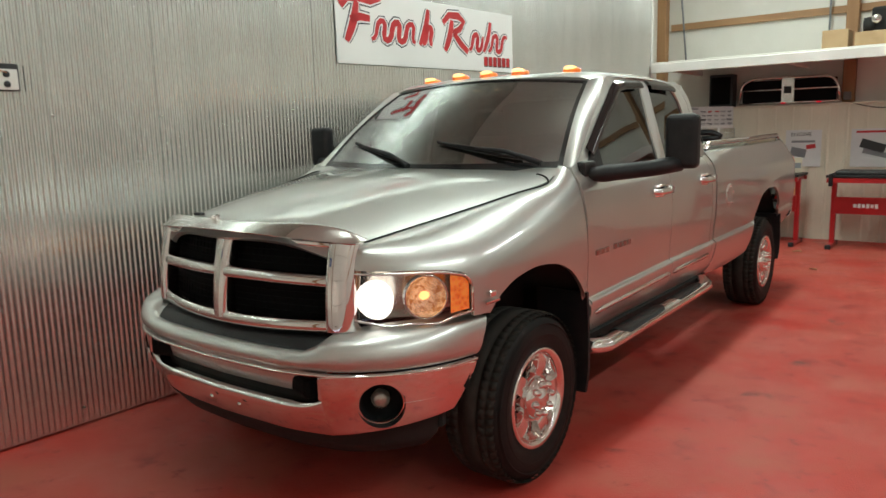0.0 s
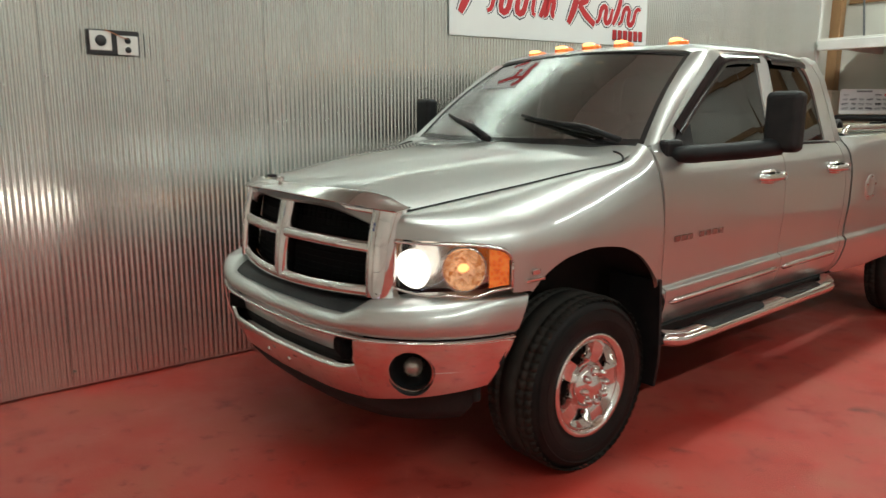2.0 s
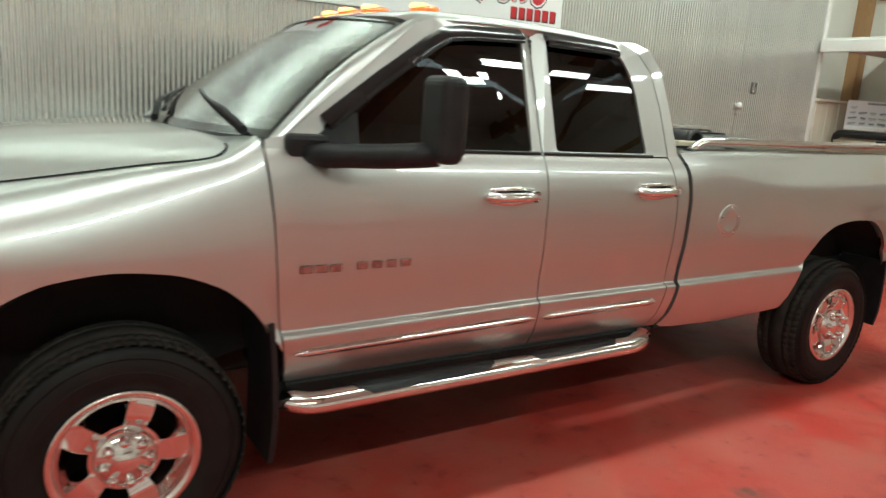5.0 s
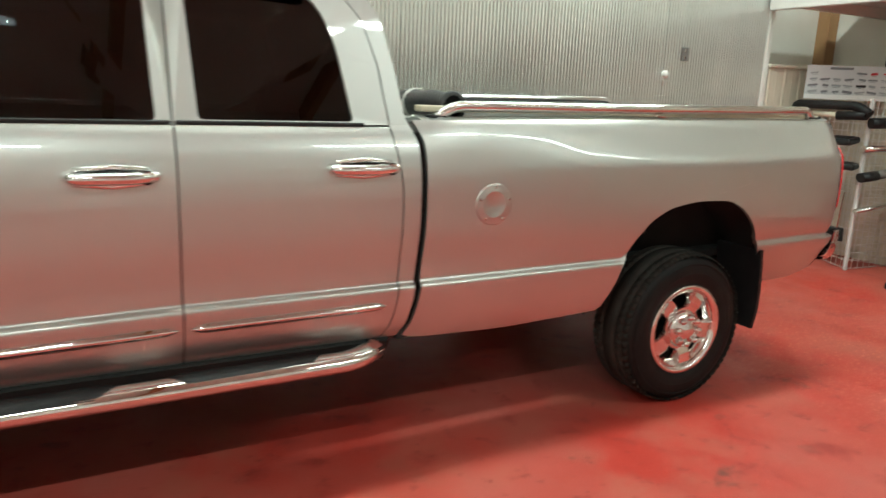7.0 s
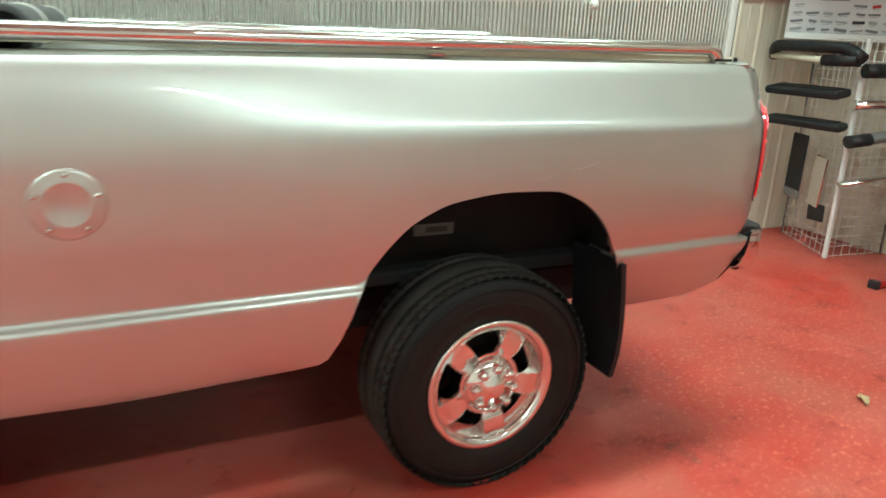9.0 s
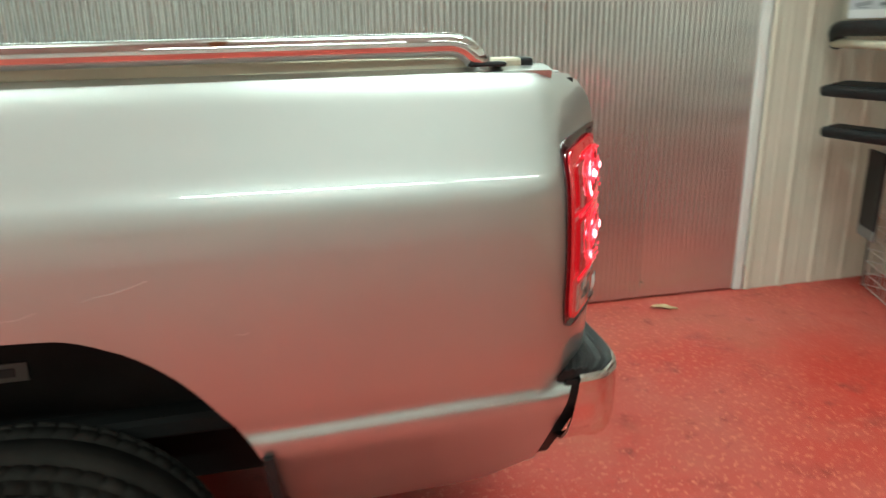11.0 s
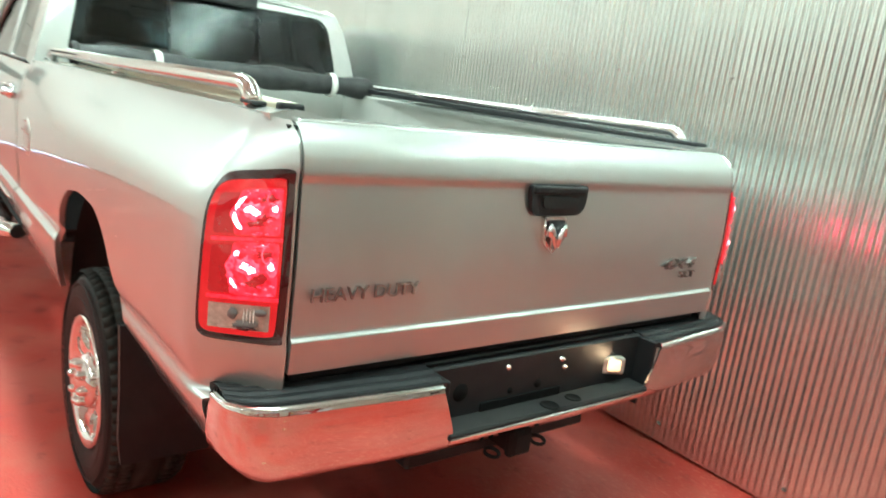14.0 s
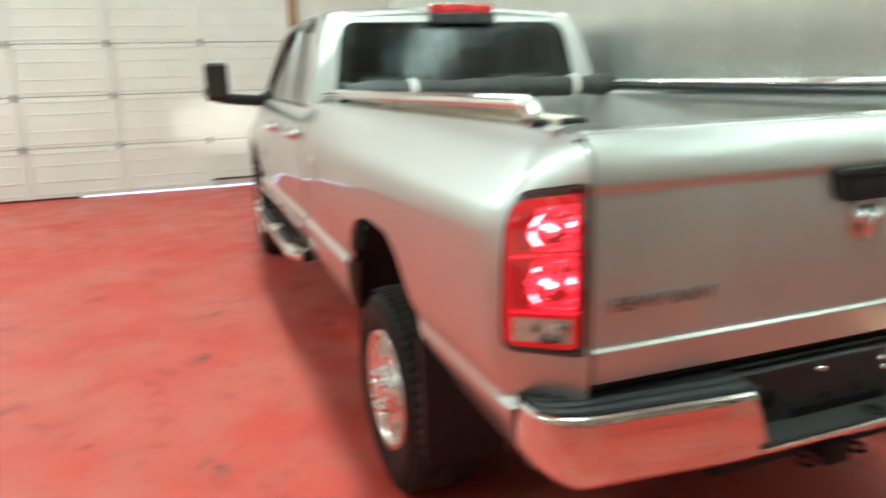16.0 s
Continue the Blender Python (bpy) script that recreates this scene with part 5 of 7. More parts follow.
            return lamp_fn(off + 0.003 * (1 - a * a))(cu + ru * k * a * math.cos(b * 2 * math.pi), cz + rz * k * a * math.sin(b * 2 * math.pi))
        part(name, fixed(sheet(fn, [0.05, 0.4, 0.75, 1.0], [k / 18 for k in range(19)], (1, s, 0))), mat, lamp)
    rnd = random.Random(31)
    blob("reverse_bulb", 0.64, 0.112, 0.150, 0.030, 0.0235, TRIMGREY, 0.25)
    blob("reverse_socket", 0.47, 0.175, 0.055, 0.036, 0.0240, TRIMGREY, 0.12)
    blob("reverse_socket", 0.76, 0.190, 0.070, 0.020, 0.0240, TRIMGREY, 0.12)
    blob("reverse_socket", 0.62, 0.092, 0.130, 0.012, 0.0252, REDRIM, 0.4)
    # white glints painted on the reversing lens
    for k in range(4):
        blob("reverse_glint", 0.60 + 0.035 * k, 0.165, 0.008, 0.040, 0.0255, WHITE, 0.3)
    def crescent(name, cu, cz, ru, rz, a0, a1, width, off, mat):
        """Painted reflection arc on a lamp bowl's rim, ragged and thin at its ends."""
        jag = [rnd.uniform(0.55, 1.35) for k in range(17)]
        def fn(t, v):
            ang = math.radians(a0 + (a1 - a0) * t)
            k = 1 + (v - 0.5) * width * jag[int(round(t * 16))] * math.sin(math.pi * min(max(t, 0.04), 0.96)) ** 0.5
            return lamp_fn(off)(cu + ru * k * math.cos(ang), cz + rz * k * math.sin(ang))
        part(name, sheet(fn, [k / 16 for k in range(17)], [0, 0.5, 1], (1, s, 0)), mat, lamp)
    for z0, z1, lit in ((0.285, 0.600, 0.6), (0.640, 0.905, 1.0)):
        h = z1 - z0
        part("lit_bowl", sheet(lamp_fn(0.0195, z0, z1, 0.40, 0.90, True), g, g, (1, s, 0), 0.003), REDGLOW, lamp, "bright red lamp bowl")
        part("dark_lens", sheet(lamp_fn(0.0192, z0 + 0.01, z1 - 0.02, 0.16, 0.43, True), g, g, (1, s, 0), 0.003), REDDARK, lamp)
        # hot spots and their halos, painted as glowing patches
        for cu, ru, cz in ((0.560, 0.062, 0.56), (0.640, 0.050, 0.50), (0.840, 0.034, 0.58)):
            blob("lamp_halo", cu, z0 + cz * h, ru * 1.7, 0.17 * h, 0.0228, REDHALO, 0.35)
            blob("lamp_bulb", cu, z0 + cz * h, ru * 0.85, 0.066 * h, 0.0262, REDBULB_SHINE, 0.35)
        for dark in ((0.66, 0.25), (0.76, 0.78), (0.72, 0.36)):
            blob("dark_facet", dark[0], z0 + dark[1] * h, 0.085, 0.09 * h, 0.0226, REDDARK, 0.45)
        # bowl reflections painted as glowing arcs
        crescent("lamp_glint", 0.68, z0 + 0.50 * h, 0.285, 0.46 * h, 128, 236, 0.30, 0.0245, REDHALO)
        crescent("lamp_reflection", 0.68, z0 + 0.50 * h, 0.285, 0.46 * h, 132, 172 if lit > 0.9 else 146, 0.19, 0.0262, REDBULB_SHINE)
        crescent("lamp_reflection", 0.68, z0 + 0.50 * h, 0.285, 0.46 * h, 180 if lit > 0.9 else 202, 230, 0.23 * lit, 0.0262, REDBULB_SHINE)
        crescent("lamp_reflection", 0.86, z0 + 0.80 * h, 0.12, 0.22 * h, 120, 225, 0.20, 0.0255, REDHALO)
        for k in range(3):
            zb = z0 + h * (0.22 + 0.28 * k)
            part("lens_flute", sheet(lamp_fn(0.0236, zb, zb + 0.010 * h, 0.44, 0.88), g, [0, 0.5, 1], (1, s, 0), 0.001), REDDARK, lamp)
        # scattered glints painted as small glowing flecks
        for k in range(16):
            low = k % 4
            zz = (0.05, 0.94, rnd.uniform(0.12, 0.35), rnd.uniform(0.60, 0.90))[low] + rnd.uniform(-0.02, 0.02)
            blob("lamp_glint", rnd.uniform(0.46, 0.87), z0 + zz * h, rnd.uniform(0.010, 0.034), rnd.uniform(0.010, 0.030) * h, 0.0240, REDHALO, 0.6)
    for zb in (0.258, 0.607):
        part("lens_rib", sheet(lamp_fn(0.0205, zb, zb + 0.020, 0.15, 0.93), g, [0, 0.5, 1], (1, s, 0), 0.004), REDGLOW, lamp)

# bed floor and front wall
for s in (-1, 1):
    # black panel stands in for the shade between cab and bed
    part("gap_filler", box(0.13, 0.03, 0.84, (2.545, s * 0.925, 0.955), 0.004, 1), UNDER, truck, "black filler panel for the shaded gap behind the cab")
part("bed_floor", box(2.58, 1.14, 0.04, (3.87, 0, 0.86), 0.004, 1), BEDPAINT, truck)
part("bed_front_wall", box(0.03, 1.56, 0.56, (2.60, 0, 1.14), 0.01, 1), BEDPAINT, truck)

# tailgate
def gate(v, z):
    y = v * 0.822
    return (tail_x(z) - 0.006 * v * v, y, z)


zs = spread(0.885, 0.94, 4) + [0.955, 0.960, 0.962, 0.965, 0.968, 0.971, 0.978, 1.0] + spread(1.04, 1.26, 6) + [1.30, 1.315, 1.322, 1.33, 1.338, 1.348, 1.36, 1.375, 1.39, 1.41, 1.425, 1.436, 1.442]
gate_ob = part("tailgate", sheet(gate, spread(-1, 1, 21), zs, (1, 0, 0), 0.05), PAINT, truck, "silver tailgate with raised lettering")
for s in (-1, 1):
    part("gate_joint", box(0.03, 0.03, 0.55, (5.200, s * 0.828, 1.160), 0.002, 1), UNDER, truck)
# dark strip stands in for the shadow below the tailgate
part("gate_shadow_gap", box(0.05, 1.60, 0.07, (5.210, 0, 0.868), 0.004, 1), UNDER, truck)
part("gate_top", box(0.10, 1.63, 0.02, (5.153, 0, 1.438), 0.008, 2), PAINT, gate_ob)
grip = rounded([(-0.163, 1.333), (0.063, 1.333), (0.054, 1.247), (-0.154, 1.247)], [0.014, 0.014, 0.036, 0.036])
latch = part("gate_handle", plate(grip, [], lambda y, z: (tail_x(1.29) + 0.012 + 0.004 * math.sin(math.pi * (z - 1.245) / 0.09), y, z), 0.02, (1, 0, 0)), BLACK, gate_ob, "black plastic tailgate handle")
part("handle_lip", box(0.018, 0.212, 0.026, (tail_x(1.29) + 0.010, -0.050, 1.319), 0.0089, 4), BLACK, latch)
hollow = rounded([(-0.118, 1.301), (0.020, 1.301), (0.014, 1.268), (-0.112, 1.268)], [0.006, 0.006, 0.016, 0.016])
part("handle_recess", plate(hollow, [], lambda y, z: (tail_x(1.29) + 0.0175, y, z), 0.002, (1, 0, 0)), UNDER, latch)
# shield emblem as plain shapes
shield_out = rounded([(-0.098, 1.245), (-0.006, 1.245), (-0.010, 1.175), (-0.052, 1.138), (-0.094, 1.175)], 0.012)
em = part("gate_emblem", plate(shield_out, [], lambda y, z: (tail_x(z) + 0.012, y, z), 0.012, (1, 0, 0)), CHROME, gate_ob, "chrome shield emblem")
inner = rounded([(-0.088, 1.236), (-0.016, 1.236), (-0.020, 1.180), (-0.052, 1.150), (-0.084, 1.180)], 0.008)
part("emblem_field", plate(inner, [], lambda y, z: (tail_x(z) + 0.0145, y, z), 0.003, (1, 0, 0)), GLOSS_BLACK, em)
for e in (-1, 1):
    horn = tube([(5.291, -0.052 + e * 0.006, 1.160), (5.291, -0.052 + e * 0.016, 1.200), (5.291, -0.052 + e * 0.026, 1.222), (5.291, -0.052 + e * 0.031, 1.192)], 0.0105, 8)
    part("emblem_horn", horn, CHROME, em)
face = Matrix(((0, 0, 1, 0), (1, 0, 0, 0), (0, 1, 0, 0), (0, 0, 0, 1)))
lettering("HEAVY DUTY", 0.046, 0.004, BADGE, gate_ob, Matrix.Translation((5.277, -0.79, 1.055)) @ face, "gate_lettering", "chrome raised lettering", widen=1.06)
lettering("4X4", 0.052, 0.004, BADGE, gate_ob, Matrix.Translation((5.276, 0.478, 1.061)) @ face, "gate_lettering", "chrome raised lettering", 0.3, 2.15)
lettering("SLT", 0.032, 0.004, BADGE, gate_ob, Matrix.Translation((5.276, 0.598, 1.028)) @ face, "gate_lettering", "chrome raised lettering", 0.0, 1.75)

# rear window, back of the cab
def back_fn(y, z):
    return (smooth_curve(z, [(1.40, 2.50), (1.62, 2.47), (1.80, 2.425), (1.90, 2.375)]), y, z)


outer = [(-0.90, 1.39), (-0.84, 1.62), (-0.79, 1.80), (-0.755, 1.885), (-0.5, 1.915), (0, 1.925), (0.5, 1.915), (0.755, 1.885), (0.79, 1.80), (0.84, 1.62), (0.90, 1.39)]
glass = rounded([(-0.775, 1.455), (-0.70, 1.855), (0.70, 1.855), (0.775, 1.455)], [0.05, 0.09, 0.09, 0.05])
part("cab_back", plate(outer, [glass], back_fn, 0.03, (1, 0, 0)), PAINT, truck)
part("cab_back_low", box(0.03, 1.84, 0.85, (2.50, 0, 0.98), 0.01, 1), PAINT, truck)
rw = part("rear_window", plate(glass, [], lambda y, z: (back_fn(y, z)[0] - 0.008, y, z), 0.004, (1, 0, 0)), REARTINT, truck, "tinted sliding rear window")
for y in (-0.26, 0.26):
    part("window_divider", box(0.012, 0.018, 0.40, (2.448, y, 1.655), 0.003, 1, turn=pose(0, 0, 0, 0, -13)), GLOSS_BLACK, rw)
bm = box(0.05, 0.40, 0.055, (2.405, 0.03, 1.930), 0.012, 3)
third = part("brake_lamp", bm, REDDARK, truck, "red high-level brake lamp")
for y in (-0.05, 0.11):
    part("cargo_lens", box(0.054, 0.085, 0.032, (2.406, y, 1.930), 0.008, 2), REDLENS, third, "red lamp window")
part("brake_lamp_base", box(0.04, 0.41, 0.062, (2.428, 0.03, 1.872), 0.01, 2), VINYL, third)

# rolled soft cover behind the cab
def roll(t, a):
    y = -0.79 + 1.58 * t
    r = 0.058 + 0.005 * math.sin(y * 9) + 0.004 * math.sin(y * 23 + a * 2)
    return (2.775 + 0.05 * t + r * 1.05 * math.cos(a), y, 1.472 + r * math.sin(a))


cover_ob = part("rolled_cover", fixed(sheet(roll, spread(0, 1, 40), [2 * math.pi * k / 22 for k in range(23)])), VINYL, truck, "rolled black vinyl bed cover")
for y in (-0.42, 0.55):
    part("cover_strap", lathe([(0.066, -0.018), (0.069, -0.010), (0.069, 0.010), (0.066, 0.018)], "y", (2.80 + 0.03 * y, y, 1.472), 24), WHITE, cover_ob)
for y in (-0.79, 0.79):
    # dark disc in place of the shade inside the hollow roll
    part("roll_end", lathe([(0.0, -0.010), (0.045, -0.010), (0.048, 0.0), (0.045, 0.010), (0.0, 0.010)], "y", (2.80 + 0.03 * y, y, 1.472), 22), MESHDARK, cover_ob, "dark disc drawn for the shaded hollow end")
    part("roll_rim", lathe([(0.046, -0.014), (0.060, -0.014), (0.064, 0.0), (0.060, 0.014), (0.046, 0.014)], "y", (2.80 + 0.03 * y, y, 1.472), 22), VINYL, cover_ob)

# rear bumper
def rb_x(y):
    return smooth_curve(abs(y), [(0.0, 5.377), (0.45, 5.370), (0.70, 5.347), (0.85, 5.332), (0.93, 5.302), (0.965, 5.243), (0.972, 5.172)])


def rb_skin(section, y0, y1, n, s):
    ys = spread(y0, y1, n)
    if y1 > 0.97:
        ys = spread(y0, 0.80, n // 2) + [0.85 + 0.1215 * math.sin(k / (n // 2) * math.pi / 2) for k in range(n // 2 + 1)]

    def fn(i, j):
        y = ys[int(i)]
        e = 1e-3
        ya, yb = max(y - e, 0), min(y + e, 0.972)
        dx, dy = rb_x(yb) - rb_x(ya), yb - ya
        ln = math.hypot(dx, dy)
        nx, ny = dy / ln, -dx / ln
        ins, z = section[int(j)]
        return (rb_x(y) - nx * ins, s * (y - ny * ins), z)
    return sheet(fn, range(len(ys)), range(len(section)), (1, s * 0.3, 0), 0.006)


wing_sec = [(0.030, 0.838), (0.008, 0.840), (0.0, 0.832), (0.002, 0.815), (0.0, 0.80), (0.0, 0.75), (0.002, 0.71), (0.008, 0.675), (0.020, 0.652), (0.036, 0.640), (0.06, 0.635)]
bar_sec = [(0.055, 0.688), (0.020, 0.692), (0.002, 0.686), (0.004, 0.67), (0.010, 0.665), (0.025, 0.648), (0.05, 0.637), (0.07, 0.634)]
rb = part("rear_bumper", rb_skin(bar_sec, 0.0, 0.40, 10, 1), CHROME, truck, "chrome rear step bumper with black tread pads")
part("bumper_bar", rb_skin(bar_sec, 0.0, 0.40, 10, -1), CHROME, rb)
for s in (-1, 1):
    # wing of the bumper, its inner edge slanting from notch top to notch foot
    ys = spread(0, 1, 26)

    def wing_fn(u, j):
        ins, z = wing_sec[int(j)]
        k = min(max((0.832 - z) / 0.145, 0), 1)
        y_in = 0.445 - 0.055 * k
        y = y_in + (0.9715 - y_in) * math.sin(u * math.pi / 2) ** 0.9 if u > 0 else y_in
        tip = min(max((y - 0.87) / 0.10, 0), 1) ** 1.5
        z = 0.840 - (0.840 - z) * (1 - 0.20 * tip)
        e = 1e-3
        ya, yb = max(y - e, 0), min(y + e, 0.972)
        dx, dy = rb_x(yb) - rb_x(ya), yb - ya
        ln = math.hypot(dx, dy)
        return (rb_x(y) - dy / ln * ins + max((y - 0.950) / 0.0215, 0) * (0.035 * min(max((z - 0.64) / 0.2, 0), 1) - 0.012), s * (y + dx / ln * ins), z)
    part("bumper_wing", sheet(wing_fn, ys, range(len(wing_sec)), (1, s * 0.3, 0), 0.006), CHROME, rb, "chrome bumper wing")

    def pad_fn(u, v):
        y = 0.43 + (0.955 - 0.43) * u
        x1 = rb_x(y) - 0.012
        x0 = min(5.15, x1 - 0.01)
        return (x0 + (x1 - x0) * v, s * y, 0.842 + 0.010 * math.sin(math.pi * min(v * 1.1, 1)) + 0.0025 * math.sin(v * 40))
    part("tread_pad", sheet(pad_fn, spread(0, 1, 14), spread(0, 1, 30), (0, 0, 1), 0.02), BLACK, rb, "black ribbed tread pad")

    # slanted black strip between bed side and bumper wing
    def end_fn(u, v):
        z = 0.610 + 0.220 * v
        x = 5.130 + 0.20 * (z - 0.62)
        return (x + 0.045 * u, s * (side_width(5.0, z) - 0.025), z)
    part("bumper_end", sheet(end_fn, spread(0, 1, 3), spread(0, 1, 6), (0, s, 0), 0.01), BLACK, rb, "black strip between bed side and bumper wing")
    part("pad_side", box(0.12, 0.012, 0.16, (5.302, s * 0.425, 0.765), 0.004, 1), BLACK, rb)
part("plate_recess", box(0.02, 0.86, 0.17, (5.284, 0, 0.765), 0.006, 1), BLACK, rb, "black number plate recess")
part("step_shelf", box(0.13, 0.82, 0.02, (5.307, 0, 0.690), 0.006, 1), UNDER, rb)
part("top_shelf", box(0.10, 0.88, 0.015, (5.207, 0, 0.845), 0.004, 1), BLACK, rb)
for y, z in ((-0.16, 0.818), (0.06, 0.812), (0.075, 0.785)):
    part("bolt", lathe([(0.0, 0.008), (0.008, 0.006), (0.010, 0.0)], "x", (5.294, y, z), 12), REFLECTOR, rb)
# near-black discs and slot laid on the surface for the shade in holes
for y, z, r in ((-0.325, 0.770, 0.026), (-0.14, 0.745, 0.010), (-0.03, 0.750, 0.014)):
    part("recess_hole", lathe([(0.0, 0.002), (r - 0.002, 0.002), (r, 0.0)], "x", (5.295, y, z), 18), MESHDARK, rb)
part("recess_slot", box(0.004, 0.32, 0.030, (5.296, -0.09, 0.712), 0.004, 1), MESHDARK, rb)
for x, y, r in ((5.345, -0.02, 0.030), (5.335, 0.09, 0.026)):
    part("ball_hole", lathe([(0.0, 0.001), (r - 0.005, 0.001), (r - 0.003, 0.003), (r, 0.0)], "z", (x, y, 0.7005), 20), MESHDARK, rb)
plate_lamp = part("plate_lamp", box(0.030, 0.078, 0.058, (5.298, 0.300, 0.762), 0.008, 2, turn=pose(0, 0, 0, 0, 0, -24)), CREAMLENS, rb, "lit number plate lamp")
part("lamp_glow", box(0.030, 0.050, 0.042, (5.298 + 0.004, 0.298, 0.764), 0.010, 3, turn=pose(0, 0, 0, 0, 0, -24)), WARMGLOW, plate_lamp)

# tow hitch under the bumper
bm = box(0.30, 0.075, 0.075, (5.13, -0.03, 0.545), 0.008, 1)
box(0.09, 0.75, 0.07, (5.12, 0, 0.51), 0.01, 1, bm)
hitch = part("tow_hitch", bm, UNDER, truck, "black tow hitch receiver")
part("hitch_mouth", box(0.03, 0.09, 0.09, (5.257, -0.03, 0.545), 0.008, 1), UNDER, hitch)
# near-black box drawn for the shade inside the receiver
part("hitch_bore", box(0.032, 0.052, 0.052, (5.259, -0.03, 0.545), 0.003, 1), MESHDARK, hitch)
for y in (-0.125, 0.065):
    bm = tube([(5.247 + 0.02 * math.cos(a), y + 0.012 * math.cos(a), 0.523 + 0.014 * math.sin(a)) for a in spread(0, 2 * math.pi, 16)], 0.006, 6)
    part("chain_loop", bm, UNDER, hitch)

# underside; floor pan, tanks and driveline are unseen, added to keep light out
for s in (-1, 1):
    # closes the light leak between step bar and sill
    part("rocker_panel", box(1.90, 0.16, 0.09, (1.46, s * 0.842, 0.505), 0.02, 2), UNDER, truck, "dark rocker panel")
part("floor_pan", box(1.95, 1.66, 0.16, (1.50, 0, 0.55), 0.03, 2), UNDER, truck)
part("fuel_tank", box(0.95, 1.30, 0.22, (3.00, 0, 0.56), 0.05, 2), UNDER, truck)
part("chassis_rail", box(5.6, 0.10, 0.16, (2.2, -0.45, 0.52), 0.01, 1), UNDER, truck)
part("chassis_rail", box(5.6, 0.10, 0.16, (2.2, 0.45, 0.52), 0.01, 1), UNDER, truck)
for ax in AXLES:
    bm = tube([(ax, -0.80, HUB), (ax, 0.80, HUB)], 0.045, 12)
    box(0.30, 0.26, 0.28, (ax, 0.0, HUB), 0.09, 3, bm)
    part("axle", bm, UNDER, truck)
part("engine_block", box(1.1, 1.10, 0.55, (-0.05, 0, 0.86), 0.05, 2), UNDER, truck)
part("bed_underside", box(2.4, 1.4, 0.05, (3.85, 0, 0.70), 0.01, 1), UNDER, truck)
# unseen blocks added to deepen the shadow on the floor
for x0, x1, w, z, nm in ((0.55, 1.55, 0.62, 0.46, "gearbox"), (1.55, 2.05, 0.50, 0.44, "transfer_case"), (2.3, 3.5, 0.95, 0.44, "fuel_tank_skid")):
    part(nm, box(x1 - x0, w, 0.20, ((x0 + x1) / 2, 0, z), 0.05, 2), UNDER, truck)
part("exhaust_pipe", tube(bent([(0.4, 0.42, 0.42), (3.4, 0.42, 0.42), (3.7, 0.60, 0.55), (4.6, 0.62, 0.52), (5.05, 0.85, 0.46)], 0.2), 0.045, 12), UNDER, truck)
part("drive_shaft", tube([(1.9, 0.0, 0.44), (4.0, 0.0, 0.40)], 0.05, 12), UNDER, truck)
part("spare_tyre", lathe([(0.20, -0.10), (0.36, -0.11), (0.385, 0.0), (0.36, 0.11), (0.20, 0.10)], "z", (4.72, 0, 0.62), 30), RUBBER, truck)

# faint scratches in the paint above the rear wheel
SCRATCH = surface("scratched_paint", (0.66, 0.65, 0.62), 0.5, 0.3)
for x0, z0, x1, z1 in ((4.17, 1.090, 4.23, 1.102), (4.29, 1.112, 4.40, 1.138), (4.53, 1.030, 4.552, 1.031), (3.778, 1.100, 3.794, 1.098)):
    pts = [(x0 + (x1 - x0) * k / 4, -side_width(x0 + (x1 - x0) * k / 4, z0 + (z1 - z0) * k / 4) - 0.0002, z0 + (z1 - z0) * k / 4 + 0.002 * math.sin(k * 2.0)) for k in range(5)]
    part("scratch", tube(pts, 0.0006, 5), SCRATCH, truck, "faint pale scratch in the paint")

# fuel filler cap: chrome-look round door with bolts
fx, fz, fs = 2.878, 1.088, -1
fy = side_width(fx, fz)
cap = part("fuel_door", lathe([(0.0, -0.003), (0.052, -0.003), (0.056, -0.0045), (0.060, -0.002), (0.080, -0.004), (0.086, -0.002), (0.088, 0.002)], "y", (fx, -fy - 0.001, fz), 36), surface("satin_silver", (0.58, 0.58, 0.555), 0.33, 0.8, coat=0.6), truck, "satin chrome round fuel door")
for k in range(5):
    a = 2 * math.pi * k / 5 + 0.3
    part("bolt", lathe([(0.0, -0.013), (0.005, -0.012), (0.007, -0.006)], "y", (fx + 0.072 * math.cos(a), -fy, fz + 0.072 * math.sin(a)), 8), REFLECTOR, cap)

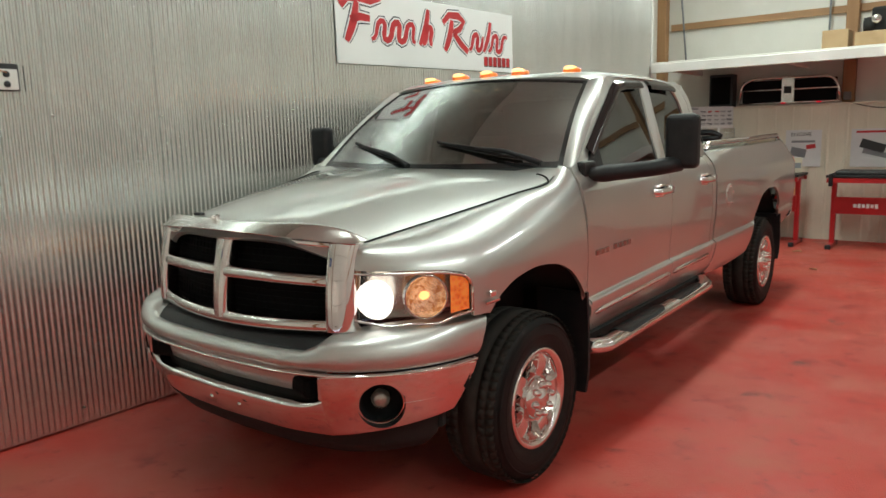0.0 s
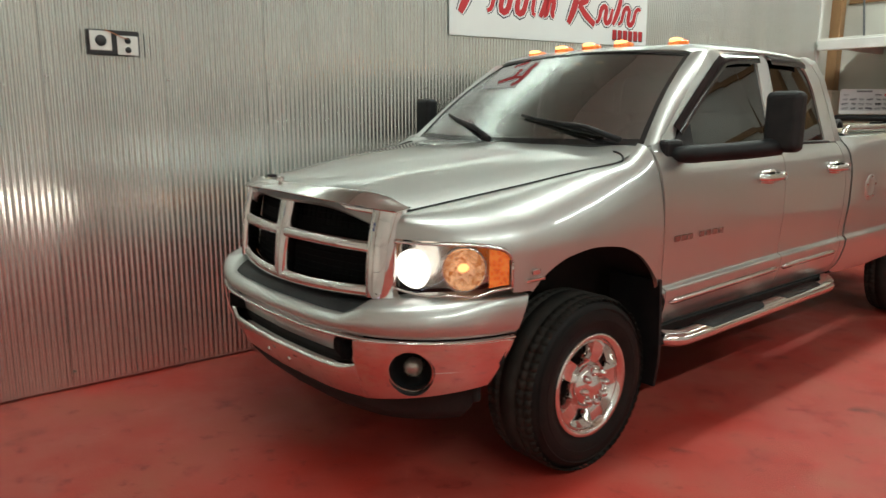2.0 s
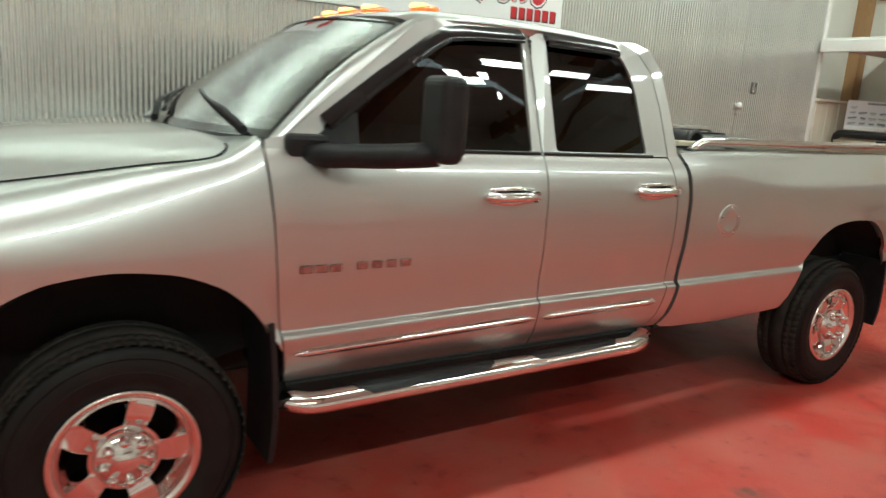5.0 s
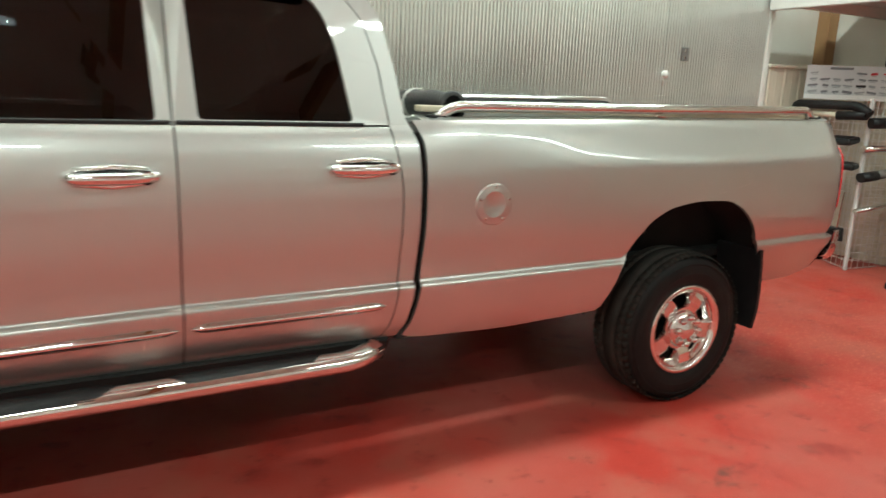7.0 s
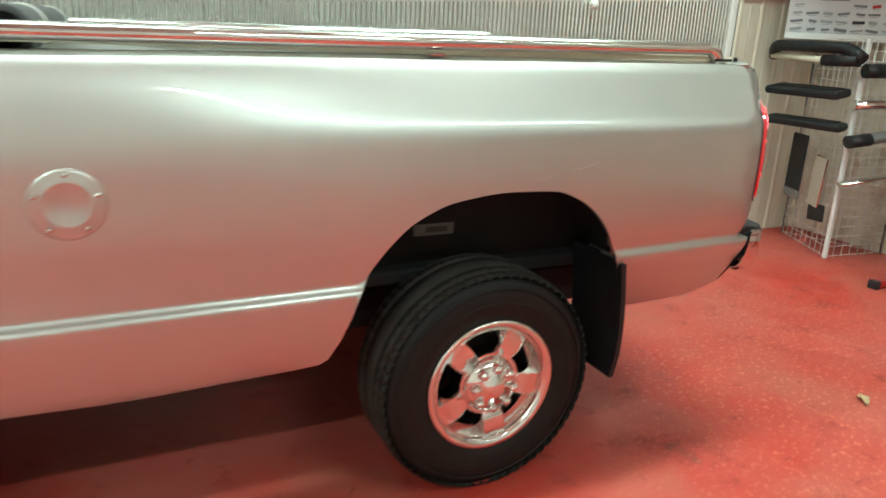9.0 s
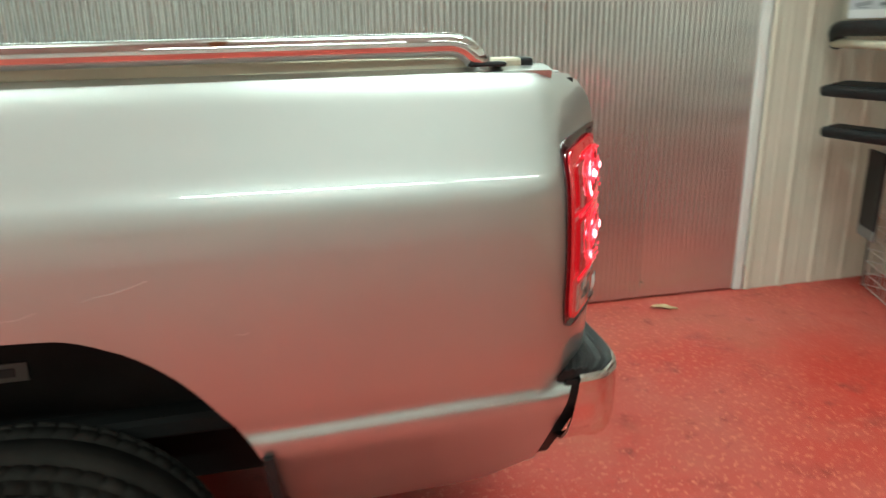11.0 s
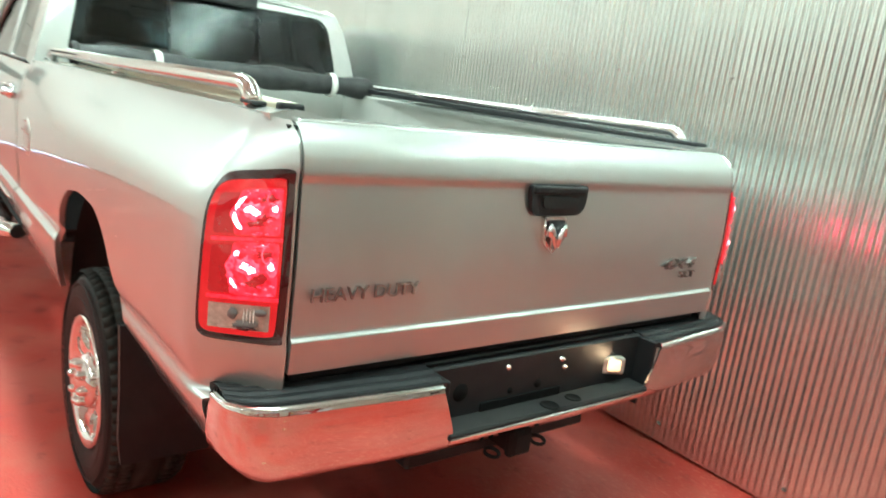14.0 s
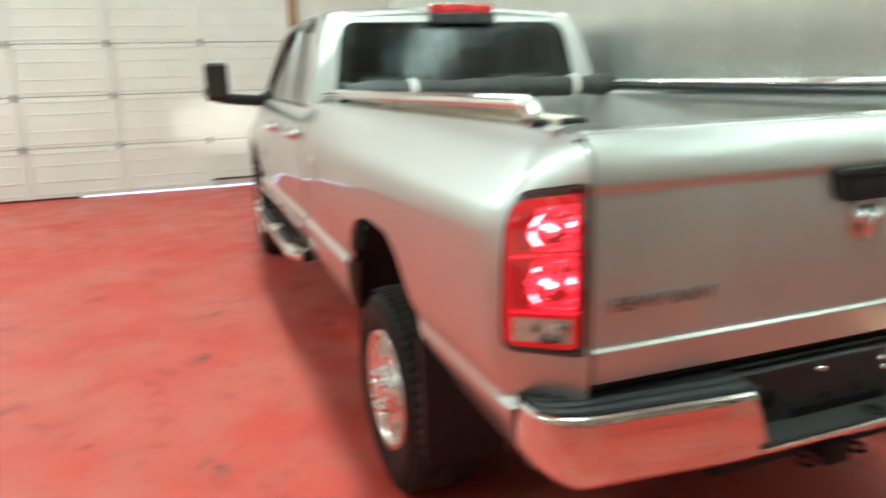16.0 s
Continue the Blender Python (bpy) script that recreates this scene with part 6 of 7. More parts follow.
# step bars
for s in (-1, 1):
    pts = bent([(0.53, s * 0.965, 0.50), (0.60, s * 1.03, 0.495), (2.26, s * 1.03, 0.51), (2.37, s * 0.965, 0.52)], 0.08, 5)
    bar_ob = part("step_bar", tube(pts, 0.055, 18, flat=0.72), CHROME, truck, "chrome oval step bar")
    for x0, x1 in ((0.78, 1.42), (1.60, 2.14)):
        def tread(u, a):
            x = x0 + (x1 - x0) * u
            r = 0.058 * (0.9 + 0.1 * min(1, min(u, 1 - u) * 12))
            return (x, s * 1.03 - s * 0.006 + r * math.cos(a), 0.499 + 0.006 * (x - 0.6) + 0.0 + r * 0.74 * math.sin(a))
        part("step_pad", sheet(tread, spread(0, 1, 24), [math.radians(d) for d in range(20, 165, 12)], (0, 0, 1), 0.004), BLACK, bar_ob, "black rubber step pad")
    for x in (0.75, 1.50, 2.20):
        part("step_bracket", box(0.04, 0.22, 0.03, (x, s * 0.92, 0.49), 0.006, 1), UNDER, bar_ob)
    # mud flaps
    for x, top, low, w in ((0.475, 0.80, 0.27, 0.30), (4.575, 0.775, 0.335, 0.30)):
        def flap(u, v):
            z = top + (low - top) * v
            return (x + 0.022 * math.sin(v * 2.6), s * (1.004 - 0.012 * max(0, v - 0.8) * 10 * (0.5 - u) - 0.29 * u), z)
        part("mud_flap", sheet(flap, spread(0, 1, 6), spread(0, 1, 10), (1, 0, 0), 0.02), BLACK, truck, "black moulded mud flap")

# faint sticker in the rear arch
part("arch_sticker", box(0.155, 0.004, 0.042, (4.005, -0.633, 0.845), 0.001, 1), TRIMGREY, truck, "small grey label inside the arch")

part("sticker_print", box(0.085, 0.004, 0.020, (4.015, -0.6355, 0.845), 0.001, 1), INKGREY, truck)

# cab interior: seats, wheel, dash
for s in (-1, 1):
    part("door_card", box(1.90, 0.05, 0.86, (1.55, s * 0.885, 0.96), 0.01, 1), SEAT, truck, "dark inner door trim")
    part("pillar_trim", box(0.12, 0.03, 0.50, (1.665, s * 0.815, 1.63), 0.01, 1, turn=pose(0, 0, 0, s * 15)), SEAT, truck)
part("dashboard", box(0.36, 1.55, 0.22, (0.86, 0, 1.30), 0.06, 3), TRIMGREY, truck)
bm = tube([(1.08 + 0.09 * math.cos(a) * 0.45, -0.40 + 0.19 * math.sin(a), 1.33 + 0.19 * math.cos(a)) for a in spread(0, 2 * math.pi, 28)], 0.014, 8)
tube([(1.08, -0.58, 1.33), (1.06, -0.40, 1.31), (1.08, -0.22, 1.33)], 0.014, 8, bm)
tube([(1.06, -0.40, 1.31), (0.90, -0.40, 1.28)], 0.03, 8, bm)
part("steering_wheel", bm, BLACK, truck, "dark steering wheel")
for x in (1.52, 2.20):
    for y in (-0.40, 0.40):
        seat = part("seat", box(0.48, 0.52, 0.16, (x - 0.10, y, 1.08), 0.06, 3), SEAT, truck, "dark cloth seat")
        part("seat_back", box(0.15, 0.52, 0.52, (x + 0.16, y, 1.32), 0.06, 3, turn=pose(0, 0, 0, 0, 12)), SEAT, seat)
        if x > 2:
            continue
        part("headrest", box(0.10, 0.26, 0.19, (x + 0.20, y, 1.655), 0.045, 3), SEAT, seat)
part("rear_mirror", box(0.03, 0.24, 0.07, (1.02, 0, 1.78), 0.02, 3), BLACK, truck)
part("cab_ceiling", sheet(lambda x, v: (roof_fn(x, v)[0], v, roof_fn(x, v)[2] - 0.045), spread(1.06, 2.34, 8), spread(-0.74, 0.74, 8), (0, 0, -1), 0.006), TRIMGREY, truck)
part("cab_wall_back", box(0.02, 1.6, 0.45, (2.47, 0, 1.20), 0.005, 1), SEAT, truck)
for y in (-0.06, 0.06):
    part("dome_lamp", box(0.03, 0.05, 0.012, (1.16, y * 1.3 + 0.04, 1.868), 0.004, 1), WARMGLOW, truck, "lit dome lamp")


# ---- wheels ----
TYRE_R, RIM_R = 0.398, 0.226


def tyre_mesh():
    """Side walls and inner skin of the tyre, turned round y, with raised rings."""
    half = 0.1275
    prof = [(RIM_R - 0.004, -half + 0.02), (RIM_R + 0.012, -half + 0.004), (0.275, -half - 0.008), (0.315, -half - 0.010), (0.357, -half + 0.002), (0.380, -half + 0.020), (0.384, -half + 0.040),
            (0.384, half - 0.04), (0.380, half - 0.02), (0.357, half - 0.002), (0.315, half + 0.01), (0.275, half + 0.008), (RIM_R + 0.012, half - 0.004), (RIM_R - 0.004, half - 0.02)]
    bm = lathe(prof, "y", (0, 0, 0), 80)
    for r in (0.292, 0.340):
        lathe([(r, -half - 0.008), (r + 0.004, -half - 0.012), (r + 0.008, -half - 0.008)], "y", (0, 0, 0), 80, bm)
    return bm


def tread_mesh():
    """One tread skin: grooves round the tyre, staggered cross slots and notched shoulders."""
    slots = 62
    half = 0.1275
    ys = [-0.1265, -0.118, -0.098, -0.0955, -0.0875, -0.085, -0.052, -0.0495, -0.0425, -0.040, 0.040, 0.0425, 0.0495, 0.052, 0.085, 0.0875, 0.0955, 0.098, 0.118, 0.1265]
    groove = [0, 0, 0, 1, 1, 0, 0, 1, 1, 0, 0, 1, 1, 0, 0, 1, 1, 0, 0, 0]

    def fn(a, j):
        j = int(j)
        y = ys[j]
        k = int(a)
        q = k % 4
        edge = max(abs(y) - 0.085, 0)
        r = TYRE_R - 0.001 - 3.2 * edge ** 1.75
        deep = 0.008 * groove[j]
        if q in (1, 2) and abs(y) > 0.09:
            deep = 0.008
        if q in (1, 2) and 0.05 < abs(y) < 0.09:
            deep = max(deep, 0.004)
        th = 2 * math.pi * (k // 4 + (0, 0.06, 0.22, 0.28)[q] + 0.12 * math.sin(y * 60)) / slots
        return ((r - deep) * math.cos(th), y, (r - deep) * math.sin(th))
    return fixed(sheet(fn, range(slots * 4 + 1), range(len(ys))))


def rim_parts():
    half = 0.1275
    lip = lathe([(RIM_R - 0.03, -half + 0.075), (RIM_R - 0.026, -half + 0.02), (RIM_R - 0.018, -half + 0.006), (RIM_R - 0.008, -half - 0.004), (RIM_R + 0.006, -half - 0.006), (RIM_R + 0.008, -half + 0.004)], "y", (0, 0, 0), 64)
    barrel = lathe([(RIM_R - 0.022, -half + 0.03), (RIM_R - 0.034, 0.0), (RIM_R - 0.034, half - 0.03), (0.0, half - 0.03)], "y", (0, 0, 0), 48)

    # face plate with five tapered windows between broad spokes
    def face_y(r):
        return smooth_curve(r, [(0.06, -half + 0.004), (0.10, -half + 0.022), (0.15, -half + 0.008), (0.185, -half + 0.009), (RIM_R - 0.020, -half + 0.020)])
    bm = bmesh.new()
    outer_r = RIM_R - 0.020
    holes = []
    for k in range(5):
        a = 2 * math.pi * (k + 0.5) / 5 + math.pi / 2
        pts = [(0.112, -0.30), (0.196, -0.42), (0.196, 0.42), (0.112, 0.30)]
        loop = []
        for (r0, t0), (r1, t1) in zip(pts, pts[1:] + pts[:1]):
            for j in range(6):
                f = j / 6
                r, t = r0 + (r1 - r0) * f, t0 + (t1 - t0) * f
                loop.append((r * math.cos(a + t), r * math.sin(a + t)))
        holes.append(rounded(loop, 0.012, 2))
    circle = [(outer_r * math.cos(2 * math.pi * k / 72), outer_r * math.sin(2 * math.pi * k / 72)) for k in range(72)]
    centre = [(0.085 * math.cos(2 * math.pi * k / 40), 0.085 * math.sin(2 * math.pi * k / 40)) for k in range(40)]
    spokes = plate(circle, holes + [centre], lambda x, z: (x, face_y(math.hypot(x, z)), z), 0.040, (0, -1, 0))
    for f in spokes.faces:
        f.smooth = abs(f.normal.y) > 0.5
    cap = lathe([(0.0, -half - 0.034), (0.030, -half - 0.034), (0.036, -half - 0.028), (0.060, -half - 0.020), (0.088, -half - 0.008), (0.099, -half + 0.010), (0.100, -half + 0.03)], "y", (0, 0, 0), 40)
    lugs = []
    for k in range(8):
        a = 2 * math.pi * (k + 0.5) / 8
        lugs.append(lathe([(0.0, -half - 0.042), (0.009, -half - 0.040), (0.016, -half - 0.030), (0.0185, -half - 0.002)], "y", (0.070 * math.cos(a), 0, 0.070 * math.sin(a)), 14))
    bevels = []
    for loop in holes:
        cx, cz = sum(q[0] for q in loop) / len(loop), sum(q[1] for q in loop) / len(loop)
        n = len(loop)

        def bev(i, v, loop=loop, cx=cx, cz=cz, n=n):
            x, z = loop[int(i) % n]
            f = 1.02 - 0.26 * v
            return (cx + (x - cx) * f, face_y(math.hypot(x, z)) - 0.003 + 0.060 * v ** 1.2, cz + (z - cz) * f)
        bevels.append(fixed(sheet(bev, range(n + 1), [0, 0.08, 0.3, 0.6, 1.0])))
    return lip, barrel, spokes, cap, lugs, bevels


WHEEL_DARK = surface("brake_dark", (0.03, 0.028, 0.026), 0.5, 0.5, (0.05, 0.045, 0.04), 20.0)
proto = new("wheel")
proto.parent = truck
tyre = part("tyre", tyre_mesh(), RUBBER, proto, "black all-terrain tyre")
part("tread", tread_mesh(), TREAD, tyre, "dusty grooved tread")
lip, barrel, spokes, cap, lugs, bevels = rim_parts()
part("rim", lip, CHROME, proto, "polished chrome rim")
part("barrel", barrel, WHEEL_DARK, proto)
part("spokes", spokes, CHROME, proto, "five broad chrome spokes")
part("hub_cap", cap, CHROME, proto, "chrome hub cap")
for bm in lugs:
    part("lug_nut", bm, CHROME, proto)
for bm in bevels:
    part("spoke_edge", bm, CHROME, proto)
WHEEL_Y = 0.862
proto.matrix_basis = pose(AXLES[0], -WHEEL_Y, HUB, 0, 16)
copy_thing(proto, pose(AXLES[1], -WHEEL_Y, HUB, 0, 27))
copy_thing(proto, pose(AXLES[0], WHEEL_Y, HUB, 0, 30, 180))
copy_thing(proto, pose(AXLES[1], WHEEL_Y, HUB, 0, 50, 180))


# ---- things on the walls and at the back of the hall ----
INK = surface("black_ink", (0.02, 0.02, 0.022), 0.5)
NAVY = surface("navy_ink", (0.020, 0.022, 0.045), 0.5)
REDINK = surface("red_ink", (0.55, 0.02, 0.025), 0.45)
SIGNWHITE = surface("sign_white", (0.84, 0.84, 0.83), 0.35, 0.0, (0.80, 0.80, 0.79), 2.0)
REDSTEEL = surface("red_steel", (0.42, 0.012, 0.014), 0.35, 0.0, (0.34, 0.01, 0.012), 6.0, coat=0.3)
CARD = surface("cardboard", (0.45, 0.31, 0.17), 0.8, 0.0, (0.38, 0.25, 0.13), 5.0)
PAPER = surface("poster_paper", (0.58, 0.60, 0.62), 0.45, 0.0, (0.66, 0.67, 0.68), 3.0)
GREYINK = surface("grey_ink", (0.20, 0.21, 0.23), 0.5)
BLUEINK = surface("blue_ink", (0.05, 0.10, 0.28), 0.5)
WIRE = surface("white_wire", (0.75, 0.74, 0.72), 0.4)

wall_turn = math.degrees(math.atan2(wall_y(1) - wall_y(0), 1))


def on_wall(x, z, lean=0.0):
    """A pose on the steel wall: local x along it, local z up, front towards -y."""
    return pose(x, wall_y(x) - 0.013, z, 0, -lean, wall_turn)


def ribbon(pts, width, y, into=None, thick=0.003):
    """A flat stroke along 2D points (x, z), tapering at its ends."""
    bm = bmesh.new()
    P = [Vector(p) for p in pts]
    n = len(P)

    def fn(i, j):
        i = int(i)
        d = (P[min(i + 1, n - 1)] - P[max(i - 1, 0)]).normalized()
        nn = Vector((-d.y, d.x))
        w = width * (0.45 + 0.55 * math.sin(math.pi * (i + 0.6) / (n + 0.2)) ** 0.6)
        q = P[i] + nn * w * (j - 0.5)
        return (q.x, y, q.y)
    bm.free()
    return sheet(fn, range(n), [0, 1], (0, -1, 0), thick, into)


def slant(x, z, h, lean=0.42, n=9):
    """A tall leaning pen stroke."""
    return [(x + lean * h * k / (n - 1) + 0.02 * math.sin(math.pi * k / (n - 1)), z + h * k / (n - 1)) for k in range(n)]


def swell(x, z, w, h, humps, n=34):
    """A leaning wave of pen strokes, of no letter."""
    out = []
    for k in range(n):
        t = k / (n - 1)
        up = 0.5 - 0.5 * math.cos(2 * math.pi * humps * t)
        out.append((x + w * t + 0.26 * h * up + 0.10 * h * math.sin(4 * math.pi * humps * t), z + h * up))
    return out


# big wall sign: white board with red, black-edged script strokes
sign = thing("wall_sign", "white sign board with red script on steel wall", "sign")
sign.matrix_world = on_wall(1.225, 2.150, 1.2)
part("board", box(2.46, 0.012, 0.56, (1.23, -0.008, 0.28), 0.003, 1), SIGNWHITE, sign)
strokes = [(slant(0.10, 0.17, 0.30), 0.075), ([(0.05, 0.43), (0.12, 0.50), (0.25, 0.515), (0.38, 0.50), (0.50, 0.53)], 0.085), ([(0.15, 0.335), (0.26, 0.36), (0.37, 0.355)], 0.06),
           (swell(0.38, 0.20, 0.54, 0.15, 3.0), 0.056), (slant(0.98, 0.19, 0.30), 0.062), (swell(1.02, 0.20, 0.13, 0.14, 1.0, 16), 0.055),
           (slant(1.33, 0.16, 0.27), 0.072), ([(1.31, 0.40), (1.40, 0.47), (1.54, 0.475), (1.62, 0.43), (1.56, 0.36), (1.46, 0.325)], 0.066), ([(1.47, 0.32), (1.56, 0.24), (1.68, 0.165)], 0.062),
           (swell(1.70, 0.19, 0.22, 0.14, 1.4, 20), 0.052), (slant(1.94, 0.18, 0.28), 0.056), (swell(2.02, 0.19, 0.28, 0.15, 1.6, 22), 0.050)]
for pts, w in strokes:
    edge = part("script_edge", ribbon(pts, w + 0.052, -0.0150, thick=0.001), NAVY, sign)
    part("script_gap", ribbon(pts, w + 0.030, -0.0165, thick=0.001), SIGNWHITE, edge)
for pts, w in strokes:
    part("script_stroke", ribbon(pts, w, -0.0185, thick=0.0015), REDINK, sign)
for k in range(6):
    xk = 1.965 + 0.078 * k
    mark = part("small_mark_shade", box(0.062, 0.003, 0.092, (xk + 0.008, -0.0160, 0.088), 0.006, 1), INK, sign)
    part("small_mark", box(0.052, 0.003, 0.085, (xk, -0.0190, 0.094), 0.006, 1), REDINK, mark)

# two switch plates in a black backing box
gang = thing("switch_box", "black wall box with two white outlet plates", "outlet box")
gang.matrix_world = on_wall(-1.185, 1.94)
part("backing", box(0.275, 0.03, 0.135, (0, -0.004, 0), 0.006, 1), INK, gang)
for dx, dz, holes in ((-0.068, 0.008, ((0, 0, 0.030),)), (0.072, -0.012, ((0, 0.026, 0.017), (0, -0.024, 0.017)))):
    pl = part("cover_plate", box(0.112, 0.008, 0.104, (dx, -0.022, dz), 0.004, 2), WHITE, gang, "white cover plate")
    for hx, hz, r in holes:
        part("socket", lathe([(0.0, -0.004), (r * 0.9, -0.004), (r, 0.0)], "y", (dx + hx, -0.027, dz + hz), 20), INK, pl)
part("loose_wire", tube([(-0.045, -0.03, 0.066), (0.0, -0.036, 0.048), (0.04, -0.034, 0.030), (0.075, -0.030, 0.022)], 0.003, 6), surface("copper_wire", (0.55, 0.22, 0.10), 0.4, 0.8), gang)

# light switch and hanging knob farther along
sw = thing("light_switch", "grey light switch plate on the steel wall", "light switch")
sw.matrix_world = on_wall(6.30, 1.92)
part("plate", box(0.075, 0.010, 0.115, (0, -0.006, 0), 0.004, 2), TRIMGREY, sw)
for dz in (-0.028, 0.028):
    part("toggle", box(0.026, 0.014, 0.030, (0, -0.012, dz), 0.004, 1), REFLECTOR, sw)
kn = thing("door_knob", "round white knob with plate on the steel wall", "knob")
kn.matrix_world = on_wall(6.065, 1.735)
part("knob", lathe([(0.0, -0.062), (0.022, -0.058), (0.034, -0.044), (0.032, -0.028), (0.016, -0.018), (0.014, 0.0)], "y", (0, 0, 0), 24), WHITE, kn)
part("stem", tube([(0, -0.012, -0.02), (0, -0.012, -0.10)], 0.004, 6), REFLECTOR, kn)
# grid tower with step bars
rack = thing("display_rack", "white wire grid tower holding sample step bars", "display rack")
P, Q, R = Vector((7.84, 0.56, 0)), Vector((8.14, 1.20, 0)), Vector((8.40, 0.50, 0))
TOP = 1.60
for A, B in ((P, Q), (P, R), (Q, R)):
    n = max(int((B - A).length / 0.075), 2)
    for k in range(n + 1):
        p = A + (B - A) * k / n
        part("upright_wire", tube([(p.x, p.y, 0.01), (p.x, p.y, TOP)], 0.003 if 0 < k < n else 0.008, 5), WIRE, rack)
    for k in range(int(TOP / 0.075) + 1):
        z = 0.02 + 0.075 * k
        part("cross_wire", tube([(A.x, A.y, z), (B.x, B.y, z)], 0.003, 5), WIRE, rack)
part("corner_strip", box(0.03, 0.03, TOP, (P.x, P.y, TOP / 2 + 0.005), 0.004, 1), WIRE, rack)


def rack_bar(name, a, b, r, mat, flat, label, end=None):
    ob = thing(name, label, "step bar", group="sample step bars")
    part("bar", tube(bent([a, ((a[0] + b[0]) / 2, (a[1] + b[1]) / 2, (a[2] + b[2]) / 2 + 0.004), b], 0.05), r, 12, flat=flat), mat, ob)
    if end:
        d = (Vector(b) - Vector(a)).normalized()
        part("end_cap", tube([Vector(a) - d * 0.01, Vector(a) + d * 0.14], r * 1.12, 12, flat=flat), end, ob)
    return ob


def rack_board(y0, y1, x, z, depth, label):
    """A flat moulded step board with a ribbed pad on it."""
    ob = thing("step_board_sample", label, "step board", group="sample step boards")
    w = abs(y1 - y0)
    part("board", box(depth, w, 0.06, (x, (y0 + y1) / 2, z), 0.022, 3, turn=pose(0, 0, 0, 0, -8, 6)), BLACK, ob)
    pad = box(depth * 0.62, w * 0.86, 0.008, (x - 0.002, (y0 + y1) / 2, z + 0.032), 0.003, 1, turn=pose(0, 0, 0, 0, -8, 6))
    part("pad", pad, RUBBER, ob)
    part("bracket", box(0.10, 0.03, 0.03, (x + depth / 2 + 0.03, (y0 + y1) / 2, z - 0.01), 0.004, 1), WIRE, ob)
    return ob


rack_board(0.60, 1.18, 7.72, 1.215, 0.19, "wide flat black sample step board on rack")
rack_board(0.56, 1.18, 7.73, 0.985, 0.12, "narrow black sample step board on wire rack")
rack_bar("step_bar_sample", (7.78, 0.50, 1.385), (8.25, 0.28, 1.405), 0.046, REFLECTOR, 0.95, "silver sample step bar with black end", BLACK)
rack_bar("step_bar_sample", (7.78, 0.54, 1.150), (8.10, 0.36, 1.165), 0.042, CHROME, 0.8, "polished chrome sample step bar on rack")
rack_bar("step_bar_sample", (7.76, 0.50, 0.895), (8.25, 0.30, 0.985), 0.058, TRIMGREY, 0.7, "grey sample step bar with black end", BLACK)
rack_bar("step_bar_sample", (7.78, 0.52, 0.580), (8.20, 0.32, 0.680), 0.040, REFLECTOR, 0.5, "thin silver sample step board on rack")
guard_s = thing("bumper_sample", "black and silver sample bull bar on rack", "bull bar")
part("bar", tube(bent([(7.80, 1.30, 1.45), (7.72, 1.24, 1.53), (7.70, 0.60, 1.53), (7.70, 0.48, 1.46)], 0.06), 0.042, 10), BLACK, guard_s)
part("lower_bar", tube([(7.76, 1.28, 1.455), (7.70, 0.76, 1.440)], 0.026, 10), CREAM, guard_s)
part("lower_end", tube([(7.70, 0.78, 1.44), (7.69, 0.50, 1.45)], 0.042, 10), BLACK, guard_s)
flap_s = thing("mud_flap_sample", "black sample mud flap with pale lower edge", "mud flap")
part("flap", box(0.02, 0.22, 0.44, (7.90, 1.00, 0.66), 0.008, 1, turn=pose(0, 0, 0, 0, 0, -24)), BLACK, flap_s)
part("edge", box(0.022, 0.22, 0.07, (7.90, 1.00, 0.42), 0.008, 1, turn=pose(0, 0, 0, 0, 0, -24)), TRIMGREY, flap_s)
flap_t = thing("mud_flap_sample", "steel sample mud flap with black rubber foot", "mud flap")
part("flap", box(0.014, 0.17, 0.38, (7.83, 0.74, 0.56), 0.006, 1, turn=pose(0, 0, 0, 4, 0, -24)), REFLECTOR, flap_t)
part("foot", box(0.018, 0.22, 0.13, (7.83, 0.70, 0.33), 0.01, 1, turn=pose(0, 0, 0, -6, 0, -24)), BLACK, flap_t)
# board of product pictures on top of the rack
board = thing("picture_board", "pale printed board with small product pictures", "display board")
board.matrix_world = pose(7.75, 1.20, 1.580, 0, 0, math.degrees(math.atan2(0.53 - 1.20, 8.45 - 7.75)))
part("board", box(0.96, 0.012, 0.320, (0.48, 0, 0.160), 0.003, 1), PAPER, board)
part("lower_band", box(0.96, 0.004, 0.045, (0.48, -0.0085, 0.024), 0.001, 1), SIGNWHITE, board)
rnd = random.Random(5)
PALEINK = surface("pale_ink", (0.36, 0.38, 0.40), 0.5)
for i in range(9):
    for j in range(4):
        cx, cz = 0.065 + 0.104 * i + rnd.uniform(-0.008, 0.008), 0.075 + 0.058 * j
        w, h = 0.055 + 0.035 * rnd.random(), 0.010 + 0.014 * rnd.random()
        if j == 3 and i in (1, 2, 3):
            continue
        mat = REDINK if (i, j) in ((5, 3), (6, 3)) else rnd.choice((INK, GREYINK, GREYINK, PALEINK, PALEINK))
        a = rnd.uniform(-9, 9)
        pic = part("product_picture", box(w, 0.003, h, (cx, -0.0085, cz), 0.004, 1, turn=pose(0, 0, 0, 0, a)), mat, board)
        part("picture_foot", box(w * 0.7, 0.003, 0.005, (cx, -0.0086, cz - h * 0.5 - 0.009), 0.001, 1), PALEINK, pic)
part("title_bar", box(0.20, 0.003, 0.022, (0.30, -0.0085, 0.292), 0.002, 1), GREYINK, board)


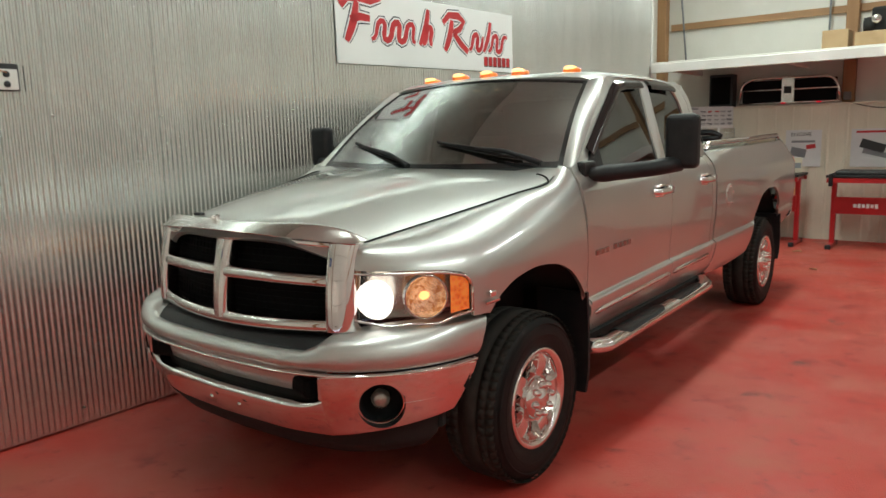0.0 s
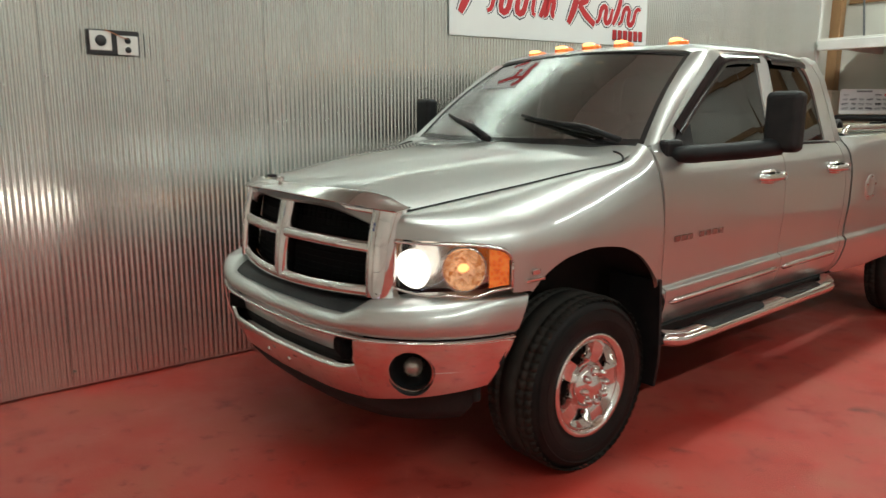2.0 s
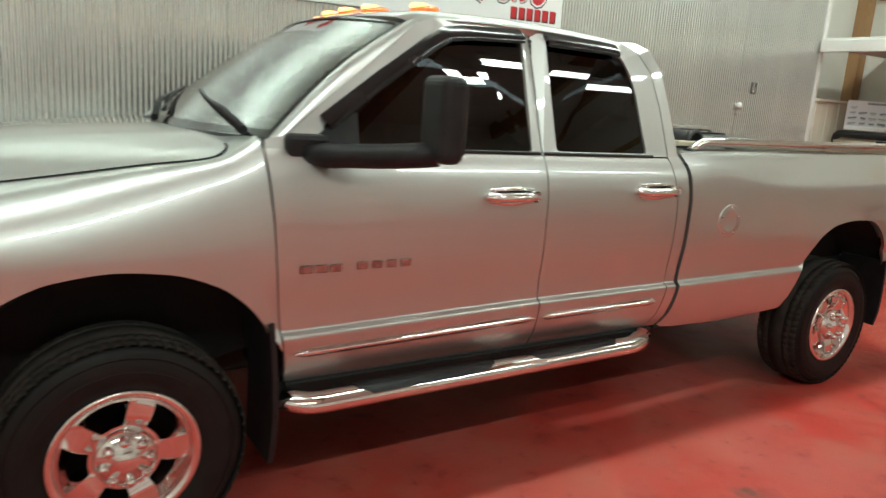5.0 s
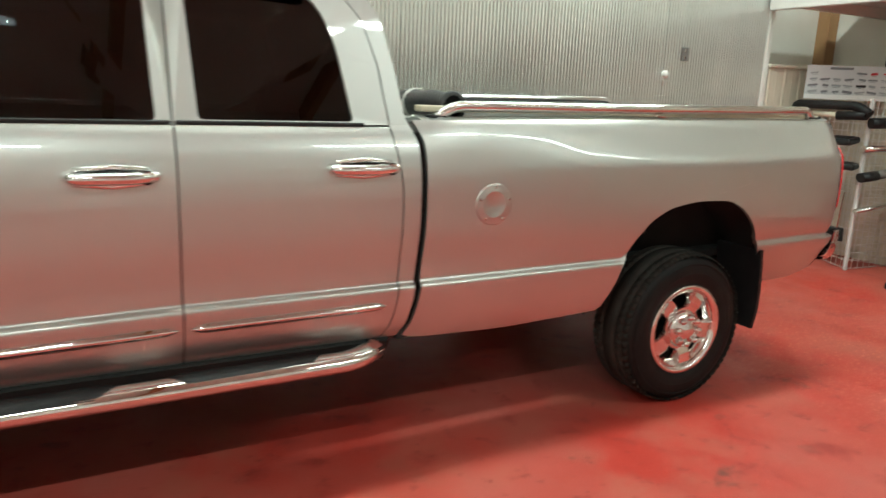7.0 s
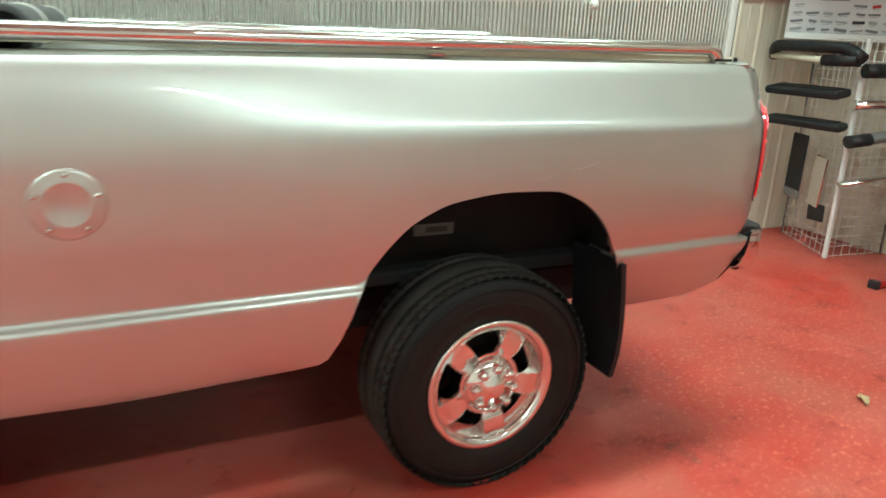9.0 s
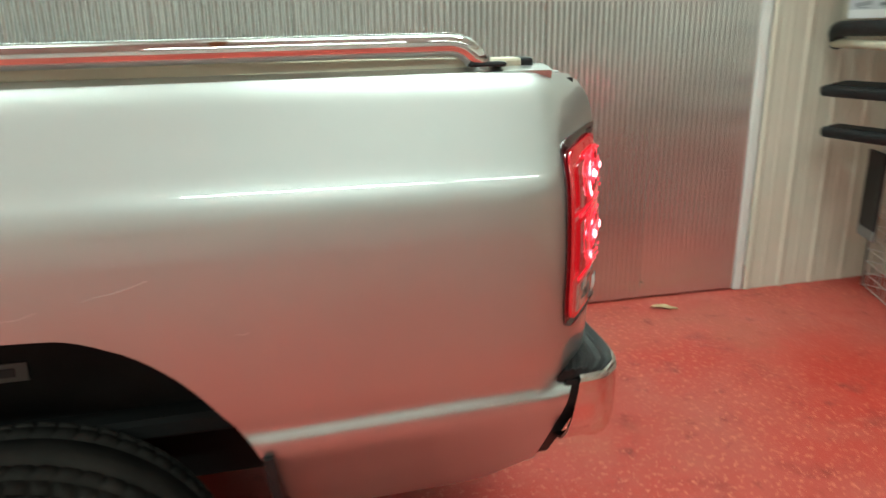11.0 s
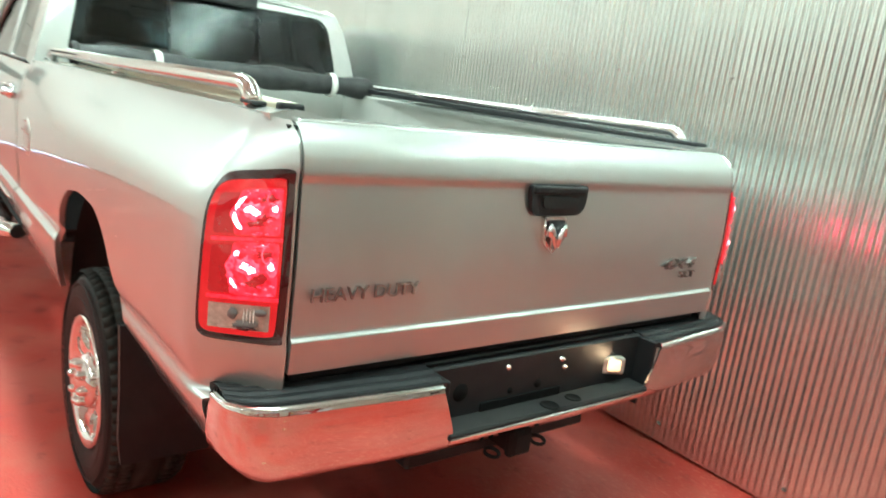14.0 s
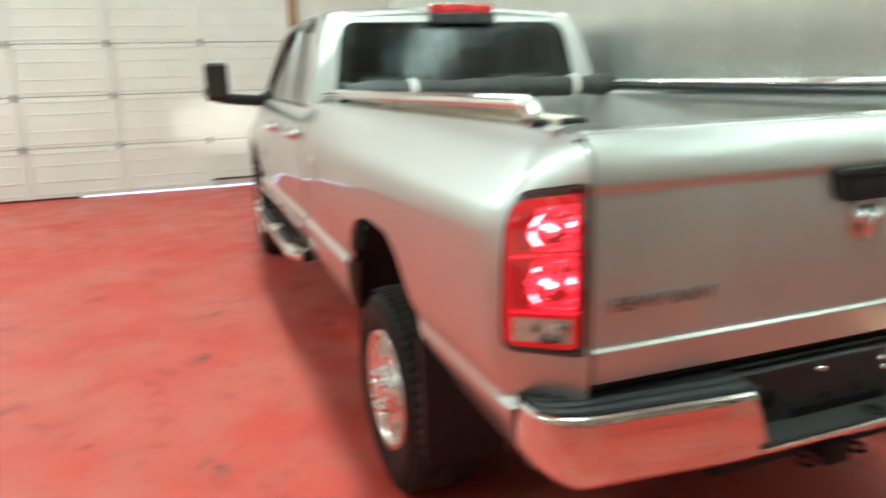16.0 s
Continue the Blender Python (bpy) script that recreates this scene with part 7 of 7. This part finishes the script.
# red display benches
def bench(x, y, width, turn=0.0):
    ob = thing("display_bench", "red steel display bench with black top", "bench", group="red display benches")
    ob.matrix_world = pose(x, y, 0, 0, 0, turn)
    part("top", box(0.62, width, 0.035, (0, 0, 0.945), 0.008, 2), BLACK, ob, "black bench top")
    for e in (-1, 1):
        part("frame_rail", box(0.03, width - 0.02, 0.06, (e * 0.29, 0, 0.895), 0.006, 1), REDSTEEL, ob)
    for e in (-1, 1):
        y1 = e * (width / 2 - 0.06)
        part("frame_side", box(0.60, 0.03, 0.06, (0, y1, 0.895), 0.006, 1), REDSTEEL, ob)
        part("leg", box(0.075, 0.06, 0.85, (0.02, y1, 0.47), 0.008, 1), REDSTEEL, ob)
        part("foot_bar", box(0.56, 0.06, 0.05, (0, y1, 0.032), 0.008, 1), REDSTEEL, ob)
        for q in (-1, 1):
            part("foot_cap", box(0.05, 0.066, 0.056, (q * 0.26, y1, 0.030), 0.006, 1), INK, ob)
    panel = part("panel", box(0.02, width - 0.14, 0.22, (-0.02, 0, 0.555), 0.004, 1), REDSTEEL, ob)
    for k in range(6):
        part("panel_mark", box(0.004, 0.036, 0.055 if k % 2 else 0.045, (-0.033, 0.13 - 0.048 * k, 0.555), 0.008, 2), SIGNWHITE, panel)
    return ob


bench(7.82, -0.27, 0.60)
bench(7.80, -1.33, 0.88)
bench(7.80, -2.45, 0.88)
card = thing("picture_card", "small cream card standing on a bench", "card")
part("card", box(0.012, 0.20, 0.20, (7.95, -0.42, 1.064), 0.003, 1), CREAM, card)
part("card_print", box(0.003, 0.10, 0.07, (7.942, -0.46, 1.06), 0.002, 1), GREYINK, card)
cover_s = thing("cover_sample", "folded black cover sample on a bench top", "cover sample")
part("sample", box(0.40, 0.70, 0.05, (7.78, -1.33, 0.988), 0.018, 2), VINYL, cover_s)
part("clamp", box(0.06, 0.05, 0.16, (7.50, -0.95, 0.90), 0.012, 2), BLACK, cover_s)

# posters on the cladding
def poster(y0, y1, z0, z1, bars, pic, label):
    ob = thing("wall_poster", label, "poster", group="wall posters")
    yc = (y0 + y1) / 2
    X = X1 - 0.034
    part("sheet", box(0.004, abs(y1 - y0), z1 - z0, (X, yc, (z0 + z1) / 2), 0.001, 1), PAPER, ob)
    for z, h, w, mat in bars:
        part("heading_bar", box(0.003, w, h, (X - 0.004, yc, z), 0.001, 1), mat, ob)
    for dy, z, w, h, a, mat in pic:
        part("picture", box(0.003, w, h, (X - 0.0045, yc + dy, z), 0.006, 1, turn=pose(0, 0, 0, a)), mat, ob)
    return ob


po = poster(-0.66, -0.20, 1.02, 1.53, [(1.37, 0.03, 0.30, GREYINK)], [(0.06, 1.22, 0.20, 0.12, 12, GREYINK), (-0.10, 1.30, 0.12, 0.06, -10, REDINK)], "white poster with dark heading and product picture")
lettering("ENGINE", 0.075, 0.001, INK, po, Matrix.Translation((X1 - 0.038, -0.265, 1.445)) @ Matrix(((0, 0, -1, 0), (-1, 0, 0, 0), (0, 1, 0, 0), (0, 0, 0, 1))), "heading", "dark printed heading")
poster(-1.58, -1.02, 1.02, 1.53, [(1.49, 0.028, 0.44, REDINK)], [(0.02, 1.30, 0.30, 0.12, 18, INK), (-0.03, 1.20, 0.34, 0.07, 14, GREYINK), (0.02, 1.11, 0.30, 0.05, 10, PAPER)], "white poster with red heading and dark picture")
poster(-2.62, -2.06, 1.02, 1.53, [(1.49, 0.028, 0.44, REDINK)], [(0.02, 1.30, 0.30, 0.12, 8, GREYINK)], "white poster with red heading and grey picture")

# packing box leaning under the bench
pk = thing("packing_box", "white printed packing box leaning below the bench", "packing box")
part("box", box(0.16, 0.40, 0.78, (8.22, 0.03, 0.395), 0.006, 1, turn=pose(0, 0, 0, 0, 7)), SIGNWHITE, pk)
part("picture", box(0.004, 0.26, 0.22, (8.105, 0.00, 0.62), 0.002, 1, turn=pose(0, 0, 0, 0, 7)), INK, pk)
for k in range(5):
    part("print_bar", box(0.004, 0.22 - 0.02 * k, 0.016, (8.13 - 0.010 * k + 0.02, 0.02, 0.44 - 0.055 * k), 0.002, 1, turn=pose(0, 0, 0, 0, 7)), REDINK if k == 2 else GREYINK, pk)
yl = thing("tape_roll", "yellow and black tape roll on a bench panel", "tape roll")
part("roll", lathe([(0.02, -0.03), (0.055, -0.03), (0.058, 0.0), (0.055, 0.03), (0.02, 0.03)], "y", (7.80, -0.44, 0.723), 20), surface("yellow_tape", (0.75, 0.62, 0.05), 0.4), yl)

# chrome-framed headache rack standing on the ledge
hr = thing("window_guard", "chrome-framed black mesh window guard on wall ledge", "window guard")
XG = X1 + 0.10
frame_pts = bent([(XG, 0.50, LEDGE + 0.05), (XG, 0.46, LEDGE + 0.34), (XG, 0.30, LEDGE + 0.42), (XG, -0.72, LEDGE + 0.40), (XG, -0.80, LEDGE + 0.30), (XG, -0.84, LEDGE + 0.05), ], 0.08)
part("frame", tube(frame_pts, 0.022, 10), CHROME, hr)
part("lower_rail", tube([(XG, 0.50, LEDGE + 0.06), (XG, -0.84, LEDGE + 0.06)], 0.020, 10), CHROME, hr)
part("middle_rail", tube([(XG - 0.01, 0.46, LEDGE + 0.25), (XG - 0.01, -0.80, LEDGE + 0.245)], 0.014, 10), REFLECTOR, hr)
part("mesh", box(0.012, 1.24, 0.33, (XG + 0.015, -0.17, LEDGE + 0.22), 0.004, 1), MESHDARK, hr)
part("centre_plate", box(0.02, 0.17, 0.36, (XG - 0.02, -0.17, LEDGE + 0.23), 0.006, 1), REFLECTOR, hr)
part("plate_mark", box(0.006, 0.10, 0.10, (XG - 0.032, -0.17, LEDGE + 0.24), 0.02, 2), INK, hr)
for y in (-0.12, -0.58):
    part("marker_lamp", box(0.02, 0.06, 0.022, (XG - 0.024, y, LEDGE + 0.058), 0.005, 1), REDGLOW, hr, "small lit red marker lamp")
spk = thing("speaker_box", "dark cabinet standing on the wall ledge", "cabinet")
part("body", box(0.22, 0.34, 0.48, (X1 + 0.13, 0.74, LEDGE + 0.272), 0.012, 2), INK, spk)
part("front_panel", box(0.012, 0.28, 0.40, (X1 + 0.018, 0.74, LEDGE + 0.272), 0.006, 1), MESHDARK, spk)
cable = thing("hanging_cable", "thin dark cable drooping from the wall post", "cable")
part("cable", tube([(X1 - 0.03, -0.95 - 0.10 * k, LEDGE + 0.04 - 0.10 * math.sin(math.pi * k / 9)) for k in range(10)], 0.006, 6), INK, cable)
jb = thing("junction_box", "grey junction box on the wall post", "junction box")
part("box", box(0.05, 0.09, 0.11, (8.585, -0.92, LEDGE + 0.12), 0.006, 1), TRIMGREY, jb)

# goods on the loft
for x, y, sx, sy, sz, mat, nm, lb in ((7.95, -0.86, 0.36, 0.30, 0.26, CARD, "cardboard_box", "brown cardboard box on the storage loft"),
                                      (7.90, -1.32, 0.40, 0.46, 0.20, CARD, "cardboard_box", "open brown cardboard box on the storage loft"),
                                      (8.10, -1.85, 0.40, 0.44, 0.40, CARD, "cardboard_box", "tall brown cardboard box on the storage loft")):
    ob = thing(nm, lb, "box", group="boxes on the loft")
    z = SHELF + 0.15
    part("carton", box(sx, sy, sz, (x, y, z + sz / 2), 0.006, 1), mat, ob)
    part("tape_strip", box(sx + 0.004, 0.05, 0.004, (x, y, z + sz + 0.001), 0.001, 1), CREAM, ob)
jn = thing("machine_part", "dark metal machine part lying in a carton", "machine part")
bm = box(0.22, 0.24, 0.30, (7.95, -1.36, SHELF + 0.50), 0.03, 2)
lathe([(0.0, -0.06), (0.09, -0.06), (0.10, 0.0), (0.09, 0.06), (0.0, 0.06)], "y", (7.88, -1.22, SHELF + 0.44), 18, bm)
part("casting", bm, UNDER, jn)
part("pulley", lathe([(0.0, -0.03), (0.05, -0.03), (0.06, 0.0), (0.05, 0.03), (0.0, 0.03)], "x", (7.82, -1.30, SHELF + 0.50), 18), REFLECTOR, jn)
for pts, nm, lb in (([(8.60, 1.30, SHELF + 0.15), (8.66, 1.50, 4.4)], "bent_rod", "thin dark rod leaning on the wall post"), ([(8.55, -0.66, SHELF + 0.15), (8.68, -0.64, 4.2)], "conduit", "thin grey conduit on the lined wall")):
    ob = thing(nm, lb, "rod")
    part("rod", tube(pts, 0.014, 8), GREYINK, ob)

# blue board on the front wall
bb = thing("blue_board", "blue board with white lettering on front wall", "sign")
part("board", box(0.012, 0.74, 0.24, (X0 + 0.012, 1.08, 1.79), 0.003, 1), BLUEINK, bb)
lettering("AILER", 0.15, 0.002, SIGNWHITE, bb, Matrix.Translation((X0 + 0.020, 0.98, 1.735)) @ Matrix(((0, 0, 1, 0), (1, 0, 0, 0), (0, 1, 0, 0), (0, 0, 0, 1))), "board_lettering", "white lettering")

# dry leaves and litter on the floor
LEAF = surface("dry_leaf", (0.42, 0.30, 0.16), 0.8, 0.0, (0.52, 0.40, 0.24), 40.0)
for x, y, r, a in ((7.55, -0.28, 0.05, 20), (7.18, -0.66, 0.06, 80), (6.78, 1.21, 0.075, -20), (6.0, -1.06, 0.06, 50)):
    ob = thing("dry_leaf", "small dry brown leaf lying on the floor", "leaf", group="leaves on the floor")
    ob.matrix_world = pose(x, y, 0.003, 0, 0, a)

    def leaf_fn(u, v, r=r):
        w = 0.36 * math.sin(math.pi * min(max(u, 0.02), 0.98)) ** 0.8 * (1 + 0.3 * math.sin(u * 14))
        return (r * (2 * u - 1), r * w * (2 * v - 1), 0.012 * abs(2 * v - 1) + 0.006 * math.sin(u * 5))
    part("blade", sheet(leaf_fn, spread(0, 1, 9), spread(0, 1, 5), (0, 0, 1), 0.0008), LEAF, ob)
